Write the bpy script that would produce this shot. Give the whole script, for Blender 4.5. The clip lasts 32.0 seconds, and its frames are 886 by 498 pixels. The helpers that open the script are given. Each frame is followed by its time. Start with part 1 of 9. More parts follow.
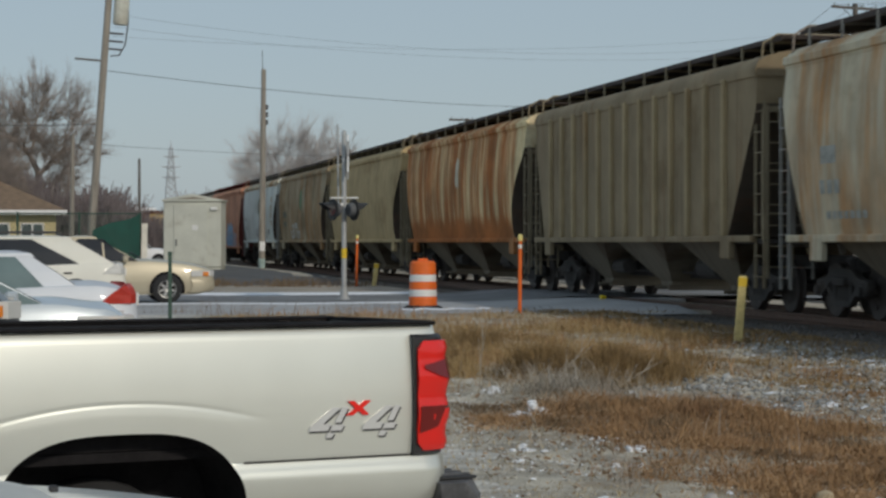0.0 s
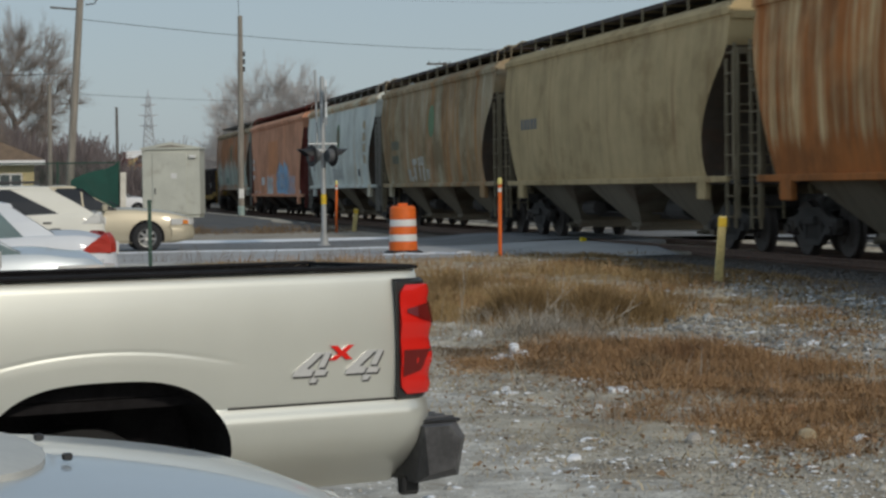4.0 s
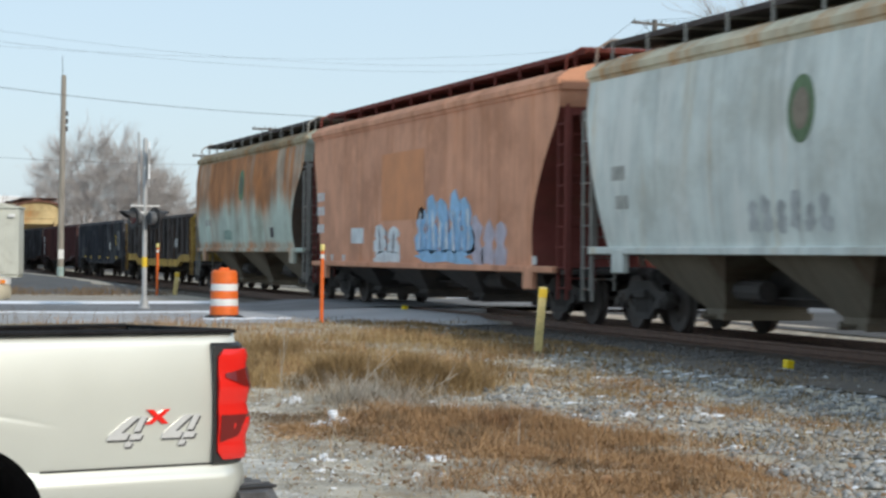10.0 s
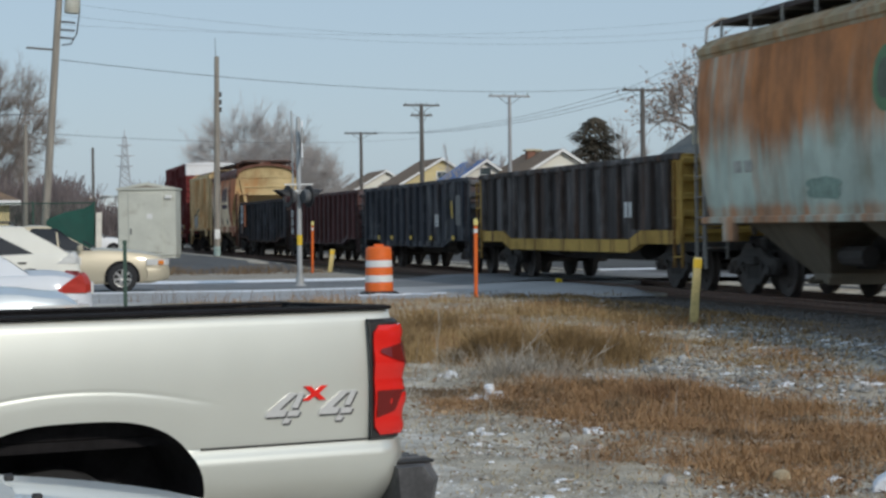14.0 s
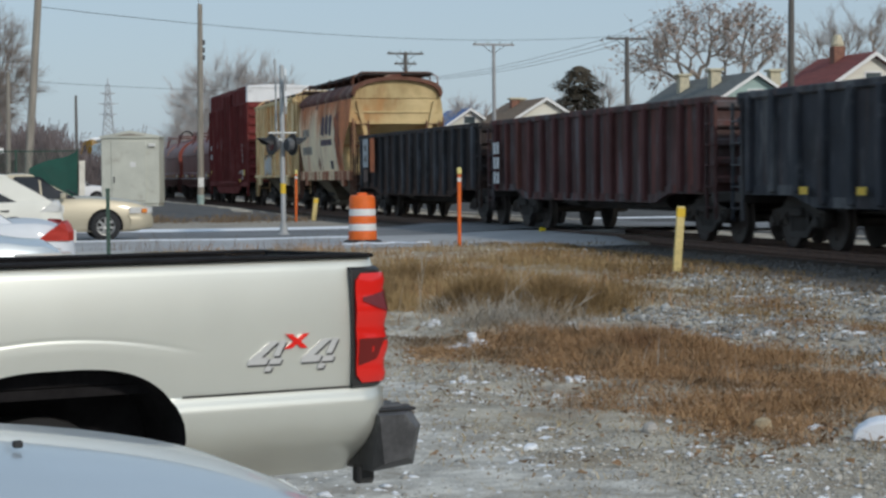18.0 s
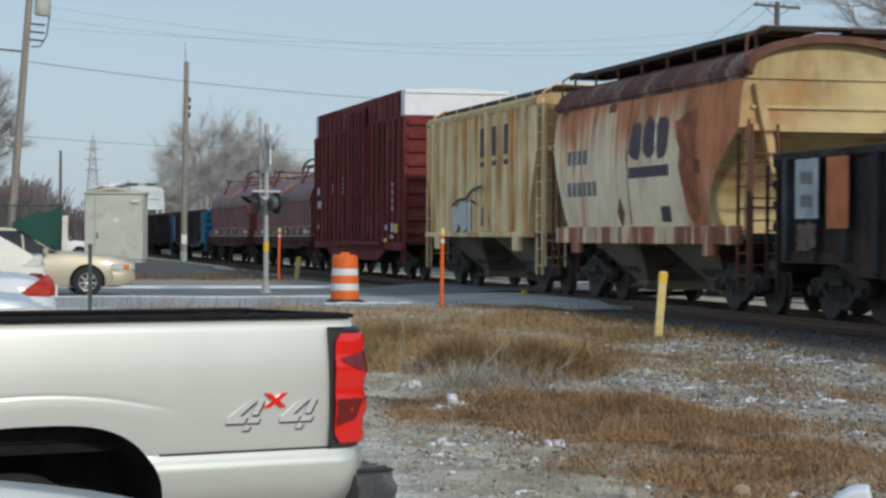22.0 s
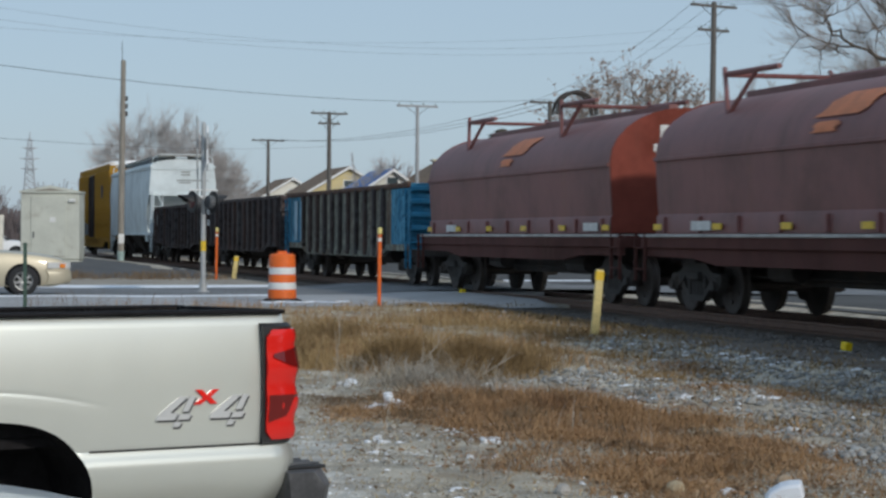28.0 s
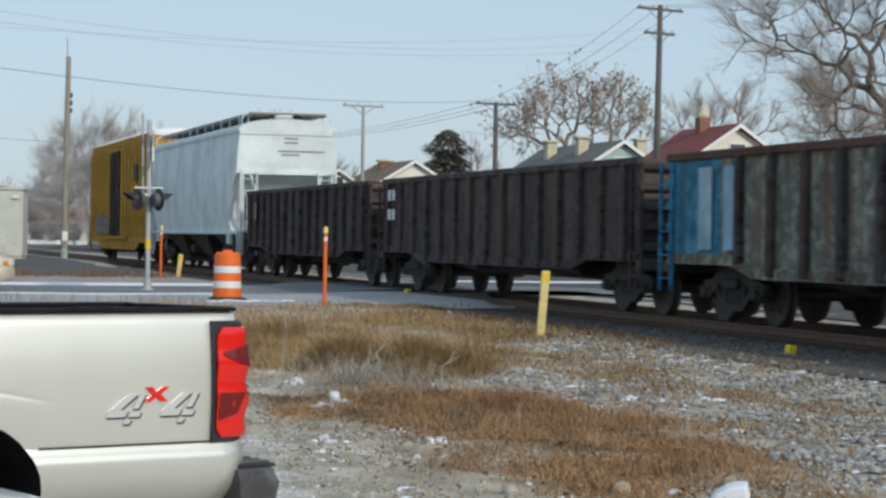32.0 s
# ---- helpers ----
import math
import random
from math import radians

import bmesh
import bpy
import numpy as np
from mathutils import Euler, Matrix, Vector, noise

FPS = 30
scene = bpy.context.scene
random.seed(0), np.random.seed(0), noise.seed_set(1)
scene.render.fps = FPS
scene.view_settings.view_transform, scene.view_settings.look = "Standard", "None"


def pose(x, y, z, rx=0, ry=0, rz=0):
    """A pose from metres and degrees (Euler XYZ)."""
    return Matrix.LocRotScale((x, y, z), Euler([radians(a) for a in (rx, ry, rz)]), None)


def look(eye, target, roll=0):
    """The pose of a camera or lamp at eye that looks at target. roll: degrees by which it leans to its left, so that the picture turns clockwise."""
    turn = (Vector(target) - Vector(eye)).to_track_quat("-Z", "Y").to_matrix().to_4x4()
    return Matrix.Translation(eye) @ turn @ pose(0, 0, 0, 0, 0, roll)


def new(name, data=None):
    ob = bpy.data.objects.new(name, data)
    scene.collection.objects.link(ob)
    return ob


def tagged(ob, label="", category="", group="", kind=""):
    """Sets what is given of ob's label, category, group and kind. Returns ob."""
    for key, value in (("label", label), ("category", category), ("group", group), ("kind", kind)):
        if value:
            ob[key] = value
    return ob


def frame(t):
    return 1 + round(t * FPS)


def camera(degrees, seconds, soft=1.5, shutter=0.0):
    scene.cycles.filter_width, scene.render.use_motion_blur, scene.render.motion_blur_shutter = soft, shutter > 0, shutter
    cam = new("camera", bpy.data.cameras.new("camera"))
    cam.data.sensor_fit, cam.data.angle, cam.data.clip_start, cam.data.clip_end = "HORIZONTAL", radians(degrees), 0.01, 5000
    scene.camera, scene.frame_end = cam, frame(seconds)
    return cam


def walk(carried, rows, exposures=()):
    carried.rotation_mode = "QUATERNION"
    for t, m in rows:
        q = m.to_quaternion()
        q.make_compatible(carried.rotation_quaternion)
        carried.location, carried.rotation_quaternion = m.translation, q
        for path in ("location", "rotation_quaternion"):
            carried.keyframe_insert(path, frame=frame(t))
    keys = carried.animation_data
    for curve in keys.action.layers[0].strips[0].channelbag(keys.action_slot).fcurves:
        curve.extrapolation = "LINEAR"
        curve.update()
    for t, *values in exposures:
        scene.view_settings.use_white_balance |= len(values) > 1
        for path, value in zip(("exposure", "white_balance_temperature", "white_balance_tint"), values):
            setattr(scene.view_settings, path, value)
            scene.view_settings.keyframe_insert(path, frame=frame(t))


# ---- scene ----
# ---- camera: a person standing still beside a parked car, turning a long lens ----
cam = camera(24.0, 32.0, soft=2.65, shutter=0.45)

# seconds, heading clockwise from the track's direction, pitch, lean, sway x, eye height
PATH = [
    (0.0, 11.374, -0.171, 0.003, -0.000, 1.650),
    (0.5, 11.686, -0.316, -0.214, -0.007, 1.649),
    (1.0, 11.382, -0.490, -0.417, -0.009, 1.647),
    (1.5, 11.003, -0.862, -0.575, -0.005, 1.645),
    (2.0, 11.998, -1.226, -0.768, -0.007, 1.645),
    (2.5, 11.580, -1.498, -0.781, -0.006, 1.646),
    (3.0, 11.600, -1.684, -0.845, -0.010, 1.646),
    (3.5, 11.903, -1.750, -0.802, -0.005, 1.646),
    (5.5, 11.943, -1.407, -0.849, -0.007, 1.644),
    (6.0, 12.153, -1.778, -0.818, -0.005, 1.644),
    (6.5, 11.639, -1.561, -0.683, -0.004, 1.647),
    (7.0, 12.406, -1.053, -0.276, 0.008, 1.648),
    (7.5, 13.281, -0.475, 0.264, 0.007, 1.650),
    (8.0, 14.855, 0.185, 0.673, 0.003, 1.652),
    (8.5, 16.456, 0.941, 0.856, -0.001, 1.652),
    (9.0, 17.835, 1.007, 0.682, 0.005, 1.646),
    (9.5, 17.597, 0.409, 0.529, 0.002, 1.646),
    (10.0, 16.803, 0.134, 0.449, 0.001, 1.644),
    (10.5, 16.363, -0.312, 0.452, -0.000, 1.641),
    (11.0, 15.607, -0.319, 0.397, -0.005, 1.643),
    (11.5, 14.903, -0.059, 0.406, -0.004, 1.646),
    (12.0, 14.151, 0.085, 0.129, -0.000, 1.647),
    (12.5, 13.469, 0.200, -0.080, -0.004, 1.646),
    (13.0, 13.617, 0.810, -0.173, 0.007, 1.653),
    (13.5, 12.947, 0.121, -0.528, 0.006, 1.648),
    (14.0, 12.585, -0.577, -0.694, 0.005, 1.643),
    (14.5, 12.655, -0.730, -0.467, 0.007, 1.646),
    (16.5, 13.082, -1.402, -0.313, 0.007, 1.644),
    (17.0, 13.218, -1.761, -0.348, 0.007, 1.644),
    (17.5, 13.313, -1.931, -0.488, 0.015, 1.642),
    (18.0, 13.008, -1.991, -0.614, 0.014, 1.641),
    (18.5, 13.396, -1.458, -0.750, 0.015, 1.637),
    (19.0, 13.011, -0.973, -0.804, 0.011, 1.639),
    (19.5, 13.682, -0.607, -0.660, 0.016, 1.642),
    (20.0, 14.088, -0.234, -0.574, 0.011, 1.645),
    (20.5, 13.894, -0.115, -0.355, 0.006, 1.645),
    (21.0, 13.355, 0.248, -0.055, 0.004, 1.652),
    (21.5, 13.057, 0.325, 0.247, 0.007, 1.649),
    (22.0, 13.485, -0.313, 0.350, 0.021, 1.643),
    (22.5, 13.942, 0.015, 0.295, 0.041, 1.646),
    (23.0, 14.652, -0.294, 0.240, 0.056, 1.646),
    (23.5, 14.886, -0.069, 0.131, 0.062, 1.640),
    (24.0, 15.023, 0.132, 0.033, 0.061, 1.635),
    (24.5, 13.796, -0.020, 0.049, 0.059, 1.630),
    (25.0, 13.431, -0.302, 0.175, 0.063, 1.629),
    (25.5, 14.023, -0.152, 0.183, 0.051, 1.633),
    (27.5, 14.137, -0.321, 0.337, 0.053, 1.627),
    (28.0, 15.161, -0.318, 0.302, 0.052, 1.628),
    (28.5, 15.488, -0.334, 0.520, 0.048, 1.625),
    (29.0, 15.902, -0.060, 0.675, 0.045, 1.626),
    (29.5, 15.861, 0.080, 0.869, 0.041, 1.628),
    (30.0, 16.274, -0.178, 1.013, 0.033, 1.628),
    (30.5, 16.404, -0.457, 0.894, 0.028, 1.629),
    (31.0, 16.811, -0.500, 0.839, 0.025, 1.627),
    (31.5, 16.620, -0.302, 0.835, 0.019, 1.626),
    (32.0, 16.693, -0.289, 0.813, 0.019, 1.623),
]


def eye_pose(h, p, r, x, z):
    return Matrix.Translation((x, 0, z)) @ pose(0, 0, 0, 90 + p, 0, -h) @ pose(0, 0, 0, 0, 0, r)


# the clip's camera brightens and cools its picture on the way
LOOK = [(0.0, -0.32, 6600, 10), (3.0, -0.32, 6600, 10), (6.0, -0.34, 6600, 10), (7.0, -0.30, 6450, 10), (8.0, -0.18, 6350, 10), (9.0, 0.30, 6450, 10), (10.0, 0.48, 6450, 10), (11.0, 0.46, 6550, 10), (12.0, 0.32, 6500, 10), (13.0, 0.0, 6250, 10), (14.0, -0.05, 6200, 10),
        (18.0, -0.06, 6200, 10), (19.0, -0.04, 6100, 10), (21.0, 0.02, 6200, 10), (23.0, 0.04, 6250, 10), (24.0, 0.04, 6200, 10), (25.0, -0.05, 6000, 10), (28.0, -0.08, 6100, 10), (29.5, 0.18, 6250, 10), (32.0, 0.22, 6300, 10)]
walk(cam, [(t, eye_pose(h, p, r, x, z)) for t, h, p, r, x, z in PATH], LOOK)

# ---- light ----
SUN_AZ, SUN_EL = 160.0, 27.0      # clockwise from +Y, degrees
world = bpy.data.worlds.new("winter_sky")
scene.world = world
world.use_nodes = True
wn = world.node_tree
wn.nodes.clear()
w_out = wn.nodes.new("ShaderNodeOutputWorld")
w_bg = wn.nodes.new("ShaderNodeBackground")
w_sky = wn.nodes.new("ShaderNodeTexSky")
w_sky.sky_type = "NISHITA"
w_sky.sun_disc = False
w_sky.sun_elevation = radians(SUN_EL)
w_sky.sun_rotation = radians(SUN_AZ)
w_sky.air_density, w_sky.dust_density, w_sky.ozone_density = 1.0, 1.0, 1.2
w_bg.inputs["Strength"].default_value = 0.10
# thin high cloud all over the sky, whiter than the blue behind it
w_mix = wn.nodes.new("ShaderNodeMix")
w_mix.data_type = "RGBA"
w_mix.inputs["Factor"].default_value = 0.72
w_mix.inputs["B"].default_value = (4.4, 5.5, 6.5, 1)
wn.links.new(w_sky.outputs["Color"], w_mix.inputs["A"])
wn.links.new(w_mix.outputs["Result"], w_bg.inputs["Color"])
wn.links.new(w_bg.outputs["Background"], w_out.inputs["Surface"])
sun = new("sun", bpy.data.lights.new("sun", "SUN"))
sun.data.energy, sun.data.angle, sun.data.color = 1.9, radians(3.0), (1.0, 0.92, 0.80)
_az, _el = radians(SUN_AZ), radians(SUN_EL)
sun.matrix_world = look((0, 0, 60), (-math.sin(_az) * math.cos(_el) * 50, -math.cos(_az) * math.cos(_el) * 50, 60 - math.sin(_el) * 50))

# ---- mesh building ----
class Geo:
    """Collects vertices and faces of one mesh."""

    def __init__(self):
        self.v, self.f = [], []

    def add(self, verts, faces, m=None):
        n = len(self.v)
        self.v += [tuple(m @ Vector(p)) for p in verts] if m is not None else [tuple(p) for p in verts]
        self.f += [tuple(i + n for i in f) for f in faces]
        return self

    def box(self, x0, x1, y0, y1, z0, z1, m=None, taper=1.0):
        cx, cy = (x0 + x1) / 2, (y0 + y1) / 2
        hx, hy = (x1 - x0) / 2, (y1 - y0) / 2
        v = [(cx + a * hx * s, cy + b * hy * s, z) for z, s in ((z0, 1.0), (z1, taper)) for a, b in ((-1, -1), (1, -1), (1, 1), (-1, 1))]
        return self.add(v, [(3, 2, 1, 0), (4, 5, 6, 7), (0, 1, 5, 4), (1, 2, 6, 5), (2, 3, 7, 6), (3, 0, 4, 7)], m)

    def cham(self, x0, x1, y0, y1, z0, z1, b=0.02, m=None):
        """A box with its edges cut off."""
        v, idx = [], {}
        lim = ((x0, x1), (y0, y1), (z0, z1))
        for sx in (0, 1):
            for sy in (0, 1):
                for sz in (0, 1):
                    s = (sx, sy, sz)
                    for a in range(3):
                        p = [lim[k][s[k]] + (0 if k == a else (b if s[k] == 0 else -b)) for k in range(3)]
                        idx[(s, a)] = len(v)
                        v.append(p)
        f = []
        for a in range(3):
            o = [k for k in range(3) if k != a]
            for side in (0, 1):
                ring = []
                for p, q in ((0, 0), (1, 0), (1, 1), (0, 1)):
                    s = [0, 0, 0]
                    s[a], s[o[0]], s[o[1]] = side, p, q
                    ring.append(idx[(tuple(s), a)])
                flip = (side == 0) != (a == 1)
                f.append(tuple(reversed(ring)) if flip else tuple(ring))
            for p in (0, 1):
                for q in (0, 1):
                    s0, s1 = [0, 0, 0], [0, 0, 0]
                    s0[a], s1[a] = 0, 1
                    s0[o[0]] = s1[o[0]] = p
                    s0[o[1]] = s1[o[1]] = q
                    s0, s1 = tuple(s0), tuple(s1)
                    f.append((idx[(s0, o[0])], idx[(s1, o[0])], idx[(s1, o[1])], idx[(s0, o[1])]))
        for sx in (0, 1):
            for sy in (0, 1):
                for sz in (0, 1):
                    f.append(tuple(idx[((sx, sy, sz), a)] for a in range(3)))
        return self.add(v, f, m)

    def cyl(self, p, q, r0, r1=None, n=10, caps=True):
        p, q = Vector(p), Vector(q)
        r0, r1 = float(r0), float(r0 if r1 is None else r1)
        d = (q - p).normalized()
        a = d.orthogonal().normalized()
        b = d.cross(a)
        v = []
        for c, r in ((p, r0), (q, r1)):
            v += [c + r * (math.cos(2 * math.pi * i / n) * a + math.sin(2 * math.pi * i / n) * b) for i in range(n)]
        f = [(i, (i + 1) % n, n + (i + 1) % n, n + i) for i in range(n)]
        if caps:
            f += [tuple(range(n - 1, -1, -1)), tuple(range(n, 2 * n))]
        return self.add(v, f)

    def tube(self, pts, r, n=6):
        """One bent rod through the points."""
        pts = [Vector(p) for p in pts]
        rings, a = [], None
        for i, p in enumerate(pts):
            d = (pts[min(i + 1, len(pts) - 1)] - pts[max(i - 1, 0)]).normalized()
            a = d.orthogonal().normalized() if a is None else (a - d * a.dot(d)).normalized()
            b = d.cross(a)
            rings.append([p + r * (math.cos(2 * math.pi * k / n) * a + math.sin(2 * math.pi * k / n) * b) for k in range(n)])
        return self.loft(rings)

    def loft(self, rings, closed=True, caps=True, m=None):
        n = len(rings[0])
        v = [p for ring in rings for p in ring]
        f = []
        for k in range(len(rings) - 1):
            for i in range(n if closed else n - 1):
                j = (i + 1) % n
                f.append((k * n + i, k * n + j, (k + 1) * n + j, (k + 1) * n + i))
        if caps:
            f += [tuple(range(n - 1, -1, -1)), tuple(range((len(rings) - 1) * n, len(rings) * n))]
        return self.add(v, f, m)

    def turn(self, prof, axis="x", n=20, at=(0, 0, 0)):
        """Turns a profile of (radius, along) round an axis."""
        rings = []
        for r, h in prof:
            ring = []
            for i in range(n):
                a = 2 * math.pi * i / n
                c, s = r * math.cos(a), r * math.sin(a)
                p = {"x": (h, c, s), "y": (c, h, s), "z": (c, s, h)}[axis]
                ring.append((p[0] + at[0], p[1] + at[1], p[2] + at[2]))
            rings.append(ring)
        return self.loft(rings)

    def mesh(self, name, smooth=False):
        me = bpy.data.meshes.new(name)
        me.from_pydata(self.v, [], self.f)
        bm = bmesh.new()
        bm.from_mesh(me)
        bmesh.ops.recalc_face_normals(bm, faces=bm.faces)
        bm.to_mesh(me)
        bm.free()
        if smooth:
            soft(me)
        me.update()
        return me


def soft(me, deg=38):
    for p in me.polygons:
        p.use_smooth = True
    me.set_sharp_from_angle(angle=radians(deg))


def raw(name, v, f):
    """A mesh from arrays of vertices and of faces that all have the same number of corners."""
    v, f = np.asarray(v, dtype=np.float32), np.asarray(f, dtype=np.int32)
    me = bpy.data.meshes.new(name)
    me.vertices.add(len(v))
    me.vertices.foreach_set("co", v.ravel())
    me.loops.add(f.size)
    me.loops.foreach_set("vertex_index", f.ravel())
    me.polygons.add(len(f))
    me.polygons.foreach_set("loop_start", np.arange(0, f.size, f.shape[1], dtype=np.int32))
    me.update(calc_edges=True)
    me.validate()
    return me


def part(name, geo, material, parent=None, label="", smooth=False, at=None):
    """Links a Geo or a mesh as one mesh object under a thing or a part."""
    me = geo.mesh(name, smooth) if isinstance(geo, Geo) else geo
    if not me.materials:
        me.materials.append(material)
    ob = new(name, me)
    if parent is not None:
        ob.parent = parent
    if at is not None:
        ob.matrix_basis = at
    if label:
        ob["label"] = label
    return ob


def thing(name, label, category, m=None, group="", kind=""):
    ob = new(name)
    ob.empty_display_size = 0.3
    if m is not None:
        ob.matrix_basis = m
    return tagged(ob, label, category, group, kind)


def solid(name, geo, material, label, category, m=None, group="", kind="", smooth=False):
    ob = part(name, geo, material, None, "", smooth, m)
    return tagged(ob, label, category, group, kind)


# ---- materials ----
def nodes_of(name):
    m = bpy.data.materials.new(name)
    m.use_nodes = True
    nt = m.node_tree
    return m, nt, nt.nodes["Principled BSDF"]


def noise_node(nt, scale, detail=4, rough=0.6, stretch=None, coord="Object"):
    tc = nt.nodes.new("ShaderNodeTexCoord")
    n = nt.nodes.new("ShaderNodeTexNoise")
    n.inputs["Scale"].default_value, n.inputs["Detail"].default_value, n.inputs["Roughness"].default_value = scale, detail, rough
    if stretch:
        mp = nt.nodes.new("ShaderNodeMapping")
        mp.inputs["Scale"].default_value = stretch
        nt.links.new(tc.outputs[coord], mp.inputs["Vector"])
        nt.links.new(mp.outputs["Vector"], n.inputs["Vector"])
    else:
        nt.links.new(tc.outputs[coord], n.inputs["Vector"])
    return n.outputs["Fac"]


def ramp(nt, fac, lo, hi):
    r = nt.nodes.new("ShaderNodeMapRange")
    r.interpolation_type = "SMOOTHSTEP"
    r.inputs["From Min"].default_value, r.inputs["From Max"].default_value = lo, hi
    nt.links.new(fac, r.inputs["Value"])
    return r.outputs["Result"]


def mix(nt, fac, a, b):
    n = nt.nodes.new("ShaderNodeMix")
    n.data_type = "RGBA"
    for sock, val in ((n.inputs["Factor"], fac), (n.inputs["A"], a), (n.inputs["B"], b)):
        if isinstance(val, bpy.types.NodeSocket):
            nt.links.new(val, sock)
        elif isinstance(val, (int, float)):
            sock.default_value = val
        else:
            sock.default_value = (*val, 1)
    return n.outputs["Result"]


def calc(nt, op, a, b=0.0):
    n = nt.nodes.new("ShaderNodeMath")
    n.operation = op
    for sock, val in zip(n.inputs, (a, b)):
        if isinstance(val, (int, float)):
            sock.default_value = val
        else:
            nt.links.new(val, sock)
    return n.outputs["Value"]


def bump(nt, bsdf, height, strength, dist=0.02):
    b = nt.nodes.new("ShaderNodeBump")
    b.inputs["Strength"].default_value, b.inputs["Distance"].default_value = strength, dist
    nt.links.new(height, b.inputs["Height"])
    nt.links.new(b.outputs["Normal"], bsdf.inputs["Normal"])


def scaled(c, k):
    return tuple(min(1.0, x * k) for x in c)


def mat(name, base, rough=0.7, metal=0.0, var=0.25, scale=3.0, fine=40.0, bumpy=0.15, dist=0.01, stain=None, stain_at=0.62, stretch=None, island=0.0, spec=0.5):
    """Paint, stone, wood and the like: two sizes of mottling, stains and fine relief."""
    m, nt, b = nodes_of(name)
    n1, n2 = noise_node(nt, scale, 4, 0.6, stretch), noise_node(nt, fine, 3, 0.7, stretch)
    both = calc(nt, "ADD", calc(nt, "MULTIPLY", n1, 0.65), calc(nt, "MULTIPLY", n2, 0.35))
    col = mix(nt, ramp(nt, both, 0.3, 0.7), scaled(base, 1 - var), scaled(base, 1 + var))
    if stain:
        n3 = noise_node(nt, scale * 0.6 + 0.3, 5, 0.65, stretch)
        col = mix(nt, calc(nt, "MULTIPLY", ramp(nt, n3, stain_at - 0.08, stain_at + 0.12), 0.85), col, stain)
    if island:
        g = nt.nodes.new("ShaderNodeNewGeometry")
        col = mix(nt, calc(nt, "MULTIPLY", g.outputs["Random Per Island"], island), col, scaled(base, 0.35))
    nt.links.new(col, b.inputs["Base Color"])
    b.inputs["Metallic"].default_value = metal
    b.inputs["Specular IOR Level"].default_value = spec
    nt.links.new(ramp(nt, both, 0.0, 1.0), b.inputs["Roughness"])
    r = nt.nodes.new("ShaderNodeMapRange")
    r.inputs["To Min"].default_value, r.inputs["To Max"].default_value = max(0.02, rough - 0.12), min(1.0, rough + 0.12)
    nt.links.new(both, r.inputs["Value"])
    nt.links.new(r.outputs["Result"], b.inputs["Roughness"])
    if bumpy:
        bump(nt, b, both, bumpy, dist)
    return m


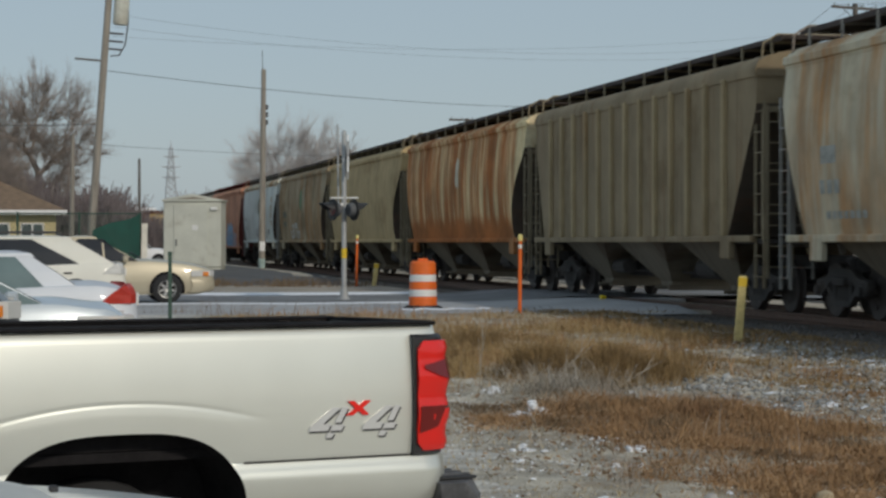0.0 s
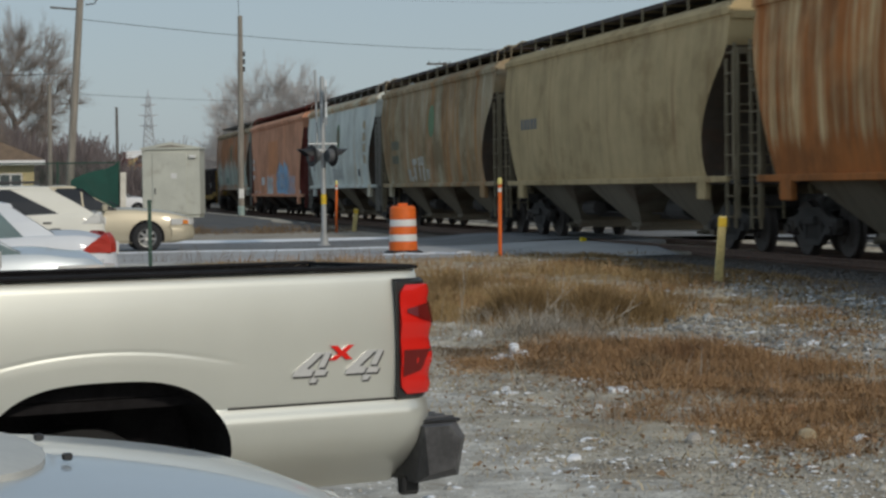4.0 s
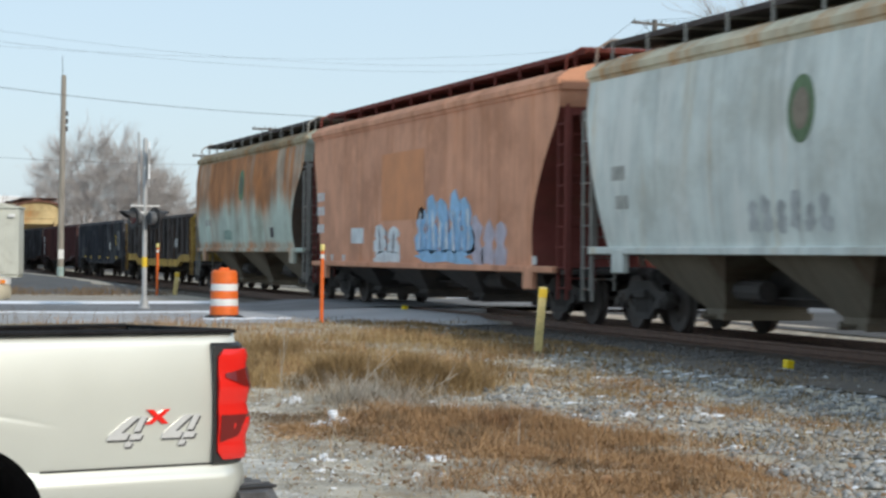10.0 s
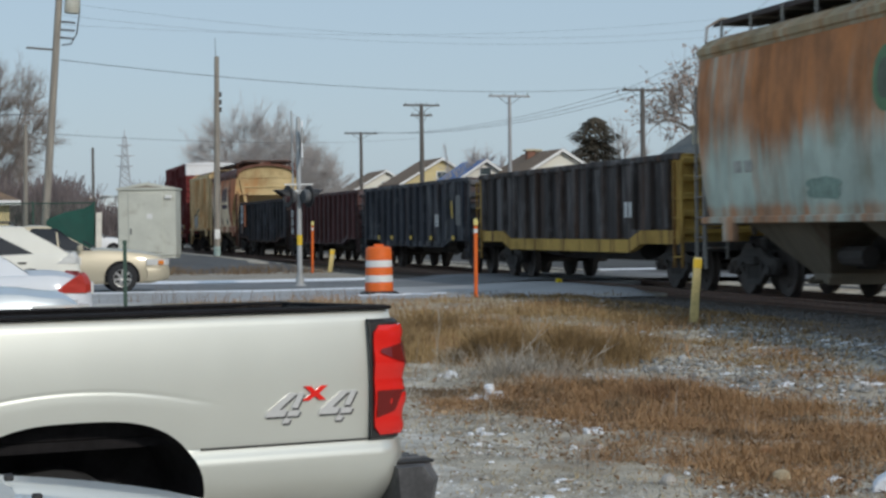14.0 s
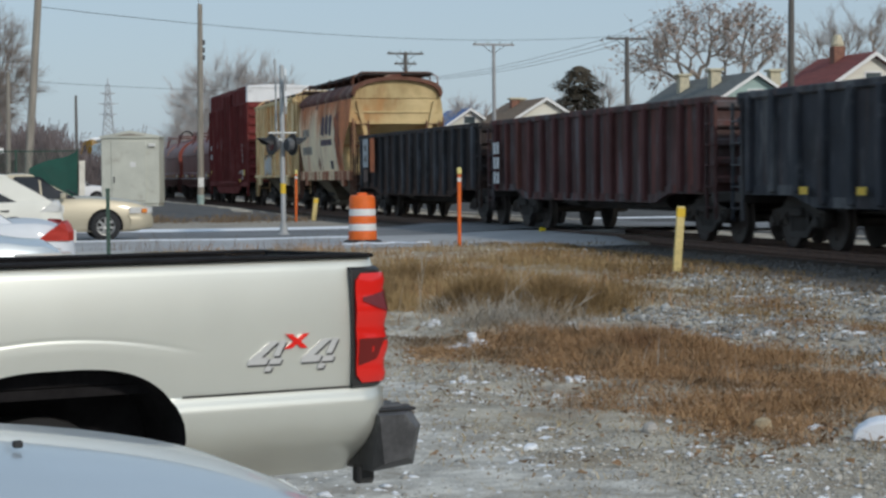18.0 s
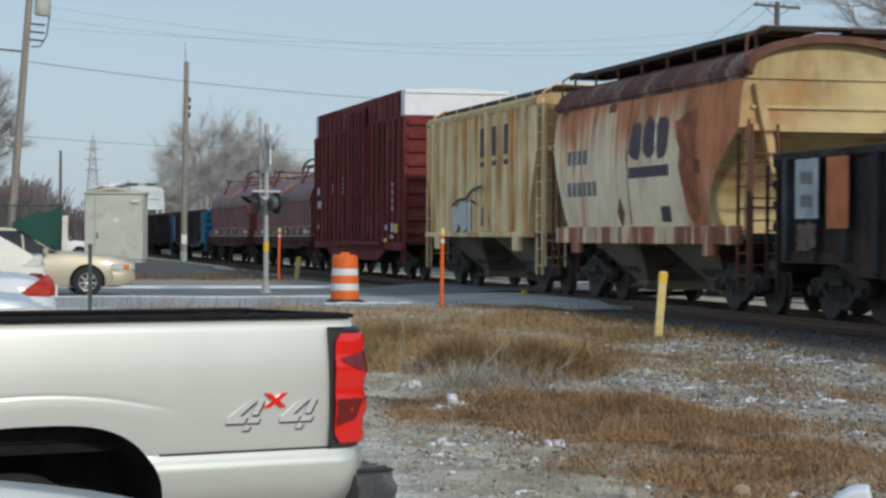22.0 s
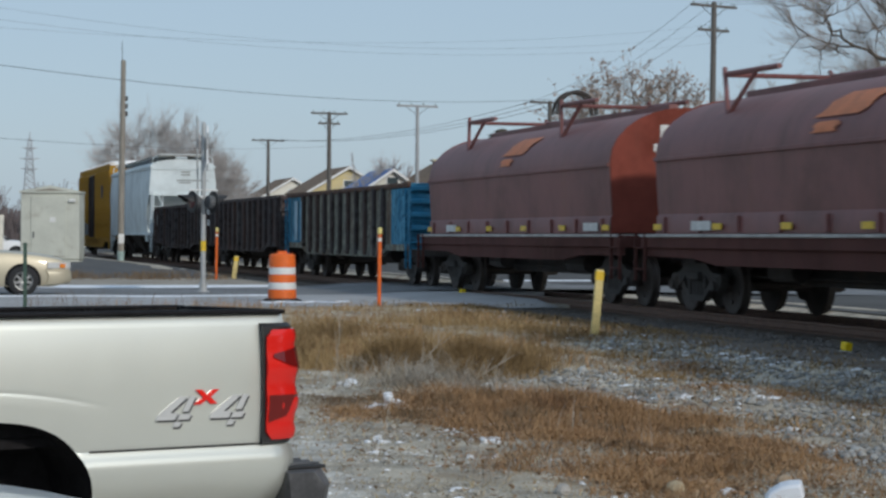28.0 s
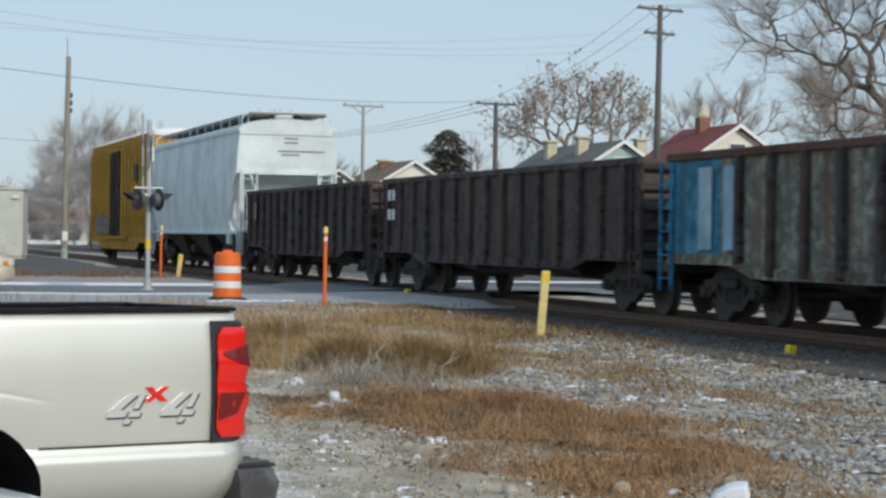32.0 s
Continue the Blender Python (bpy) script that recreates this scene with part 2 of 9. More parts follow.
def car_paint(name, base, rust=(0.20, 0.075, 0.03), amount=0.3, z0=None, z1=None, pale=None, seed=0.0, freq=2.2, dirt=0.35, edge=0.10, rough=0.78, soot_on=0.6, vary=False, y0=None, y1=None, wash=0.75, clean=None, foot=None, blotch=None, spec=0.14):
    """Weathered paint of railway wagons: streaks that run down, patches and scale. z0 to z1: the height at which the rust grows thick."""
    m, nt, b = nodes_of(name)
    tc = nt.nodes.new("ShaderNodeTexCoord")
    sep = nt.nodes.new("ShaderNodeSeparateXYZ")
    nt.links.new(tc.outputs["Object"], sep.inputs["Vector"])
    place = tc.outputs["Object"]
    if vary:
        info, shift = nt.nodes.new("ShaderNodeObjectInfo"), nt.nodes.new("ShaderNodeVectorMath")
        shift.operation = "MULTIPLY_ADD"
        nt.links.new(info.outputs["Random"], shift.inputs[0])
        shift.inputs[1].default_value = (13.0, 47.0, 29.0)
        nt.links.new(tc.outputs["Object"], shift.inputs[2])
        place = shift.outputs["Vector"]

    def streak(sy, sz, off, detail=5):
        mp = nt.nodes.new("ShaderNodeMapping")
        mp.inputs["Scale"].default_value = (0.6, sy, sz)
        mp.inputs["Location"].default_value = (seed * 3.1 + off, seed * 7.7 + off, seed)
        nt.links.new(place, mp.inputs["Vector"])
        n = nt.nodes.new("ShaderNodeTexNoise")
        n.inputs["Scale"].default_value, n.inputs["Detail"].default_value, n.inputs["Roughness"].default_value = 1.0, detail, 0.65
        nt.links.new(mp.outputs["Vector"], n.inputs["Vector"])
        return n.outputs["Fac"]

    runs = streak(freq, 0.16, 1.0)
    thin = streak(freq * 4.5, 0.3, 5.0)
    blot = streak(0.9, 0.8, 9.0)
    grain = streak(14.0, 14.0, 2.0, 3)
    col = mix(nt, ramp(nt, blot, 0.3, 0.7), scaled(base, 0.86), scaled(base, 1.14))
    if pale:
        col = mix(nt, calc(nt, "MULTIPLY", ramp(nt, streak(1.5, 0.35, 13.0), 0.48, 0.64), wash), col, pale)
        col = mix(nt, calc(nt, "MULTIPLY", ramp(nt, streak(4.5, 1.3, 17.0), 0.55, 0.7), 0.55), col, pale)
    if blotch:
        col = mix(nt, ramp(nt, streak(5.5, 4.2, 27.0, 6), 0.50, 0.56), col, blotch)
        col = mix(nt, calc(nt, "MULTIPLY", ramp(nt, streak(7.0, 5.6, 33.0, 5), 0.55, 0.61), 0.85), col, scaled(base, 0.45))
    soot = streak(0.42, 0.55, 21.0, 6)
    col = mix(nt, calc(nt, "MULTIPLY", ramp(nt, soot, 0.50, 0.68), soot_on), col, tuple(c * k for c, k in zip(base, (0.52, 0.46, 0.38))))
    dark = tuple(0.45 * c + 0.02 for c in base)
    col = mix(nt, calc(nt, "MULTIPLY", ramp(nt, thin, 0.5, 0.72), dirt), col, dark)
    wet = calc(nt, "ADD", calc(nt, "MULTIPLY", runs, 0.7), calc(nt, "MULTIPLY", thin, 0.3))
    if z0 is not None:
        band = ramp(nt, sep.outputs["Z"], z0, z1)
        wet = calc(nt, "ADD", wet, calc(nt, "SUBTRACT", calc(nt, "MULTIPLY", band, 0.26), 0.13))
    if y0 is not None:
        wet = calc(nt, "ADD", wet, calc(nt, "MULTIPLY", ramp(nt, calc(nt, "MULTIPLY", sep.outputs["Y"], -1.0), y0, y1), 0.20))
    if clean is not None:
        wet = calc(nt, "SUBTRACT", wet, calc(nt, "MULTIPLY", ramp(nt, calc(nt, "MULTIPLY", sep.outputs["Y"], -1.0), *clean), 0.17))
    if foot is not None:
        wet = calc(nt, "ADD", wet, calc(nt, "MULTIPLY", ramp(nt, calc(nt, "MULTIPLY", sep.outputs["Z"], -1.0), -foot[0], -foot[1]), 0.14))
    cut = 0.72 - 0.42 * amount
    fac = ramp(nt, wet, cut - edge, cut + edge)
    two = mix(nt, ramp(nt, calc(nt, "ADD", calc(nt, "MULTIPLY", blot, 0.6), calc(nt, "MULTIPLY", thin, 0.4)), 0.36, 0.64), scaled(rust, 0.66), scaled(rust, 1.45))
    col = mix(nt, calc(nt, "MULTIPLY", fac, 0.9), col, two)
    col = mix(nt, calc(nt, "MULTIPLY", ramp(nt, grain, 0.6, 0.78), 0.18), col, scaled(rust, 0.7))
    nt.links.new(col, b.inputs["Base Color"])
    b.inputs["Roughness"].default_value = rough
    b.inputs["Specular IOR Level"].default_value = spec
    bump(nt, b, calc(nt, "ADD", grain, fac), 0.25, 0.006)
    return m


def glass(name, tint=(0.05, 0.07, 0.08), rough=0.05):
    m, nt, b = nodes_of(name)
    col = mix(nt, noise_node(nt, 2.5, 2), scaled(tint, 0.7), scaled(tint, 1.4))
    nt.links.new(col, b.inputs["Base Color"])
    b.inputs["Roughness"].default_value = rough
    b.inputs["Specular IOR Level"].default_value = 0.7
    return m


def auto_paint(name, base, metal=0.25, rough=0.3, coat=0.8):
    m, nt, b = nodes_of(name)
    n1, n2 = noise_node(nt, 1.3, 3), noise_node(nt, 700, 2, 0.8)
    col = mix(nt, ramp(nt, n1, 0.3, 0.7), scaled(base, 0.95), scaled(base, 1.04))
    col = mix(nt, calc(nt, "MULTIPLY", n2, 0.18), col, scaled(base, 1.35))
    nt.links.new(col, b.inputs["Base Color"])
    b.inputs["Metallic"].default_value, b.inputs["Roughness"].default_value = metal, rough
    b.inputs["Coat Weight"].default_value, b.inputs["Coat Roughness"].default_value = coat, 0.06
    return m

TRACK_X, RAIL_Z = 14.1, 0.41

M_SOIL = mat("soil", (0.435, 0.395, 0.32), 0.95, var=0.5, scale=2.2, fine=45, bumpy=0.8, dist=0.03, stain=(0.27, 0.21, 0.14), stain_at=0.55)
M_GRAVEL = mat("gravel_lot", (0.54, 0.515, 0.46), 0.95, var=0.5, scale=3.0, fine=70, bumpy=0.7, dist=0.02, stain=(0.29, 0.255, 0.205), stain_at=0.55)
M_ASPHALT = mat("asphalt", (0.165, 0.168, 0.172), 0.9, var=0.25, scale=0.5, fine=60, bumpy=0.3, stain=(0.25, 0.25, 0.255), stain_at=0.58)
M_PALE_ROAD = mat("dusted_asphalt", (0.38, 0.38, 0.38), 0.92, var=0.2, scale=0.4, fine=40, bumpy=0.3, stain=(0.36, 0.36, 0.37), stain_at=0.56)
M_CINDER = mat("cinder", (0.085, 0.085, 0.085), 0.95, var=0.35, scale=1.2, fine=30, bumpy=0.7, dist=0.03, stain=(0.15, 0.12, 0.085), stain_at=0.6)
M_STONE = mat("ballast_stone", (0.45, 0.455, 0.44), 0.9, var=0.35, scale=1.0, fine=60, bumpy=0.2, island=0.95)
M_TIE = mat("tie_wood", (0.09, 0.07, 0.055), 0.9, var=0.35, scale=2, fine=20, bumpy=0.4, stretch=(0.3, 4, 4))
M_RAIL = mat("rail_steel", (0.16, 0.10, 0.075), 0.55, metal=0.6, var=0.3, scale=6, fine=60, bumpy=0.15)
M_SNOW = mat("old_snow", (0.80, 0.82, 0.85), 0.75, var=0.08, scale=8, fine=60, bumpy=0.35, dist=0.02)


def smooth01(a, b, x):
    t = np.clip((np.asarray(x, dtype=float) - a) / (b - a), 0, 1)
    return t * t * (3 - 2 * t)


def ground_z(x, y):
    """Height of the ground: the lot, the rise towards the crossing, the ballast shoulder, the cinder pad round the cabinet."""
    x, y = np.asarray(x, dtype=float), np.asarray(y, dtype=float)
    z = 0.30 * smooth01(9, 40, y) + 0.0 * x
    z = z + 0.30 * smooth01(64, 76, y) * smooth01(12.0, 9.5, x) * smooth01(-30, 1, x) * smooth01(160, 120, y)
    z = np.where(x > 9.0, z + (0.26 - z) * smooth01(9.0, 11.0, x) * smooth01(38, 30, y), z)
    off_road = 1 - smooth01(38.6, 39.4, y) * smooth01(54.9, 54.0, y)
    z = z - 0.25 * smooth01(11.0, 11.8, x) * smooth01(17.4, 16.6, x) * off_road
    z = np.where(x > 17.5, z + (0.25 - z) * smooth01(17.5, 19, x), z)
    return z


def roll_z(x, y):
    """The same with the small lumps of the verge."""
    x, y = np.asarray(x, dtype=float), np.asarray(y, dtype=float)
    lumps = 0.05 * np.sin(x * 1.7 + 1.3 * np.sin(y * 0.8)) * np.sin(y * 1.1 + 0.7 * x) + 0.03 * np.sin(x * 4.1 + y * 2.3) * np.sin(y * 3.7)
    return ground_z(x, y) + lumps * smooth01(10, 14, y) * smooth01(39, 34, y) * smooth01(10.5, 8.5, x) * smooth01(1.5, 4.5, x)


def sheet(name, xs, ys, zfun, material, lift=0.0):
    X, Y = np.meshgrid(xs, ys)
    v = np.stack([X, Y, zfun(X, Y) + lift], -1).reshape(-1, 3)
    nx, ny = len(xs), len(ys)
    i = (np.arange(ny - 1)[:, None] * nx + np.arange(nx - 1)[None]).ravel()
    f = np.stack([i, i + 1, i + nx + 1, i + nx], -1)
    me = raw(name, v, f)
    for p in me.polygons:
        p.use_smooth = True
    me.materials.append(material)
    return me


def steps(*spans):
    out = []
    for a, b, d in spans:
        out += list(np.arange(a, b, d))
    return np.array(out + [spans[-1][1]])


tagged(new("ground", sheet("ground", steps((-2500, -200, 460), (-200, -20, 20), (-20, 0, 2), (0, 12, 0.2), (12, 18, 0.6), (18, 30, 1.5), (30, 200, 17), (200, 2500, 460)),
                           steps((-600, -40, 80), (-40, 8, 4), (8, 40, 0.2), (40, 100, 2), (100, 300, 20), (300, 3000, 450)), roll_z, M_SOIL)),
       "bare winter soil with dead grass and old snow", "ground", kind="structure")
tagged(new("parking_lot", sheet("parking_lot", steps((-30, 0, 3), (0, 3.6, 0.3)), steps((-12, 8, 2), (8, 13.5, 0.25), (13.5, 40, 1.5)), lambda x, y: np.where((x > 1) & (y > 11), roll_z(x, y) - 0.02 * smooth01(3.0, 3.6, x), ground_z(x, y)), M_GRAVEL, 0.006)),
       "pale gravel parking lot dusted with snow", "parking lot", kind="structure")
tagged(new("road", sheet("road", steps((-80, 10, 5), (10, 18, 0.5), (18, 90, 6)), steps((46.5, 54.0, 1.5)), lambda x, y: ground_z(x, y) + 0.11 * smooth01(10.5, 12.5, x) * smooth01(19, 17, x), M_ASPHALT, 0.012)),
       "dark worn asphalt road over the level crossing", "road", kind="structure")
tagged(new("road_shoulder", sheet("road_shoulder", steps((-80, 8, 5), (8, 13, 0.5)), steps((39.0, 46.5, 1.5)), lambda x, y: ground_z(x, y) + 0.08 * smooth01(10, 12.5, x), M_PALE_ROAD, 0.008)),
       "pale dusty asphalt apron beside the road", "road", kind="structure")
tagged(new("far_verge", sheet("far_verge", steps((-80, 10.8, 5)), steps((54.0, 64.0, 2)), ground_z, mat("verge_dirt", (0.33, 0.29, 0.235), 0.95, var=0.25, scale=0.8, fine=20, bumpy=0.4), 0.008)),
       "pale trodden dirt verge along the road", "verge", kind="structure")
tagged(new("cinder_pad", sheet("cinder_pad", steps((-6, 10.6, 1)), steps((65.0, 130, 3)), ground_z, M_CINDER, 0.010)),
       "dark cinder pad beside the track", "gravel pad", kind="structure")
tagged(new("back_street", sheet("back_street", steps((17.4, 19, 0.4), (19, 34, 2)), steps((-40, 300, 10)), ground_z, mat("old_asphalt", (0.085, 0.083, 0.08), 0.95, var=0.3, scale=0.3, fine=20, bumpy=0.2, spec=0.2), 0.010)),
       "grey asphalt street with thin snow behind the track", "street", kind="structure")

# ---- the track ----
track = thing("railway_track", "single railway track on grey stone ballast", "railway track", kind="structure")
g = Geo()
# near edge reaches out as a dark strip where the train's shade falls
shoulder = [(-3.75, 0.245), (-3.4, 0.285), (-2.6, 0.27), (-1.75, RAIL_Z - 0.19), (1.75, RAIL_Z - 0.19), (3.2, 0.14)]
plain = [(x, min(z, 0.16) if x < -2 else z) for x, z in shoulder]
rows_y = ((-60, shoulder), (38.7, shoulder), (39.1, plain), (1500, plain))
g.add([(TRACK_X + x, y, z) for y, prof in rows_y for x, z in prof], [(6 * r + k, 6 * r + k + 1, 6 * r + k + 7, 6 * r + k + 6) for r in range(3) for k in range(5)])
# bed colour deepened with the shade beside the train
part("ballast_bed", g, mat("ballast_bed", (0.115, 0.095, 0.075), 0.95, var=0.4, scale=3, fine=22, bumpy=0.8, dist=0.04, stain=(0.10, 0.085, 0.07), stain_at=0.5), track)
for sx in (-0.755, 0.755):
    prof = [(-0.07, -0.17), (0.07, -0.17), (0.07, -0.15), (0.012, -0.12), (0.012, -0.045), (0.036, -0.035), (0.036, -0.005), (0.03, 0), (-0.03, 0), (-0.036, -0.005), (-0.036, -0.035), (-0.012, -0.045), (-0.012, -0.12), (-0.07, -0.15)]
    part("rail", Geo().loft([[(TRACK_X + sx + x, y, RAIL_Z + z) for x, z in prof] for y in (-60, 1500)]), M_RAIL, track)
tie = Geo().cham(-1.3, 1.3, -0.11, 0.11, -0.18, 0, 0.012).mesh("tie")
tie.materials.append(M_TIE)
for k in range(150):
    ob = new("tie", tie)
    ob.parent = track
    ob.matrix_basis = pose(TRACK_X + random.uniform(-0.04, 0.04), 6 + 0.55 * k, RAIL_Z - 0.165, 0, 0, random.uniform(-1, 1))
panel = Geo().cham(-0.64, 0.64, 0, 2.35, -0.2, -0.02, 0.015).mesh("crossing_panel")
panel.materials.append(M_PALE_ROAD)
for k in range(4):
    ob = new("crossing_panel", panel)
    ob.parent = track
    ob.matrix_basis = pose(TRACK_X, 45.3 + 2.4 * k, RAIL_Z)

# ---- rolling stock; each wagon stands on the rail at z = 0, its length along y ----
M_UNDER = mat("underframe", (0.060, 0.053, 0.048), 0.85, var=0.35, scale=2, fine=30, bumpy=0.3, stain=(0.085, 0.064, 0.047))
M_WHEEL = mat("wheel_steel", (0.078, 0.065, 0.057), 0.7, metal=0.3, var=0.3, scale=4, fine=40, bumpy=0.2)
M_WALK = mat("roof_grating", (0.06, 0.045, 0.04), 0.85, var=0.3, scale=4, fine=60, bumpy=0.4)
M_WHITE = mat("stencil_white", (0.62, 0.62, 0.60), 0.7, var=0.18, scale=5, bumpy=0.1)
M_BLACKPAINT = mat("stencil_black", (0.05, 0.05, 0.055), 0.7, var=0.25, scale=5, bumpy=0.1)
M_YELLOWTAPE = mat("reflector_yellow", (0.75, 0.50, 0.03), 0.45, var=0.15, scale=6, bumpy=0.05)

SHARED = {}


def shared(key, build, material, smooth=False):
    if key not in SHARED:
        me = build().mesh(key, smooth)
        me.materials.append(material)
        SHARED[key] = me
    return SHARED[key]


def geo_wheelset():
    g = Geo()
    g.cyl((-0.95, 0, 0), (0.95, 0, 0), 0.085, n=10)
    for s in (-1, 1):
        prof = [(0.09, 0.62), (0.28, 0.66), (0.33, 0.67), (0.44, 0.665), (0.485, 0.665), (0.487, 0.69), (0.457, 0.715), (0.452, 0.80), (0.40, 0.805), (0.34, 0.78), (0.20, 0.77), (0.13, 0.81), (0.09, 0.82)]
        g.turn([(r, s * h) for r, h in prof], "x", 22)
        for k in range(5):
            a = 2 * math.pi * k / 5
            g.cyl((s * 0.785, 0.26 * math.cos(a), 0.26 * math.sin(a)), (s * 0.80, 0.26 * math.cos(a), 0.26 * math.sin(a)), 0.04, n=6)
    return g


def geo_sideframe():
    """Cast side frame with its arch, spring nest and journal boxes."""
    g = Geo()
    for s in (-1, 1):
        g.loft([[(-0.07, s * y, z0), (0.07, s * y, z0), (0.07, s * y, z1), (-0.07, s * y, z1)] for y, z0, z1 in ((0.0, 0.62, 0.82), (0.42, 0.62, 0.82), (0.62, 0.50, 0.70), (0.76, 0.43, 0.66), (1.02, 0.43, 0.64), (1.06, 0.5, 0.6))])
        g.loft([[(-0.06, s * y, z0), (0.06, s * y, z0), (0.06, s * y, z1), (-0.06, s * y, z1)] for y, z0, z1 in ((0.0, 0.20, 0.30), (0.30, 0.20, 0.30), (0.62, 0.44, 0.56))])
        g.cham(-0.06, 0.06, s * 0.33 - 0.05, s * 0.33 + 0.05, 0.24, 0.68, 0.01)
        g.cham(-0.11, 0.10, s * 0.89 - 0.11, s * 0.89 + 0.11, 0.36, 0.60, 0.03)
        g.cyl((-0.16, s * 0.89, 0.457), (-0.06, s * 0.89, 0.457), 0.085, n=10)
    for k in (-1, 0, 1):
        g.cyl((0, k * 0.16, 0.30), (0, k * 0.16, 0.56), 0.07, n=8)
    g.cham(-0.14, 0.10, -0.26, 0.26, 0.54, 0.68, 0.02)
    return g


def bogie(parent, y, wheels):
    b = part("bogie", shared("bolster", lambda: Geo().cham(-0.98, 0.98, -0.2, 0.2, 0.55, 0.76, 0.03).cham(-0.2, 0.2, -0.25, 0.25, 0.7, 0.86, 0.02), M_UNDER), M_UNDER, parent, at=pose(0, y, 0))
    sf = shared("side_frame", geo_sideframe, M_UNDER)
    part("side_frame", sf, M_UNDER, b, at=pose(-1.0, 0, 0))
    part("side_frame", sf, M_UNDER, b, at=pose(1.0, 0, 0, 0, 0, 180))
    ws = shared("wheelset", geo_wheelset, M_WHEEL, True)
    for s in (-0.89, 0.89):
        wheels.append(part("wheelset", ws, M_WHEEL, b, at=pose(0, s, 0.457)))
    return b


def coupler(parent, half, s):
    g = Geo().cham(-0.16, 0.16, -0.75, 0.0, 0.72, 1.02, 0.02).cham(-0.09, 0.09, -0.05, 0.32, 0.78, 0.96, 0.03).cham(-0.17, 0.13, 0.28, 0.52, 0.72, 1.0, 0.05).cyl((0.12, 0.1, 0.95), (0.3, 0.3, 0.35), 0.03, n=6)
    me = shared("coupler", lambda: g, M_UNDER)
    part("coupler", me, M_UNDER, parent, at=pose(0, s * (half - 0.5), 0, 0, 0, 0 if s > 0 else 180))


def geo_ladder(h0, h1, w=0.44):
    g = Geo()
    for s in (-1, 1):
        g.box(-0.025, 0.025, s * w / 2 - 0.02, s * w / 2 + 0.02, h0, h1)
    z = h0 + 0.2
    while z < h1 - 0.1:
        g.cyl((-0.03, -w / 2, z), (-0.03, w / 2, z), 0.014, n=5)
        z += 0.36
    return g


def end_gear(parent, half, m, top, wheels, lad_z=0.45, deep=1.6, bog=1.95, lead=0.0):
    """Bogies, couplers, ladders, corner posts, end deck and brake wheel."""
    for s in (-1, 1):
        bogie(parent, s * (half - bog) + (lead if s < 0 else 0.0), wheels)
        coupler(parent, half, s)
    if lead:
        part("draft_sill", Geo().cham(-0.2, 0.2, -half + 0.7, -half + 0.9 + lead + 0.3, 0.74, 1.0, 0.02), M_UNDER, parent)
    me = Geo()
    part("centre_sill", me.loft([[(-0.34, y, z), (0.34, y, z), (0.34, y, 1.02), (-0.34, y, 1.02)] for y, z in ((-half + lead + 0.9, 0.80), (-half + lead + 3.4, 0.80), (-half + lead + 4.6, 0.50), (half - 4.6, 0.50), (half - 3.4, 0.80), (half - 0.9, 0.80))]), M_UNDER, parent)
    part("brake_cylinder", Geo().cyl((-0.75, half * 0.3, 0.72), (-0.75, half * 0.3 + 0.9, 0.72), 0.16, n=10), M_UNDER, parent)
    part("air_reservoir", Geo().cyl((-0.72, -half * 0.3 - 1.1, 0.74), (-0.72, -half * 0.3, 0.74), 0.2, n=10), M_UNDER, parent)
    part("brake_rod", Geo().cyl((-0.55, -half + 3.0, 0.62), (-0.55, half - 3.0, 0.62), 0.025, n=5), M_UNDER, parent)
    key = "ladder%.2f" % top + m.name
    lad = shared(key, lambda: geo_ladder(lad_z, top), m)
    for sx in (-1, 1):
        for sy in (-1, 1):
            part("ladder", lad, m, parent, at=pose(sx * 1.52, sy * (half - 0.62) + (lead if sy < 0 else 0.0), 0, 0, 0, 0 if sx < 0 else 180))
    return lad


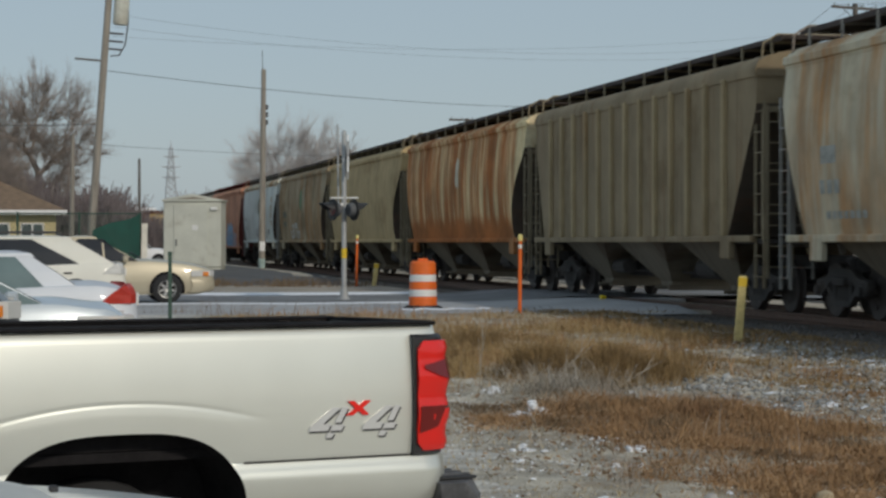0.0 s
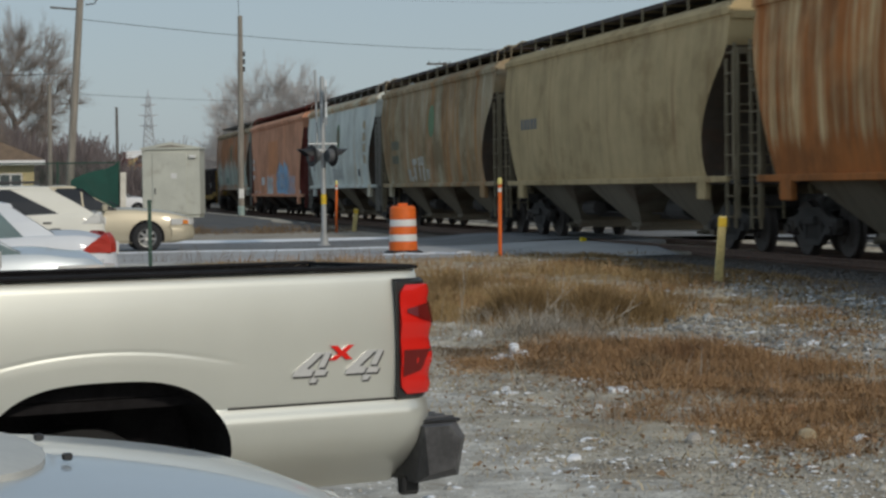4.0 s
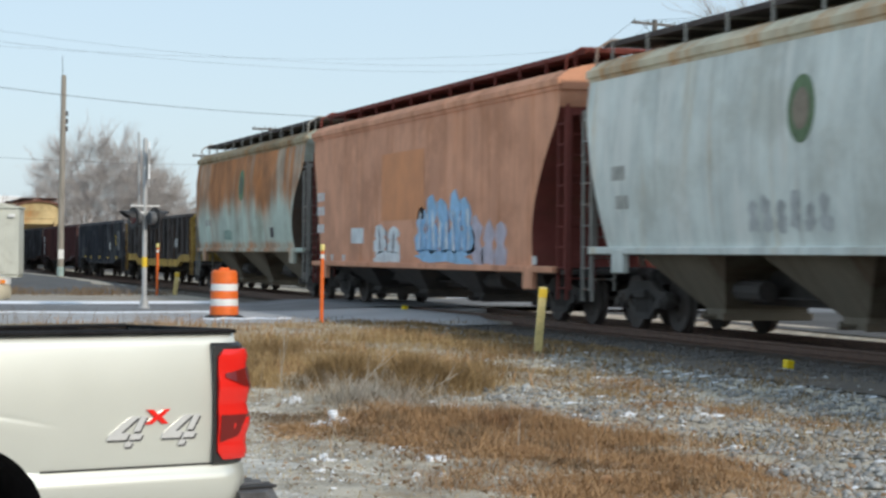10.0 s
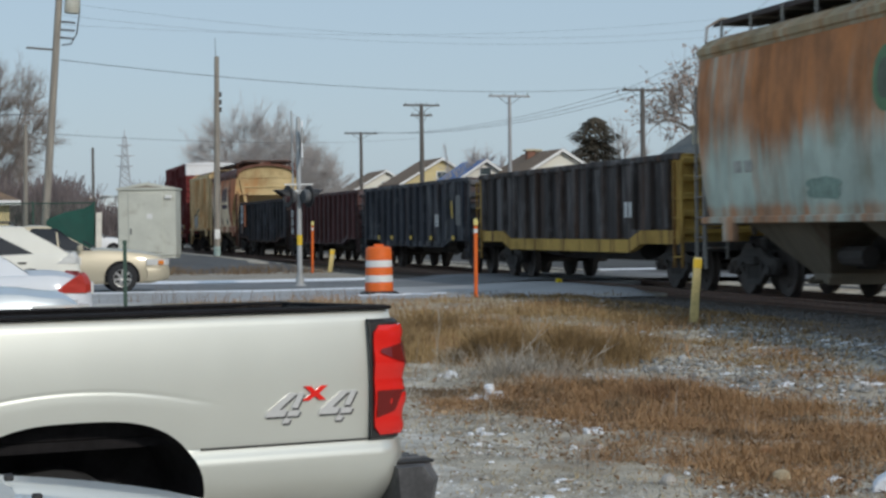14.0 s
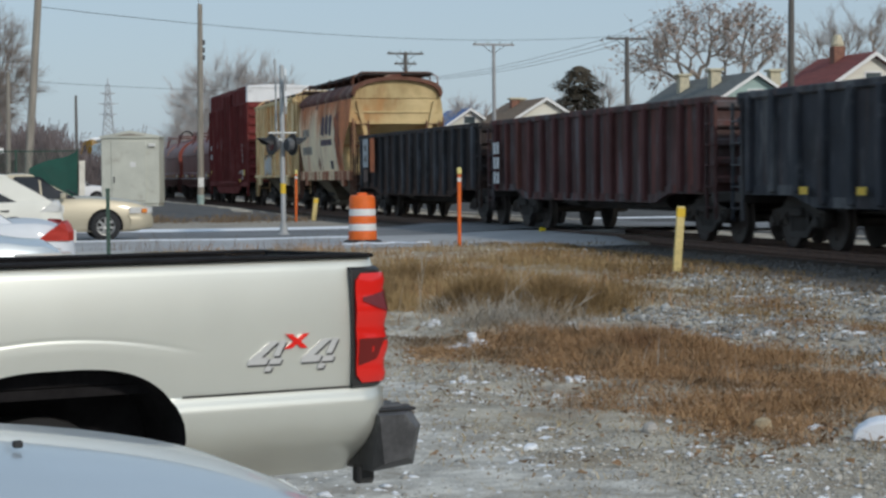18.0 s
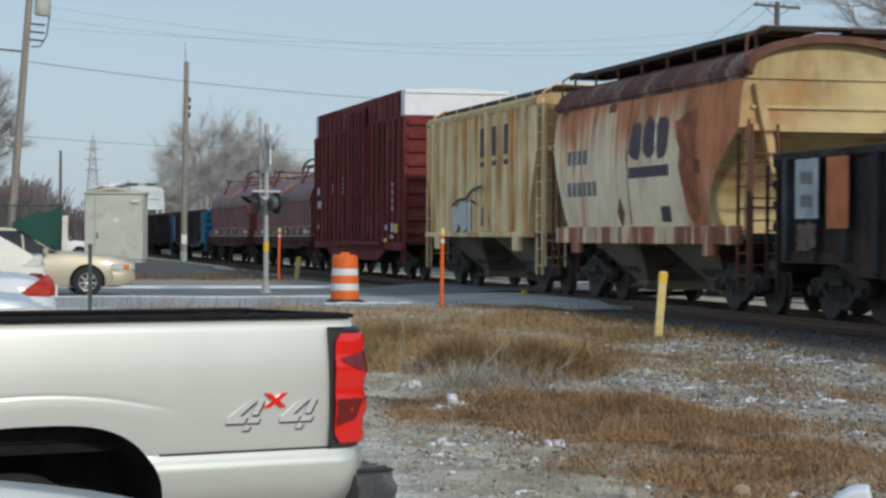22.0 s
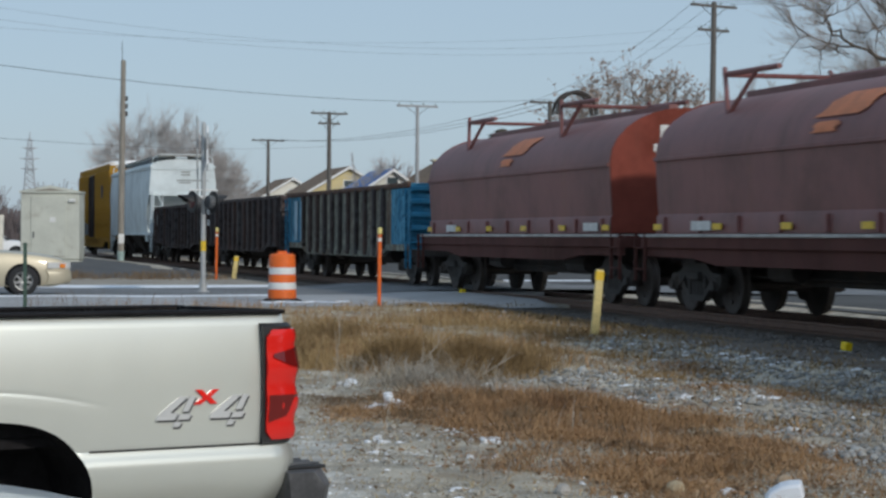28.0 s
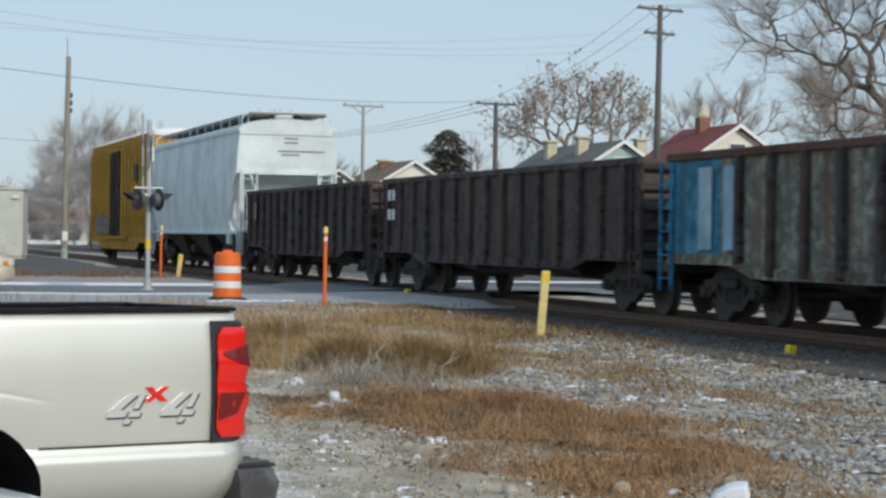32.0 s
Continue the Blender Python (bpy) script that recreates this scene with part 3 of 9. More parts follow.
def hopper(label, length, paint, trim, wheels, ribbed=False, bays=3, straight=False, width=1.63, roofz=4.70, side_top=4.31, roof_paint=None, slope_z=3.58, low=1.34, under=None, walk_mat=None, end_paint=None, sill_paint=None, rib_paint=None, frame_paint=None, brace=0.05, sill_up=0.03, sill_down=0.09, board_up=0.09, ladder_paint=None, porch=None, plate_paint=None, cut=None, ladder_top=None, trail_cut=0.85):
    """A covered hopper wagon: body between slope sheets, roof with hatch, running boards, hopper bays, end decks, ladders."""
    car = thing("covered_hopper_wagon", label, "freight wagon", group="wagons of the freight train")
    h = length / 2 - 0.55          # half the body's length over the end posts
    roof_paint, under, walk_mat = roof_paint or paint, under or trim, walk_mat or M_WALK

    def half_at(z, s=-1):
        """Where the side ends: cut back deeply in a curve at the leading end, less and straight at the trailing one."""
        if z >= slope_z:
            return h - 0.1
        t = (slope_z - z) / (slope_z - low)
        if s > 0:
            return h - 0.1 - min(trail_cut, cut or 0.85) * t
        if cut:
            return h - 0.1 - cut * math.sin(0.55 * math.pi * t)
        return h - 0.1 - (1.5 * t if ribbed else 1.45 * math.sin(0.62 * math.pi * t))

    def wide_at(z):
        if ribbed or straight:
            return width - 0.05
        t = (z - low) / (side_top - low)
        return width - 0.12 * (2 * t - 1.0) ** 2 - 0.02

    levels = list(np.linspace(low, side_top, 15))
    rings = []
    for z in levels:
        w = wide_at(z)
        ys = np.linspace(-half_at(z), half_at(z, 1), 9)
        rings.append([(-w, y, z) for y in ys] + [(w, y, z) for y in ys[::-1]])
    body = part("body", Geo().loft(rings), paint, car, smooth=True)
    # without an end paint, the recess's shade is put into a dark end colour
    body.data.materials.append(end_paint or END_SHADE)
    body.data.materials.append(plate_paint or paint)
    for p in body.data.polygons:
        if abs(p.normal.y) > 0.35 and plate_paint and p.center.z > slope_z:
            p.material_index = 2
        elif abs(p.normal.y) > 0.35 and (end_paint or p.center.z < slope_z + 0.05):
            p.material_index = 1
    # roof: an arch over the body
    arch = []
    w0 = wide_at(side_top)
    for k in range(13):
        a = math.pi * k / 12
        arch.append((-math.cos(a) * (w0 + 0.03), side_top - 0.03 + (roofz - side_top) * math.sin(a) ** 0.8))
    arch = [(arch[0][0], side_top - 0.16)] + arch + [(arch[-1][0], side_top - 0.16)]
    part("roof", Geo().loft([[(x, y, z) for x, z in arch] for y in np.linspace(-h + 0.06, h - 0.06, 5)]), roof_paint, car, smooth=True)
    for ob in car.children:
        if ob.name.split(".")[0] == "roof":
            ob.data.materials.append(plate_paint or end_paint or paint)
            for p in ob.data.polygons:
                if abs(p.normal.y) > 0.5:
                    p.material_index = 1
    g = Geo()
    g.cham(-0.32, 0.32, -h + 0.6, h - 0.6, roofz - 0.05, roofz + 0.10, 0.02)
    y = -h + 1.0
    while y < h - 0.8:
        g.cham(-0.38, 0.38, y, y + 0.07, roofz - 0.04, roofz + 0.12, 0.01)
        y += 1.2
    part("hatch", g, roof_paint, car)
    bz = roofz + board_up
    for s in (-1, 1):
        g = Geo().cham(s * 0.73 - 0.45, s * 0.73 + 0.45, -h - 0.1, h + 0.1, bz, bz + 0.035, 0.008)
        g.box(s * 1.18 - 0.012, s * 1.18 + 0.012, -h - 0.1, h + 0.1, bz - 0.03, bz + 0.06)
        part("running_board", g, walk_mat, car)
        br = shared("bracket" + trim.name + "%.2f" % bz, lambda: Geo().box(-0.018, 0.018, -0.025, 0.025, side_top + 0.02, bz + 0.04).box(-0.7, 0.02, -0.02, 0.02, bz - 0.05, bz - 0.004), trim)
        n = int(length / 1.45)
        for k in range(n):
            part("bracket", br, trim, car, at=pose(s * 1.2, -h + 0.35 + k * (2 * h - 0.7) / (n - 1), 0, 0, 0, 0 if s > 0 else 180))
        # board across the roof at this end
        part("end_platform", Geo().cham(-1.2, 1.2, s * (h - 0.12) - 0.24, s * (h - 0.12) + 0.24, bz + 0.037, bz + 0.07, 0.008), walk_mat, car)
    for s in (-1, 1):
        w = wide_at(low) + 0.03
        g = Geo().cham(s * w - 0.05, s * w + 0.05, -h + 0.2, h - 0.2, low - sill_down, low + sill_up, 0.015)
        for e in (-1, 1):
            g.cham(s * w - 0.06, s * w + 0.06, e * (h - 1.55) - 0.25, e * (h - 1.55) + 0.25, low - 0.40, low, 0.02)
        part("side_sill", g, sill_paint or paint, car)
    if ribbed:
        n = 13 if bays == 3 else 9
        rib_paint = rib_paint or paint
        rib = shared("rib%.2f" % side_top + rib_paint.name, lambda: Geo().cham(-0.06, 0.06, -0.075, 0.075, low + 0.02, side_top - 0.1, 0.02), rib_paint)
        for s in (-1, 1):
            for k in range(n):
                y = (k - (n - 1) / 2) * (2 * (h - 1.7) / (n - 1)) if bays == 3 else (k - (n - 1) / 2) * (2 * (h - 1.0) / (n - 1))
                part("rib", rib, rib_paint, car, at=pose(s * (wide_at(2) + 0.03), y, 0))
    else:
        for s in (-1, 1):
            g = Geo().cham(s * (w0 + 0.02) - 0.05, s * (w0 + 0.02) + 0.05, -h + 0.02, h - 0.02, side_top - 0.10, side_top + 0.05, 0.02)
            part("top_chord", g, roof_paint, car)
    # hopper bays under the sill
    lb = half_at(low) + 0.2
    step = 2 * lb / bays
    bay = Geo()
    rings = [[(-w, -l, z), (w, -l, z), (w, l, z), (-w, l, z)] for z, w, l in ((low + 0.04, 1.40, step / 2 - 0.40), (0.42, 0.70, 0.36), (0.26, 0.70, 0.36))]
    bay.loft(rings)
    for s in (-1, 1):
        bay.cham(-0.76, 0.76, s * 0.36 - 0.03, s * 0.36 + 0.03, 0.24, 0.36, 0.01)
    bay.cyl((-0.95, 0, 0.30), (0.95, 0, 0.30), 0.035, n=6)
    # M_UNDER makes bays near-black: the shade under the body is in their colour
    under = M_UNDER if under is M_UNDER else BAY_BROWN
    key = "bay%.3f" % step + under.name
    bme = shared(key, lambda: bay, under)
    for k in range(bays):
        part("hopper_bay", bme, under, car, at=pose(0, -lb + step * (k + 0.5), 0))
    # end decks with posts and braces
    for s in (-1, 1):
        g = Geo().cham(-1.5, 1.5, min(s * (h - 1.9), s * (h + 0.05)), max(s * (h - 1.9), s * (h + 0.05)), low - 0.12, low - 0.04, 0.01)
        part("end_deck", g, M_UNDER, car)
        g = Geo()
        for sx in (-1, 1):
            g.box(sx * 1.42 - 0.045, sx * 1.42 + 0.045, s * (h - 0.12) - 0.045, s * (h - 0.12) + 0.045, low - 0.05, slope_z + 0.02)
            g.cyl((sx * 0.55, s * (h - 0.2), 1.05), (sx * 1.15, s * (h - 0.16), slope_z - 0.02), brace, n=6)
        g.box(-1.45, 1.45, s * (h - 0.1) - 0.03, s * (h - 0.1) + 0.03, slope_z - 0.06, slope_z + 0.05)
        part("end_frame", g, frame_paint or trim, car)
        for z in (1.75, 2.5):
            part("crossbar", Geo().cyl((-1.45, s * (h - 0.1), z), (1.45, s * (h - 0.1), z), 0.02, n=5), trim, car)
    part("brake_wheel", Geo().turn([(0.2, -0.015), (0.25, -0.015), (0.25, 0.015), (0.2, 0.015)], "y", 14, (0.55, -(h - 0.02), 2.2)).box(0.35, 0.75, -(h - 0.02) - 0.01, -(h - 0.02) + 0.01, 2.18, 2.22), trim, car)
    ladder_paint = ladder_paint or trim
    ladder_top = ladder_top or slope_z + 0.12
    end_gear(car, length / 2, ladder_paint, ladder_top, wheels)
    lad = shared("end_ladder%.2f" % ladder_top + ladder_paint.name, lambda: geo_ladder(0.62, ladder_top - 0.07), ladder_paint)
    for s in (-1, 1):
        part("end_ladder", lad, ladder_paint, car, at=pose(s * 1.2, s * (h + 0.05), 0, 0, 0, s * -90))
        part("end_ladder", lad, ladder_paint, car, at=pose(-s * 1.2, s * (h + 0.05), 0, 0, 0, s * -90))
    if porch:
        g = Geo()
        for sx in (-1, 1):
            g.loft([[(sx * (x - 0.07), y, z), (sx * (x + 0.07), y, z), (sx * (x + 0.07), y + 0.1, z), (sx * (x - 0.07), y + 0.1, z)] for x, y, z in ((0.98, -h - 0.02, slope_z - 0.75), (1.30, -h - 0.02, side_top - 0.25))])
        g.cham(-1.4, 1.4, -h + 0.05, -h + 0.09, slope_z + 0.30, slope_z + 0.36, 0.01)
        part("corner_brace", g, frame_paint, car)
        rim = [(x * 1.015, z + 0.03) for x, z in arch[1:-1]]
        part("roof_rim", Geo().loft([[(x, y, z) for x, z in rim] + [(x * 0.94, y, z - 0.12) for x, z in rim[::-1]] for y in (-h - 0.12, -h + 0.08)]), porch, car)
    for s in (-1, 1):
        hoop = Geo().tube([(-1.45, s * (h - 0.2), side_top), (-1.42, s * (h - 0.2), roofz + board_up - 0.06), (-1.15, s * (h - 0.2), roofz + board_up + 0.10), (1.15, s * (h - 0.2), roofz + board_up + 0.10), (1.42, s * (h - 0.2), roofz + board_up - 0.06), (1.45, s * (h - 0.2), side_top)], 0.022)
        part("grab_hoop", hoop, trim, car)
    return car, lambda z: wide_at(min(max(z, low), side_top)) 


def gondola(label, length, paint, wheels, top=2.55, sill=0.90, belly=0.72, ends=None, ribs=15, sill_paint=None, rib_paint=None, end_span=0.45, rail_paint=None, sill_h=0.14):
    """An open gondola: ribbed sides with a fishbelly edge, top rail, corrugated ends, floor with scrap dust."""
    car = thing("gondola_wagon", label, "freight wagon", group="wagons of the freight train")
    h = length / 2 - 0.62
    ends, sill_paint, rib_paint = ends or paint, sill_paint or paint, rib_paint or paint
    part("floor", Geo().cham(-1.42, 1.42, -h, h, 1.02, 1.12, 0.01), M_UNDER, car)
    for s in (-1, 1):
        w = 1.45
        g = Geo()
        ys = np.array([-h, -h + 2.3, -h + 3.1, h - 3.1, h - 2.3, h])
        bot = [sill, sill, belly, belly, sill, sill]
        g.loft([[(s * w - 0.02, y, z), (s * w + 0.02, y, z), (s * w + 0.02, y, top), (s * w - 0.02, y, top)] for y, z in zip(ys, bot)])
        part("side_panel", g, paint, car)
        part("top_rail", Geo().cham(s * w - 0.08, s * w + 0.09, -h - 0.02, h + 0.02, top - 0.11, top + 0.02, 0.02), rail_paint or paint, car)
        g = Geo()
        g.loft([[(s * w - 0.05, y, z - 0.02), (s * w + 0.07, y, z - 0.02), (s * w + 0.07, y, z + sill_h), (s * w - 0.05, y, z + sill_h)] for y, z in zip(ys, bot)])
        part("side_sill", g, sill_paint, car)
        n = ribs
        for k in range(n):
            y = -h + 0.55 + k * (2 * h - 1.1) / (n - 1)
            if abs(y) > h - end_span:
                continue
            low = (belly if abs(y) < h - 3.0 else sill) + (sill_h if sill_h > 0.2 else 0.0)
            rm = shared("grib%.2f%.2f" % (low, top) + rib_paint.name, lambda: Geo().cham(-0.075, 0.075, -0.09, 0.09, low + 0.02, top - 0.06, 0.025), rib_paint)
            part("rib", rm, rib_paint, car, at=pose(s * (w + 0.05), y, 0))
        for e in (-1, 1):
            part("corner_panel", Geo().cham(s * w - 0.03, s * w + 0.06, min(e * h, e * (h - end_span)), max(e * h, e * (h - end_span)), sill, top - 0.03, 0.015), ends, car)
    for e in (-1, 1):
        part("end_panel", Geo().cham(-1.46, 1.46, e * h - 0.03, e * h + 0.03, sill, top, 0.01), ends, car)
        for k in range(5):
            z = sill + 0.22 + k * (top - sill - 0.35) / 4
            part("end_rib", Geo().cham(-1.48, 1.48, e * (h + 0.07) - 0.07, e * (h + 0.07) + 0.07, z - 0.07, z + 0.07, 0.03), ends, car)
        part("end_sill", Geo().cham(-1.5, 1.5, e * (h + 0.08) - 0.15, e * (h + 0.08) + 0.15, 0.74, sill + 0.02, 0.02), M_UNDER, car)
    end_gear(car, length / 2, ends, top - 0.15, wheels, bog=2.1)
    return car


def boxcar(label, length, paint, roof_mat, wheels, eave=4.42, top=5.05, door_mat=None, white_end=None, posts=19, lead=0.6, trail=0.6, inset=1.1):
    car = thing("boxcar", label, "freight wagon", group="wagons of the freight train")
    ha, hb = lead - length / 2, length / 2 - trail      # the body's two ends
    low = 1.08
    w = 1.50
    door_mat = door_mat or paint
    door_top = top - 0.22 if white_end else eave - 0.12
    for s in (-1, 1):
        part("side_panel", Geo().cham(s * w - 0.03, s * w + 0.03, ha, hb, low, eave, 0.01), paint, car)
        rb = shared("post%.2f" % eave + paint.name, lambda: Geo().cham(-0.06, 0.06, -0.085, 0.085, low + 0.02, eave - 0.04, 0.03), paint)
        for k in range(posts):
            y = ha + 0.25 + k * (hb - ha - 0.5) / (posts - 1)
            if abs(y - 0.35) > 1.35:
                part("post", rb, paint, car, at=pose(s * (w + 0.04), y, 0))
        up = Geo().cham(s * (w - 0.02) - 0.03, s * (w - 0.02) + 0.03, ha + inset, hb - inset, eave, top - 0.02, 0.01)
        part("upper_panel", up, paint, car)
        for k in range(posts - 2):
            y = ha + inset + 0.3 + k * (hb - ha - 2 * inset - 0.6) / (posts - 3)
            if white_end and -1.0 < y < 1.7:
                continue
            part("upper_post", shared("upost%.2f" % top + paint.name, lambda: Geo().cham(-0.04, 0.04, -0.09, 0.09, eave + 0.02, top - 0.1, 0.02), paint), paint, car, at=pose(s * (w + 0.01), y, 0))
        door = part("door", Geo().cham(s * (w + 0.08) - 0.04, s * (w + 0.08) + 0.04, -0.85, 1.55, low + 0.05, door_top, 0.02), door_mat, car)
        for k in range(4 if white_end else 3):
            z = low + 0.45 + k * 1.1
            part("door_rib", Geo().cham(s * (w + 0.13) - 0.03, s * (w + 0.13) + 0.03, -0.78, 1.48, z - 0.05, z + 0.05, 0.015), door_mat, door)
        for y in (-0.45, 0.1, 0.65, 1.2):
            part("lock_rod", Geo().cyl((s * (w + 0.18), y, low + 0.1), (s * (w + 0.18), y, door_top - 0.1), 0.025, n=6), door_mat, door)
        part("door_track", Geo().cham(s * (w + 0.1) - 0.06, s * (w + 0.1) + 0.06, -3.4, 3.4, low - 0.1, low + 0.03, 0.015), paint, car)
        part("side_sill", Geo().cham(s * w - 0.05, s * w + 0.06, ha, hb, low - 0.22, low + 0.02, 0.015), paint, car)
        part("belly_sill", Geo().loft([[(s * w - 0.03, y, z), (s * w + 0.03, y, z), (s * w + 0.03, y, low - 0.2), (s * w - 0.03, y, low - 0.2)] for y, z in ((ha + 2.6, 0.78), (ha + 3.6, 0.55), (hb - 3.6, 0.55), (hb - 2.6, 0.78))]), paint, car)
    for e, h in ((-1, -ha), (1, hb)):
        part("end_panel", Geo().cham(-w, w, e * h - 0.03, e * h + 0.03, low, eave, 0.01), paint, car)
        for k in range(9):
            z = low + 0.3 + k * (eave - low - 0.5) / 8
            part("end_rib", Geo().cham(-w + 0.06, w - 0.06, e * (h + 0.05) - 0.06, e * (h + 0.05) + 0.06, z - 0.09, z + 0.09, 0.04), paint, car)
        part("upper_end", Geo().cham(-w - 0.01, w + 0.01, min(e * (h - inset - 0.02), e * (h - 0.02)), max(e * (h - inset - 0.02), e * (h - 0.02)), eave + 0.004, top - 0.02, 0.02), white_end or paint, car)
    ring = [(-w + 0.02, top - 0.12), (-w + 0.02, top - 0.05), (-0.7, top + 0.01), (0, top + 0.03), (0.7, top + 0.01), (w - 0.02, top - 0.05), (w - 0.02, top - 0.12)]
    part("roof", Geo().loft([[(x, y, z) for x, z in ring] for y in (ha - 0.03, hb + 0.03)]), roof_mat, car)
    rr = shared("roofrib" + roof_mat.name, lambda: Geo().loft([[(x, y, z + 0.04) for x, z in ring[1:-1]] for y in (-0.04, 0.04)]), roof_mat)
    for k in range(11):
        part("roof_rib", rr, roof_mat, car, at=pose(0, ha + 0.7 + k * (hb - ha - 1.4) / 10, 0))
    part("floor", Geo().cham(-1.4, 1.4, ha, hb, low - 0.05, low + 0.05, 0.01), M_UNDER, car)
    end_gear(car, length / 2, paint, 3.2, wheels, bog=2.2, lead=lead - 0.6)
    return car


def coil_car(label, length, paint, wheels, patch):
    """A coil steel wagon: deep deck and a long hood with a rounded top and lifting frames."""
    car = thing("coil_steel_wagon", label, "freight wagon", group="wagons of the freight train")
    h = length / 2 - 0.6
    part("deck", Geo().cham(-1.5, 1.5, -h, h, 1.05, 1.27, 0.02), P15D, car)
    for s in (-1, 1):
        part("side_girder", Geo().loft([[(s * 1.40 - 0.05, y, z), (s * 1.40 + 0.05, y, z), (s * 1.40 + 0.05, y, 1.06), (s * 1.40 - 0.05, y, 1.06)] for y, z in ((-h, 0.92), (-h + 2.2, 0.9), (-h + 3.2, 0.80), (h - 3.2, 0.80), (h - 2.2, 0.9), (h, 0.92))]), P15D, car)
        part("deck_rail", Geo().cham(s * 1.5 - 0.03, s * 1.5 + 0.05, -h, h, 1.24, 1.29, 0.01), mat("worn_edge", (0.42, 0.40, 0.38), 0.6, var=0.3) if "worn_edge" not in bpy.data.materials else bpy.data.materials["worn_edge"], car)
    hh = h - 0.55
    prof = [(-1.43, 1.30), (-1.43, 1.58)]
    prof += [(-1.40, 1.62), (-1.46, 2.55)]
    for k in range(15):
        a = math.pi * k / 14
        prof.append((-1.46 * math.cos(a), 2.58 + 0.98 * math.sin(a)))
    prof += [(1.46, 2.55), (1.40, 1.62), (1.43, 1.58), (1.43, 1.30)]
    part("hood", Geo().loft([[(x, y, z) for x, z in prof] for y in np.linspace(-hh, hh, 4)]), paint, car, smooth=True)
    for s in (-1, 1):
        part("hood_seam", Geo().cham(s * 1.48 - 0.02, s * 1.48 + 0.03, -hh - 0.01, hh + 0.01, 2.50, 2.57, 0.008), paint, car)
        for k in range(9):
            y = -hh + 0.4 + k * (2 * hh - 0.8) / 8
            part("hood_rib", shared("hrib" + paint.name, lambda: Geo().cham(-0.03, 0.03, -0.05, 0.05, 1.32, 1.58, 0.01), paint), paint, car, at=pose(s * 1.45, y, 0))
    for e in (-1, 1):
        pts = [(0.985 * x, e * (hh + 0.015), 0.02 + z) for x, z in prof]
        part("hood_end", Geo().loft([[(x, y - 0.012, z) for x, y, z in pts], [(x, y + 0.012, z) for x, y, z in pts]]), P15E, car)
    g = Geo()
    part("ridge_beam", Geo().cham(-0.09, 0.09, -hh + 0.6, hh - 0.6, 3.55, 3.68, 0.01), paint, car)
    for y in (-hh * 0.41, hh * 0.65):
        for s in (-1, 1):
            for top_y, top_z in ((0.62, 3.96), (-0.65, 3.84)):
                part("lifting_leg", Geo().cyl((s * 1.12, y, 3.16), (s * 0.92, y + top_y, top_z), 0.04, n=6), paint, car)
            part("lifting_bar", Geo().cyl((s * 0.92, y + 0.62, 3.86), (s * 0.92, y - 1.5, 3.84), 0.045, n=6), paint, car)
        part("lifting_tie", Geo().cyl((-0.92, y + 0.55, 3.85), (0.92, y + 0.55, 3.85), 0.04, n=6), paint, car)
    loop = [(-0.4 + math.cos(a) * 0.42, -hh * 0.2, 3.72 + math.sin(a) * 0.46) for a in np.linspace(0, math.pi, 13)]
    g = Geo()
    for d in (-0.14, 0.14):
        g.tube([(x, y + d, z) for x, y, z in loop], 0.04)
    part("stacking_loop", g, M_UNDER, car)
    for s in (-1,):
        for k in range(6):
            y = -h + 0.7 + k * (2 * h - 1.4) / 5
            part("reflector", Geo().box(s * 1.475 - 0.006, s * 1.475 + 0.006, y - 0.18, y + 0.18, 1.36, 1.46), M_YELLOWTAPE, car)
        for y in (-h + 1.5, h - 2.6):
            part("data_panel", Geo().box(s * 1.475 - 0.006, s * 1.475 + 0.006, y - 0.4, y + 0.4, 1.35, 1.50), M_WHITE, car)
        lift = Geo()
        for a0, a1, y0, y1, skew in ((20, 43, -0.85, 0.55, -0.55), (7, 16, -0.25, 0.50, -0.10)):
            rows = [(a, (a - a0) / (a1 - a0)) for a in np.linspace(a0, a1, 6)]
            lift.add([(-1.478 * math.cos(radians(a)), yy + skew * t + 0.08 * math.sin(9 * t + 4 * yy), 2.58 + 0.998 * math.sin(radians(a))) for a, t in rows for yy in (y0, y1)], [(2 * i, 2 * i + 1, 2 * i + 3, 2 * i + 2) for i in range(5)])
        part("painted_mark", lift, patch, car)
    end_gear(car, length / 2, P15D, 1.3, wheels, lad_z=0.5, bog=2.0)
    return car


# coupling points along the track at the start of the clip, in metres
GAPS = [16.4, 33.9, 51.1, 69.0, 86.8, 104.4, 121.6, 141.6, 159.1, 175.9, 192.2, 208.7, 225.9, 237.7, 249.5, 266.6, 282.0, 296.9, 313.8, 330.8, 346.8, 365.4, 384.6]
CARS = []
WIDE = {}
WHEELS = []
C = lambda *a, **k: car_paint(*a, **k)
RUST = (0.21, 0.08, 0.03)


def add_car(build, *args, **kw):
    k = len(CARS)
    out = build(args[0], GAPS[k + 1] - GAPS[k], *args[1:], WHEELS, **kw)
    wide = None
    if isinstance(out, tuple):
        out, wide = out
    WIDE[k] = wide or (lambda z, w=(1.605 if build is boxcar else 1.582): w)
    CARS.append(out)
    return out


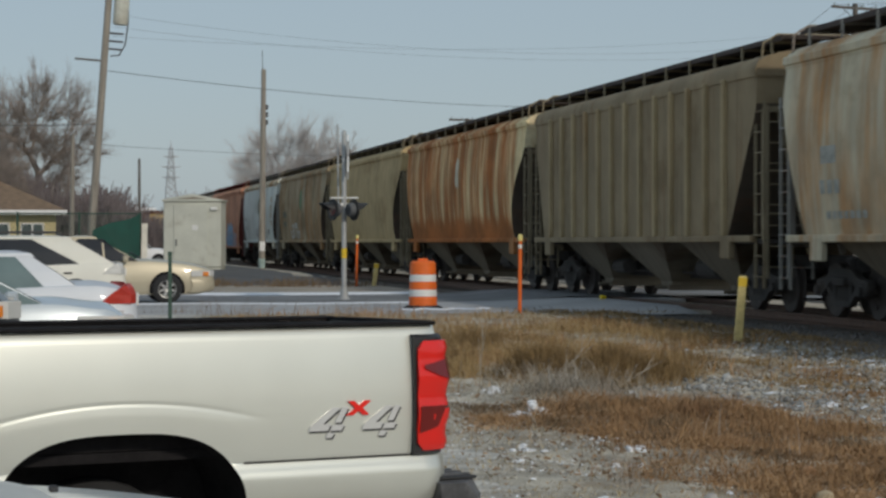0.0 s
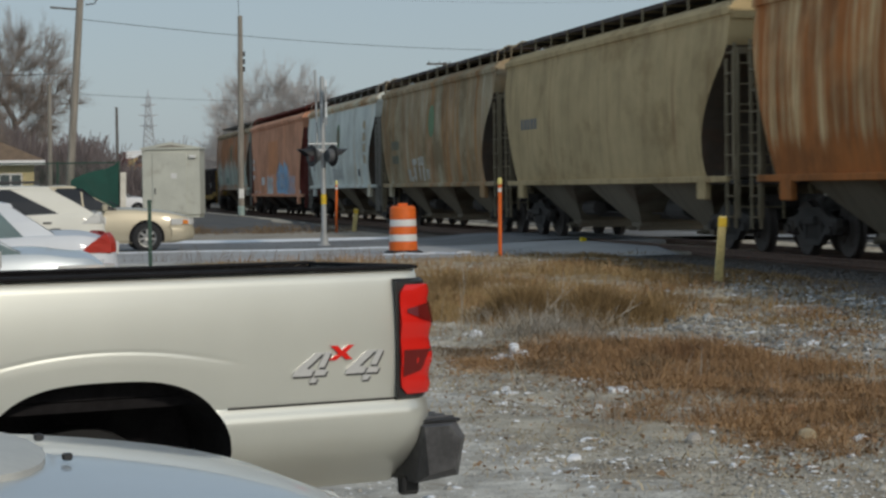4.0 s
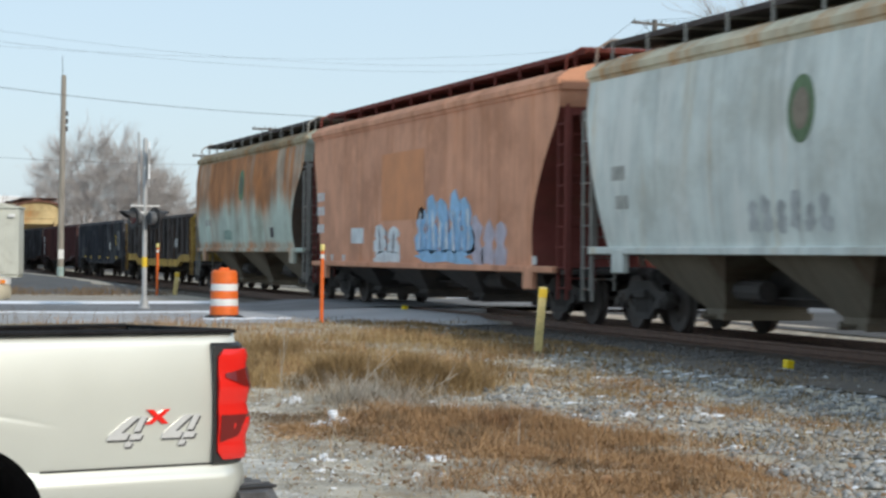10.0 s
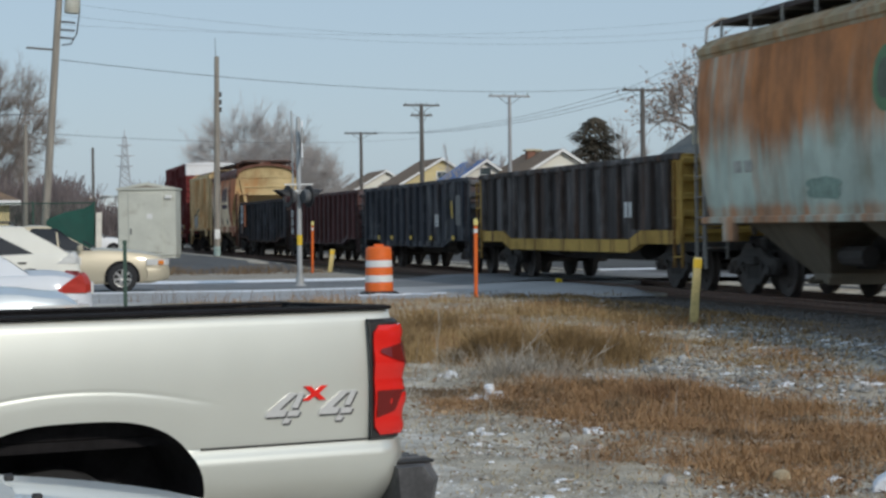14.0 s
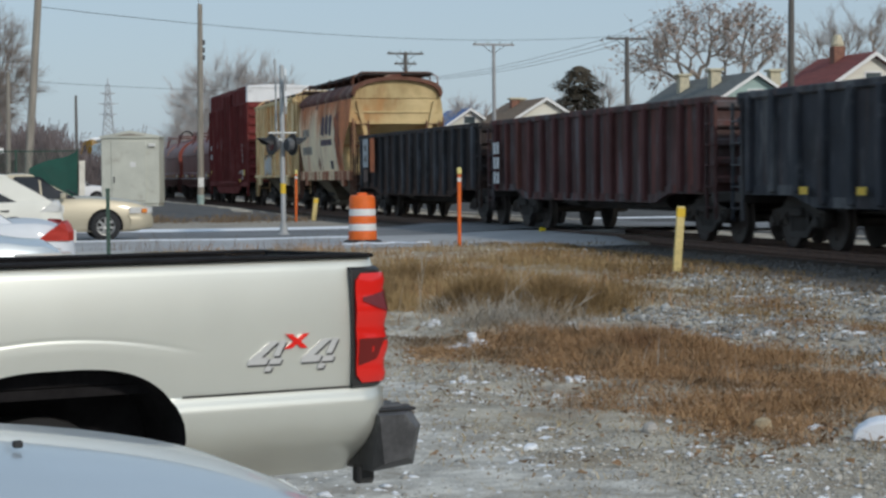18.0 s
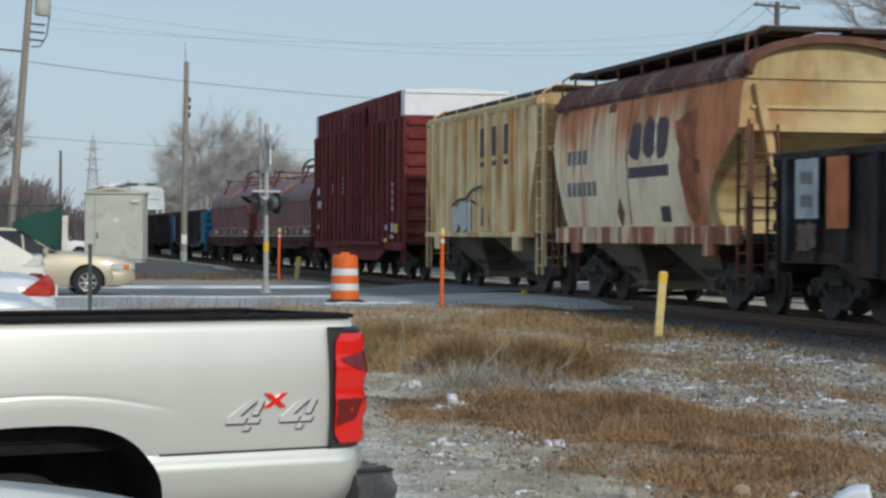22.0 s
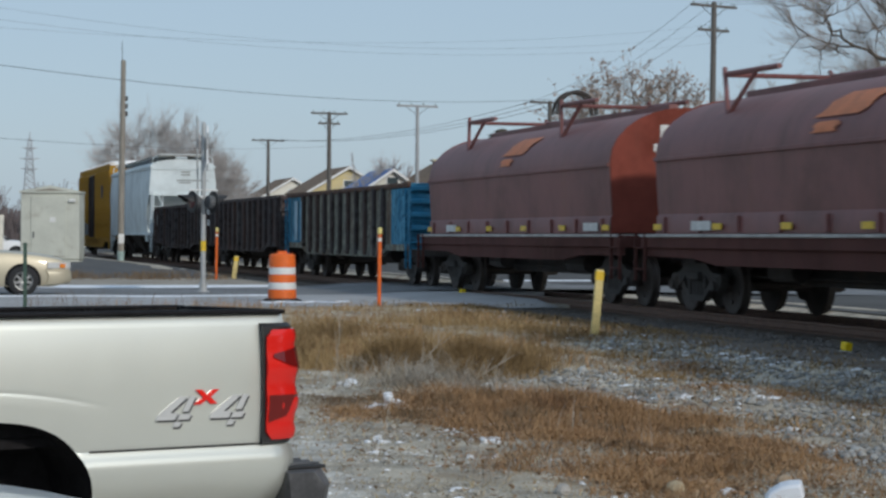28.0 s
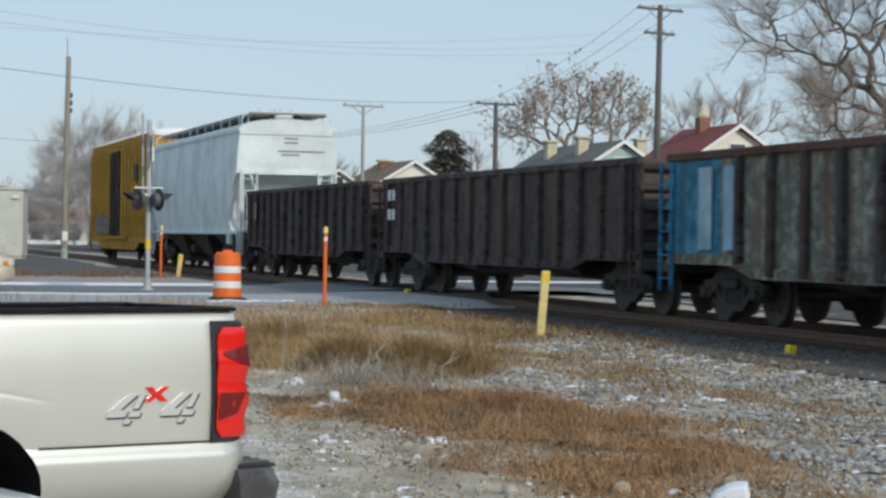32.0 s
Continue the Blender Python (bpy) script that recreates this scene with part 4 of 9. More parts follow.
# one brown for all hopper bays, darker than the wagons' sides
BAY_BROWN = C("bay_grime", (0.215, 0.185, 0.14), (0.12, 0.08, 0.055), 0.32, seed=31)
P0 = C("paint_pale_grey", (0.63, 0.57, 0.42), (0.44, 0.21, 0.07), 0.42, seed=1, pale=(0.70, 0.65, 0.50), freq=0.9, edge=0.13)
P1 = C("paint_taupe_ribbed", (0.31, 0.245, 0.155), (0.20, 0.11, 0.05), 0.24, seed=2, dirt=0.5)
P2 = C("paint_cream_rusted", (0.86, 0.70, 0.40), (0.34, 0.088, 0.010), 0.66, seed=3, freq=1.7, edge=0.11, soot_on=0.25, clean=(5.0, 7.4), foot=(2.1, 1.5))
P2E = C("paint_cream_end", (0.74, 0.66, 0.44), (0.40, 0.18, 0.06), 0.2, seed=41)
P3 = C("paint_tan_grey", (0.52, 0.395, 0.215), (0.25, 0.15, 0.075), 0.24, seed=4)
P4 = C("paint_grey_brown", (0.38, 0.31, 0.195), (0.33, 0.165, 0.065), 0.46, seed=5, pale=(0.50, 0.46, 0.35), freq=1.2, soot_on=0.8)
P5 = C("paint_pale_blue", (0.70, 0.74, 0.69), (0.56, 0.40, 0.20), 0.22, seed=6, dirt=0.35, pale=(0.82, 0.83, 0.77), freq=1.6, soot_on=0.35)
P6 = C("paint_pink_oxide", (0.72, 0.36, 0.225), (0.46, 0.18, 0.07), 0.26, seed=7, dirt=0.28, soot_on=0.42)
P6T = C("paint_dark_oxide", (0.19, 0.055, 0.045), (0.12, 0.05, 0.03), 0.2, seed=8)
P7 = C("paint_sea_green_rusted", (0.54, 0.62, 0.54), (0.42, 0.145, 0.035), 0.52, 2.0, 3.2, seed=9, freq=0.7, edge=0.15, clean=(5.6, 7.8), foot=(1.65, 1.45))
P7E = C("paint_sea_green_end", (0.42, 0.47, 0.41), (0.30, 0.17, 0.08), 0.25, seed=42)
P12 = C("paint_cream_flaking", (0.93, 0.75, 0.53), (0.47, 0.145, 0.05), 0.58, 2.0, 4.6, y0=2.3, y1=3.5, seed=10, freq=1.1, edge=0.10, dirt=0.15, soot_on=0.12)
P12R = C("paint_cream_rust_edges", (0.84, 0.66, 0.44), (0.27, 0.075, 0.04), 0.54, seed=11, edge=0.04, freq=1.5, soot_on=0.2)
P12T = C("trim_rust_brown", (0.15, 0.075, 0.055), (0.30, 0.12, 0.06), 0.35, seed=35)
P12F = C("roof_flaking", (0.135, 0.065, 0.06), (0.24, 0.09, 0.05), 0.35, seed=36, pale=(0.46, 0.37, 0.29), wash=0.5, freq=1.2)
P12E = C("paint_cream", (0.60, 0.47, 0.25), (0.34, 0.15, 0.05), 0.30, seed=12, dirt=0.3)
P13 = C("paint_straw", (0.93, 0.71, 0.41), (0.52, 0.25, 0.085), 0.45, seed=13, vary=True, freq=1.3, soot_on=0.3, dirt=0.3, edge=0.07)
P14 = C("paint_boxcar_red", (0.165, 0.034, 0.032), (0.085, 0.03, 0.022), 0.28, seed=14, vary=True, dirt=0.5, pale=(0.25, 0.085, 0.08), wash=0.6)
P15 = C("paint_coil_maroon", (0.20, 0.080, 0.074), (0.15, 0.06, 0.045), 0.24, seed=15, dirt=0.35, rough=0.52, spec=0.45)
P15E = C("paint_coil_end", (0.23, 0.06, 0.042), (0.14, 0.05, 0.035), 0.2, seed=39, dirt=0.25)
P15D = C("paint_coil_deck", (0.10, 0.042, 0.036), (0.08, 0.04, 0.03), 0.3, seed=40)
P20 = C("paint_pale_grey_blue", (0.66, 0.72, 0.73), (0.45, 0.42, 0.38), 0.0, seed=16, dirt=0.04, soot_on=0.08)
P21 = C("paint_ochre", (0.46, 0.26, 0.045), (0.20, 0.10, 0.04), 0.18, seed=17, dirt=0.3)
GON8 = C("paint_black_gon", (0.055, 0.050, 0.048), (0.11, 0.065, 0.045), 0.34, seed=18, vary=True, pale=(0.19, 0.18, 0.175), freq=3.0)
GON8Y = C("paint_yellow_worn", (0.52, 0.34, 0.09), (0.12, 0.06, 0.03), 0.40, seed=19, edge=0.05)
GON9 = C("paint_navy_gon", (0.052, 0.056, 0.066), (0.085, 0.06, 0.055), 0.30, seed=20, vary=True, pale=(0.18, 0.185, 0.19), freq=3.0)
GON10 = C("paint_brown_gon", (0.070, 0.052, 0.050), (0.14, 0.05, 0.042), 0.42, seed=21, vary=True, pale=(0.17, 0.165, 0.175), freq=3.0)
GON11 = C("paint_slate_gon", (0.032, 0.030, 0.030), (0.062, 0.038, 0.03), 0.40, seed=22, vary=True, pale=(0.082, 0.08, 0.084), freq=3.0, foot=(1.5, 1.0))
GON17 = C("paint_patchy_gon", (0.145, 0.148, 0.13), (0.125, 0.078, 0.052), 0.40, seed=23, vary=True, pale=(0.24, 0.25, 0.21), freq=1.6, edge=0.05, dirt=0.4, blotch=(0.31, 0.32, 0.26))
GON17B = C("paint_blue", (0.052, 0.25, 0.42), (0.04, 0.08, 0.11), 0.36, seed=24, pale=(0.14, 0.38, 0.53), blotch=(0.045, 0.17, 0.27))
GON17P = C("paint_pale_blue_panel", (0.30, 0.48, 0.62), (0.08, 0.14, 0.18), 0.25, seed=37, pale=(0.5, 0.62, 0.7))
GON18 = C("paint_dark_gon", (0.058, 0.049, 0.050), (0.090, 0.056, 0.045), 0.42, seed=25, vary=True, pale=(0.13, 0.12, 0.115), blotch=(0.080, 0.076, 0.078))
# dark brown that paints the shade onto the sloped hopper ends
END_SHADE = C("end_grime", (0.105, 0.085, 0.068), (0.12, 0.07, 0.045), 0.3, seed=30)
TRIM_GREY = C("trim_grey", (0.34, 0.33, 0.30), RUST, 0.3, seed=26)
TRIM_TAUPE = C("trim_taupe", (0.29, 0.245, 0.165), (0.15, 0.09, 0.05), 0.3, seed=27)
SNOWY = mat("snow_on_roof", (0.78, 0.79, 0.80), 0.7, var=0.08, scale=2, bumpy=0.2)

add_car(hopper, "pale grey covered hopper with orange rust streaks", P0, TRIM_GREY)
# rib paint lighter than the panels: the light that ribs catch is painted in
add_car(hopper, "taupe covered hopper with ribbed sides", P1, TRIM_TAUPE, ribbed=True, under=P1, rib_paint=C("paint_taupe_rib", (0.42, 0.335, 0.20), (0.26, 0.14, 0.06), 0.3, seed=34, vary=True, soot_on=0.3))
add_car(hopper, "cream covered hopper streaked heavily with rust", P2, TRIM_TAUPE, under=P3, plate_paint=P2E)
add_car(hopper, "dirty tan covered hopper with a smooth side", P3, TRIM_TAUPE, under=P3)
add_car(hopper, "grey-brown covered hopper with a green oval mark", P4, TRIM_TAUPE, under=P4)
add_car(hopper, "pale blue-grey covered hopper with dark oval mark", P5, TRIM_GREY, under=P4, roof_paint=P0)
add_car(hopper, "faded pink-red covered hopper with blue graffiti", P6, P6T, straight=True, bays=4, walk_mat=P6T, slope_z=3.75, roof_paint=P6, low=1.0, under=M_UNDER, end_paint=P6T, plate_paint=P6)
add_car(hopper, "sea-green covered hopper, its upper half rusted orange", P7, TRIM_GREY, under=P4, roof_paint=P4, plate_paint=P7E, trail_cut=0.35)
add_car(gondola, "black gondola with worn yellow ends and sill", GON8, ends=GON8Y, sill_paint=GON8Y, sill_h=0.24)
add_car(gondola, "dark navy gondola with ribbed sides", GON9)
add_car(gondola, "dark brown ribbed gondola with white end stencil", GON10, rib_paint=C("paint_red_rib", (0.10, 0.045, 0.045), (0.14, 0.06, 0.045), 0.3, seed=33, vary=True))
# lighter, streaked rib paint holds the highlights along the rib edges
add_car(gondola, "slate gondola with white and orange end panels", GON11, rib_paint=C("paint_slate_rib", (0.046, 0.047, 0.051), (0.055, 0.042, 0.038), 0.34, seed=44, vary=True, pale=(0.13, 0.135, 0.15)))
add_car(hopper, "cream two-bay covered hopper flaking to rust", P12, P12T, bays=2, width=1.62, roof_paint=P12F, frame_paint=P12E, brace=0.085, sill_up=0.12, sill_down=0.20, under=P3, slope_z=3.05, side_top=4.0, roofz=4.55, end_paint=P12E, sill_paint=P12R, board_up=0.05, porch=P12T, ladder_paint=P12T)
add_car(hopper, "straw-coloured ribbed two-bay covered hopper", P13, P13, ribbed=True, bays=2, under=P13, slope_z=3.2, roofz=4.50, side_top=4.3, roof_paint=P12E, board_up=-0.02, end_paint=P12E, cut=0.6, ladder_top=4.25)
add_car(boxcar, "oxide-red boxcar with white upper end panels", P14, SNOWY, white_end=SNOWY, lead=2.55, trail=0.25, inset=0.45, eave=4.66, top=5.42)
add_car(coil_car, "maroon coil steel wagon with rounded hood", P15, patch=mat("orange_paint", (0.60, 0.20, 0.085), 0.65, var=0.2))
add_car(coil_car, "maroon coil steel wagon with an orange mark", P15, patch=bpy.data.materials["orange_paint"])
add_car(gondola, "patchy grey gondola with bright blue ends", GON17, ends=GON17B, rib_paint=GON18, end_span=1.9, rail_paint=C("rail_rust", (0.115, 0.07, 0.052), (0.09, 0.05, 0.035), 0.4, seed=38))
add_car(gondola, "dark grimy gondola with white stencil squares", GON18)
add_car(gondola, "dark grimy gondola with plain ribbed sides", GON18)
add_car(hopper, "clean pale blue-white covered hopper", P20, P20, roof_paint=P20, walk_mat=TRIM_GREY, under=M_UNDER, side_top=4.55, roofz=4.92, slope_z=3.2, end_paint=P20)
add_car(boxcar, "ochre-yellow boxcar with black door and white roof", P21, SNOWY, door_mat=GON18, eave=4.95, top=5.3)

# ---- marks, stencils and graffiti on the wagons' sides ----
M_GREEN = mat("mark_green", (0.13, 0.24, 0.12), 0.7, var=0.25, scale=4)
M_OLIVE = mat("mark_olive", (0.12, 0.14, 0.10), 0.75, var=0.3, scale=4)
M_BLUEGREY = mat("mark_blue_grey", (0.085, 0.06, 0.08), 0.75, var=0.3, scale=3, stain=(0.3, 0.22, 0.16), stain_at=0.64)
M_ORANGEPATCH = mat("patch_orange", (0.70, 0.29, 0.125), 0.75, var=0.12, scale=1.5)
M_SPRAYBLUE = mat("spray_blue", (0.28, 0.50, 0.72), 0.6, var=0.25, scale=4)
M_SPRAYWHITE = mat("spray_white", (0.70, 0.72, 0.72), 0.6, var=0.25, scale=3)
M_SPRAYLILAC = mat("spray_lilac", (0.50, 0.45, 0.52), 0.6, var=0.25, scale=3)
M_FADED = mat("stencil_faded", (0.20, 0.20, 0.19), 0.8, var=0.3, scale=6)
M_GOLD = mat("letter_gold_rust", (0.46, 0.37, 0.23), 0.8, var=0.3, scale=4)
M_FLAKE = mat("bare_rust_patch", (0.19, 0.075, 0.05), 0.9, var=0.4, scale=3, bumpy=0.4)


def side_x(k, z):
    return -(WIDE[k](z) + 0.007)


def decal(k, name, shapes, material, label=""):
    """Flat painted shapes on the side of wagon k; each is a ring of (y, z)."""
    g = Geo()
    for ring in shapes:
        n = len(ring)
        cy, cz = sum(p[0] for p in ring) / n, sum(p[1] for p in ring) / n
        pts = [(cy, cz)] + [(cy + (y - cy) * r, cz + (z - cz) * r) for r in (0.5, 1.0) for y, z in ring]
        f = [(0, 1 + i, 1 + (i + 1) % n) for i in range(n)]
        f += [(1 + i, 1 + n + i, 1 + n + (i + 1) % n, 1 + (i + 1) % n) for i in range(n)]
        g.add([(side_x(k, z), y, z) for y, z in pts], f)
    return part(name, g, material, CARS[k], label)


def rect(y0, y1, z0, z1):
    n = 3
    return [(y0 + (y1 - y0) * i / n, z0) for i in range(n)] + [(y1, z0 + (z1 - z0) * i / n) for i in range(n)] + [(y1 + (y0 - y1) * i / n, z1) for i in range(n)] + [(y0, z1 + (z0 - z1) * i / n) for i in range(n)]


def oval(y, z, a, b, n=24):
    return [(y + a * math.cos(2 * math.pi * i / n), z + b * math.sin(2 * math.pi * i / n)) for i in range(n)]


def ring_oval(k, y, z, a, b, material, core):
    decal(k, "round_mark", [oval(y, z, a, b)], material)
    if core:
        g = [oval(y, z, a * 0.62, b * 0.62)]
        ob = decal(k, "mark_core", g, core)
        ob.location.x -= 0.005


def ragged(y0, y1, z0, z1, rnd, n=18):
    cy, cz, a, b = (y0 + y1) / 2, (z0 + z1) / 2, (y1 - y0) / 2, (z1 - z0) / 2
    out = []
    for i in range(n):
        t = 2 * math.pi * i / n
        c, s = math.cos(t), math.sin(t)
        r = rnd.uniform(0.8, 1.1) / max(abs(c), abs(s)) * (1 if rnd.random() < 0.7 else 0.8)
        out.append((cy + a * c * r, cz + b * s * r))
    return out


def bars(k, y0, y1, z0, z1, n, material=M_FADED):
    """Unreadable lettering as short upright blocks."""
    w = (y1 - y0) / n
    for i in range(n):
        decal(k, "stencil", [rect(y0 + w * i, y0 + w * (i + 0.72), z0, z1)], material)


def scribble(k, name, y0, y1, z0, z1, count, material, rnd, lift=0.0, fat=1.0):
    """Fat bubble letters side by side."""
    w = (y1 - y0) / count
    shapes = []
    for i in range(count):
        a = y0 + w * i
        top = z1 - rnd.uniform(0, 0.35) * (z1 - z0)
        shapes.append([(a + w * u, z0 + (top - z0) * v) for u, v in ((0.05, 0), (0.5, -0.04), (0.95, 0.02), (1.05, 0.3), (0.8, 0.45), (1.0, 0.62), (0.92, 0.95), (0.55, 1.04), (0.2, 0.9), (0.0, 0.72), (0.25, 0.5), (-0.05, 0.3))])
    for ring in shapes:
        cy, cz = sum(p[0] for p in ring) / len(ring), sum(p[1] for p in ring) / len(ring)
        lean = rnd.uniform(-0.25, 0.25)
        ring = [(cy + (y - cy) * fat * rnd.uniform(0.85, 1.15) + lean * (z - cz), z + rnd.uniform(-0.05, 0.05)) for y, z in ring]
        decal(k, name, [ring], material).location.x -= lift


rnd = random.Random(5)
M_FAINT = mat("stencil_faint", (0.40, 0.40, 0.36), 0.8, var=0.3, scale=6)
bars(0, 5.7, 6.6, 2.5, 2.78, 1, M_FAINT)
bars(0, 5.6, 6.5, 2.02, 2.24, 3, M_FAINT)
bars(0, 4.6, 6.3, 1.62, 1.74, 7, M_FAINT)
decal(2, "pale_mark", [ragged(-0.22, 0.28, 2.8, 3.7, rnd)], mat("mark_cream", (0.62, 0.58, 0.44), 0.7, var=0.2))
bars(3, 5.0, 6.6, 2.6, 2.85, 5)
ring_oval(4, -0.25, 3.2, 0.42, 0.48, M_GREEN, None)
M_SPRAYOLD = mat("spray_weathered", (0.50, 0.49, 0.44), 0.75, var=0.35, scale=3, stain=(0.30, 0.26, 0.18), stain_at=0.55)
for y0, y1, z0, z1 in ((3.2, 3.75, 1.4, 1.85), (2.15, 3.0, 1.92, 2.16), (2.4, 2.75, 1.42, 1.94), (1.0, 2.0, 1.88, 2.2), (1.66, 1.95, 1.42, 1.9), (1.1, 1.38, 1.42, 1.9), (0.4, 0.85, 1.45, 1.8), (2.9, 3.15, 1.4, 1.6)):
    decal(4, "graffiti_letter", [ragged(y0, y1, z0, z1, rnd)], M_SPRAYOLD)
bars(4, 5.0, 6.3, 2.46, 2.74, 4, M_OLIVE)
bars(4, 5.1, 6.2, 2.02, 2.28, 4, M_OLIVE)
ring_oval(5, -0.15, 3.2, 0.40, 0.46, mat("mark_moss", (0.13, 0.20, 0.10), 0.75, var=0.3, scale=4), mat("mark_brown", (0.26, 0.215, 0.16), 0.8, var=0.3, scale=5))
for i in range(4):
    decal(5, "rusted_letter", [ragged(-6.2, -5.6, 2.1 + 0.4 * i, 2.42 + 0.4 * i, rnd)], M_GOLD)
bars(5, 6.1, 6.9, 2.45, 2.68, 1, M_FAINT)
bars(5, 6.0, 6.75, 1.98, 2.2, 1, M_FAINT)
scribble(5, "graffiti_letter", -1.0, 1.6, 1.6, 2.15, 6, mat("spray_faded", (0.46, 0.475, 0.46), 0.8, var=0.3), rnd, 0.0, 0.7)
decal(5, "data_panel", [rect(-4.7, -4.3, 1.67, 1.93)], M_BLACKPAINT)
decal(6, "repainted_patch", [rect(-0.9, 2.58, 1.98, 3.5)], M_ORANGEPATCH)
decal(6, "data_panel", [rect(4.2, 5.4, 1.47, 1.84)], M_SPRAYWHITE)
scribble(6, "graffiti_letter", 1.0, 3.2, 1.28, 2.0, 2, M_SPRAYWHITE, rnd)
decal(6, "graffiti_base", [ragged(1.0, 3.2, 1.02, 1.3, rnd)], M_SPRAYWHITE)
scribble(6, "graffiti_letter", -4.4, -0.3, 1.3, 2.5, 5, M_SPRAYBLUE, rnd)
decal(6, "graffiti_base", [ragged(-4.4, -0.2, 1.02, 1.34, rnd)], M_SPRAYBLUE)
scribble(6, "graffiti_letter", -4.3, -0.4, 1.35, 2.2, 8, M_SPRAYWHITE, rnd, 0.004, 0.35)
scribble(6, "graffiti_letter", -4.2, -0.5, 1.3, 2.1, 9, mat("spray_deep_blue", (0.16, 0.34, 0.60), 0.6, var=0.25, scale=4), rnd, 0.006, 0.3)
scribble(6, "graffiti_letter", 1.2, 3.0, 1.3, 1.9, 3, M_BLUEGREY, rnd, 0.004, 0.2)
scribble(6, "graffiti_letter", -6.5, -4.3, 1.04, 2.05, 3, M_SPRAYLILAC, rnd)
for z in (2.56, 2.2, 1.75):
    bars(6, 8.2, 9.0, z, z + 0.22, 3, M_SPRAYWHITE)
for y in (7.2, 8.0, -8.2, 6.0):
    decal(6, "data_panel", [rect(y, y + 0.25, 1.05, 1.2)], M_WHITE)
ring_oval(7, 0.2, 3.28, 0.42, 0.48, M_GREEN, M_OLIVE)
decal(7, "data_panel", [rect(-4.3, -3.85, 1.67, 1.95)], M_BLACKPAINT)
decal(7, "faded_stencil", [ragged(1.8, 3.3, 1.6, 1.95, rnd)], mat("stencil_sea_green", (0.27, 0.37, 0.31), 0.8, var=0.3, scale=4))
bars(7, 5.4, 6.4, 2.1, 2.3, 2, M_FAINT)
bars(8, -5.2, -4.65, 1.4, 1.7, 2, M_WHITE)
bars(9, -4.2, -3.7, 1.27, 1.62, 2, M_WHITE)
bars(9, -6.9, -6.3, 1.3, 2.1, 2, M_FADED)
decal(9, "slash_mark", [[(-6.05, 1.5), (-5.9, 1.5), (-5.75, 1.95), (-5.9, 1.95)]], M_YELLOWTAPE)
for y in (4.6, 2.5, -0.4, -3.2, -6.0):
    decal(9, "reflector", [rect(y - 0.16, y + 0.16, 0.9, 1.02)], M_YELLOWTAPE)
for z in (1.05, 1.4, 1.75):
    bars(10, 6.6, 7.2, z, z + 0.28, 2, M_SPRAYWHITE)
decal(11, "white_panel", [rect(6.1, 6.95, 1.55, 2.44)], mat("panel_white", (0.46, 0.50, 0.52), 0.7, var=0.3, scale=3, stain=(0.20, 0.21, 0.22), stain_at=0.58))
decal(11, "smudge", [ragged(6.15, 6.9, 1.02, 1.5, rnd)], mat("rusty_smudge", (0.16, 0.11, 0.09), 0.85, var=0.5, scale=5))
for i in range(2):
    decal(11, "stencil", [rect(6.3, 6.75, 1.72 + 0.34 * i, 1.9 + 0.34 * i)], M_FADED).location.x -= 0.005
decal(11, "orange_panel", [rect(5.05, 5.8, 1.4, 2.44)], mat("panel_orange", (0.58, 0.16, 0.05), 0.7, var=0.3, scale=3))
# plain blocks in place of the owner's mark
for y in (-0.35, -1.1, -1.85):
    decal(12, "owner_mark", [ragged(y - 0.05, y + 0.62, 2.68, 3.45, rnd, 12)], M_BLUEGREY)
decal(12, "mark_underline", [rect(-1.9, 0.3, 2.36, 2.56)], M_BLUEGREY)
bars(12, 2.9, 4.3, 2.72, 3.0, 4)
bars(12, 2.3, 4.3, 2.08, 2.36, 6)
decal(12, "diamond_panel", [[(0.88 + 0.22 * a, 1.72 + 0.3 * b) for a, b in ((1, 0), (0, 1), (-1, 0), (0, -1))]], M_FLAKE)
decal(12, "data_panel", [rect(-1.9, -1.4, 1.54, 1.82)], M_BLACKPAINT)
for a in ((4.4, 4.8, 3.75, 3.92), (1.2, 1.7, 3.65, 3.85)):
    decal(12, "flaked_patch", [ragged(*a, rnd)], M_FLAKE)
decal(12, "seam_stain", [[(0.30, 1.5), (0.38, 1.5), (0.46, 2.8), (0.38, 3.85), (0.30, 3.85), (0.38, 2.8)]], M_FLAKE)
decal(12, "bare_corner", [[(-2.2, 3.28), (-2.75, 3.42), (-3.3, 3.5), (-3.25, 2.9), (-3.3, 2.3), (-3.4, 1.7), (-3.05, 1.5), (-2.75, 1.7), (-2.62, 2.1), (-2.4, 2.5), (-2.5, 2.8), (-2.3, 3.0)]], mat("bare_rust_orange", (0.36, 0.115, 0.05), 0.9, var=0.4, scale=3, bumpy=0.4, stain=(0.17, 0.065, 0.045), stain_at=0.56))
for a in ((-3.5, -3.15, 2.35, 2.6), (-3.0, -2.75, 3.2, 3.45)):
    decal(12, "flaked_patch", [ragged(*a, rnd)], M_FLAKE)
for y in (-0.56, -1.65, -2.74):
    decal(13, "owner_mark", [rect(y - 0.23, y + 0.23, 3.15, 3.84)], M_BLUEGREY)
    decal(13, "mark_underline", [rect(y - 0.22, y + 0.22, 2.92, 3.04)], M_BLUEGREY)
for y0, y1, z0, z1 in ((1.5, 2.1, 1.32, 2.08), (1.05, 1.52, 1.45, 2.14), (0.6, 1.08, 1.36, 2.16), (0.2, 0.62, 1.3, 2.12)):
    decal(13, "graffiti_letter", [ragged(y0, y1, z0, z1, rnd)], M_WHITE).location.x -= 0.086
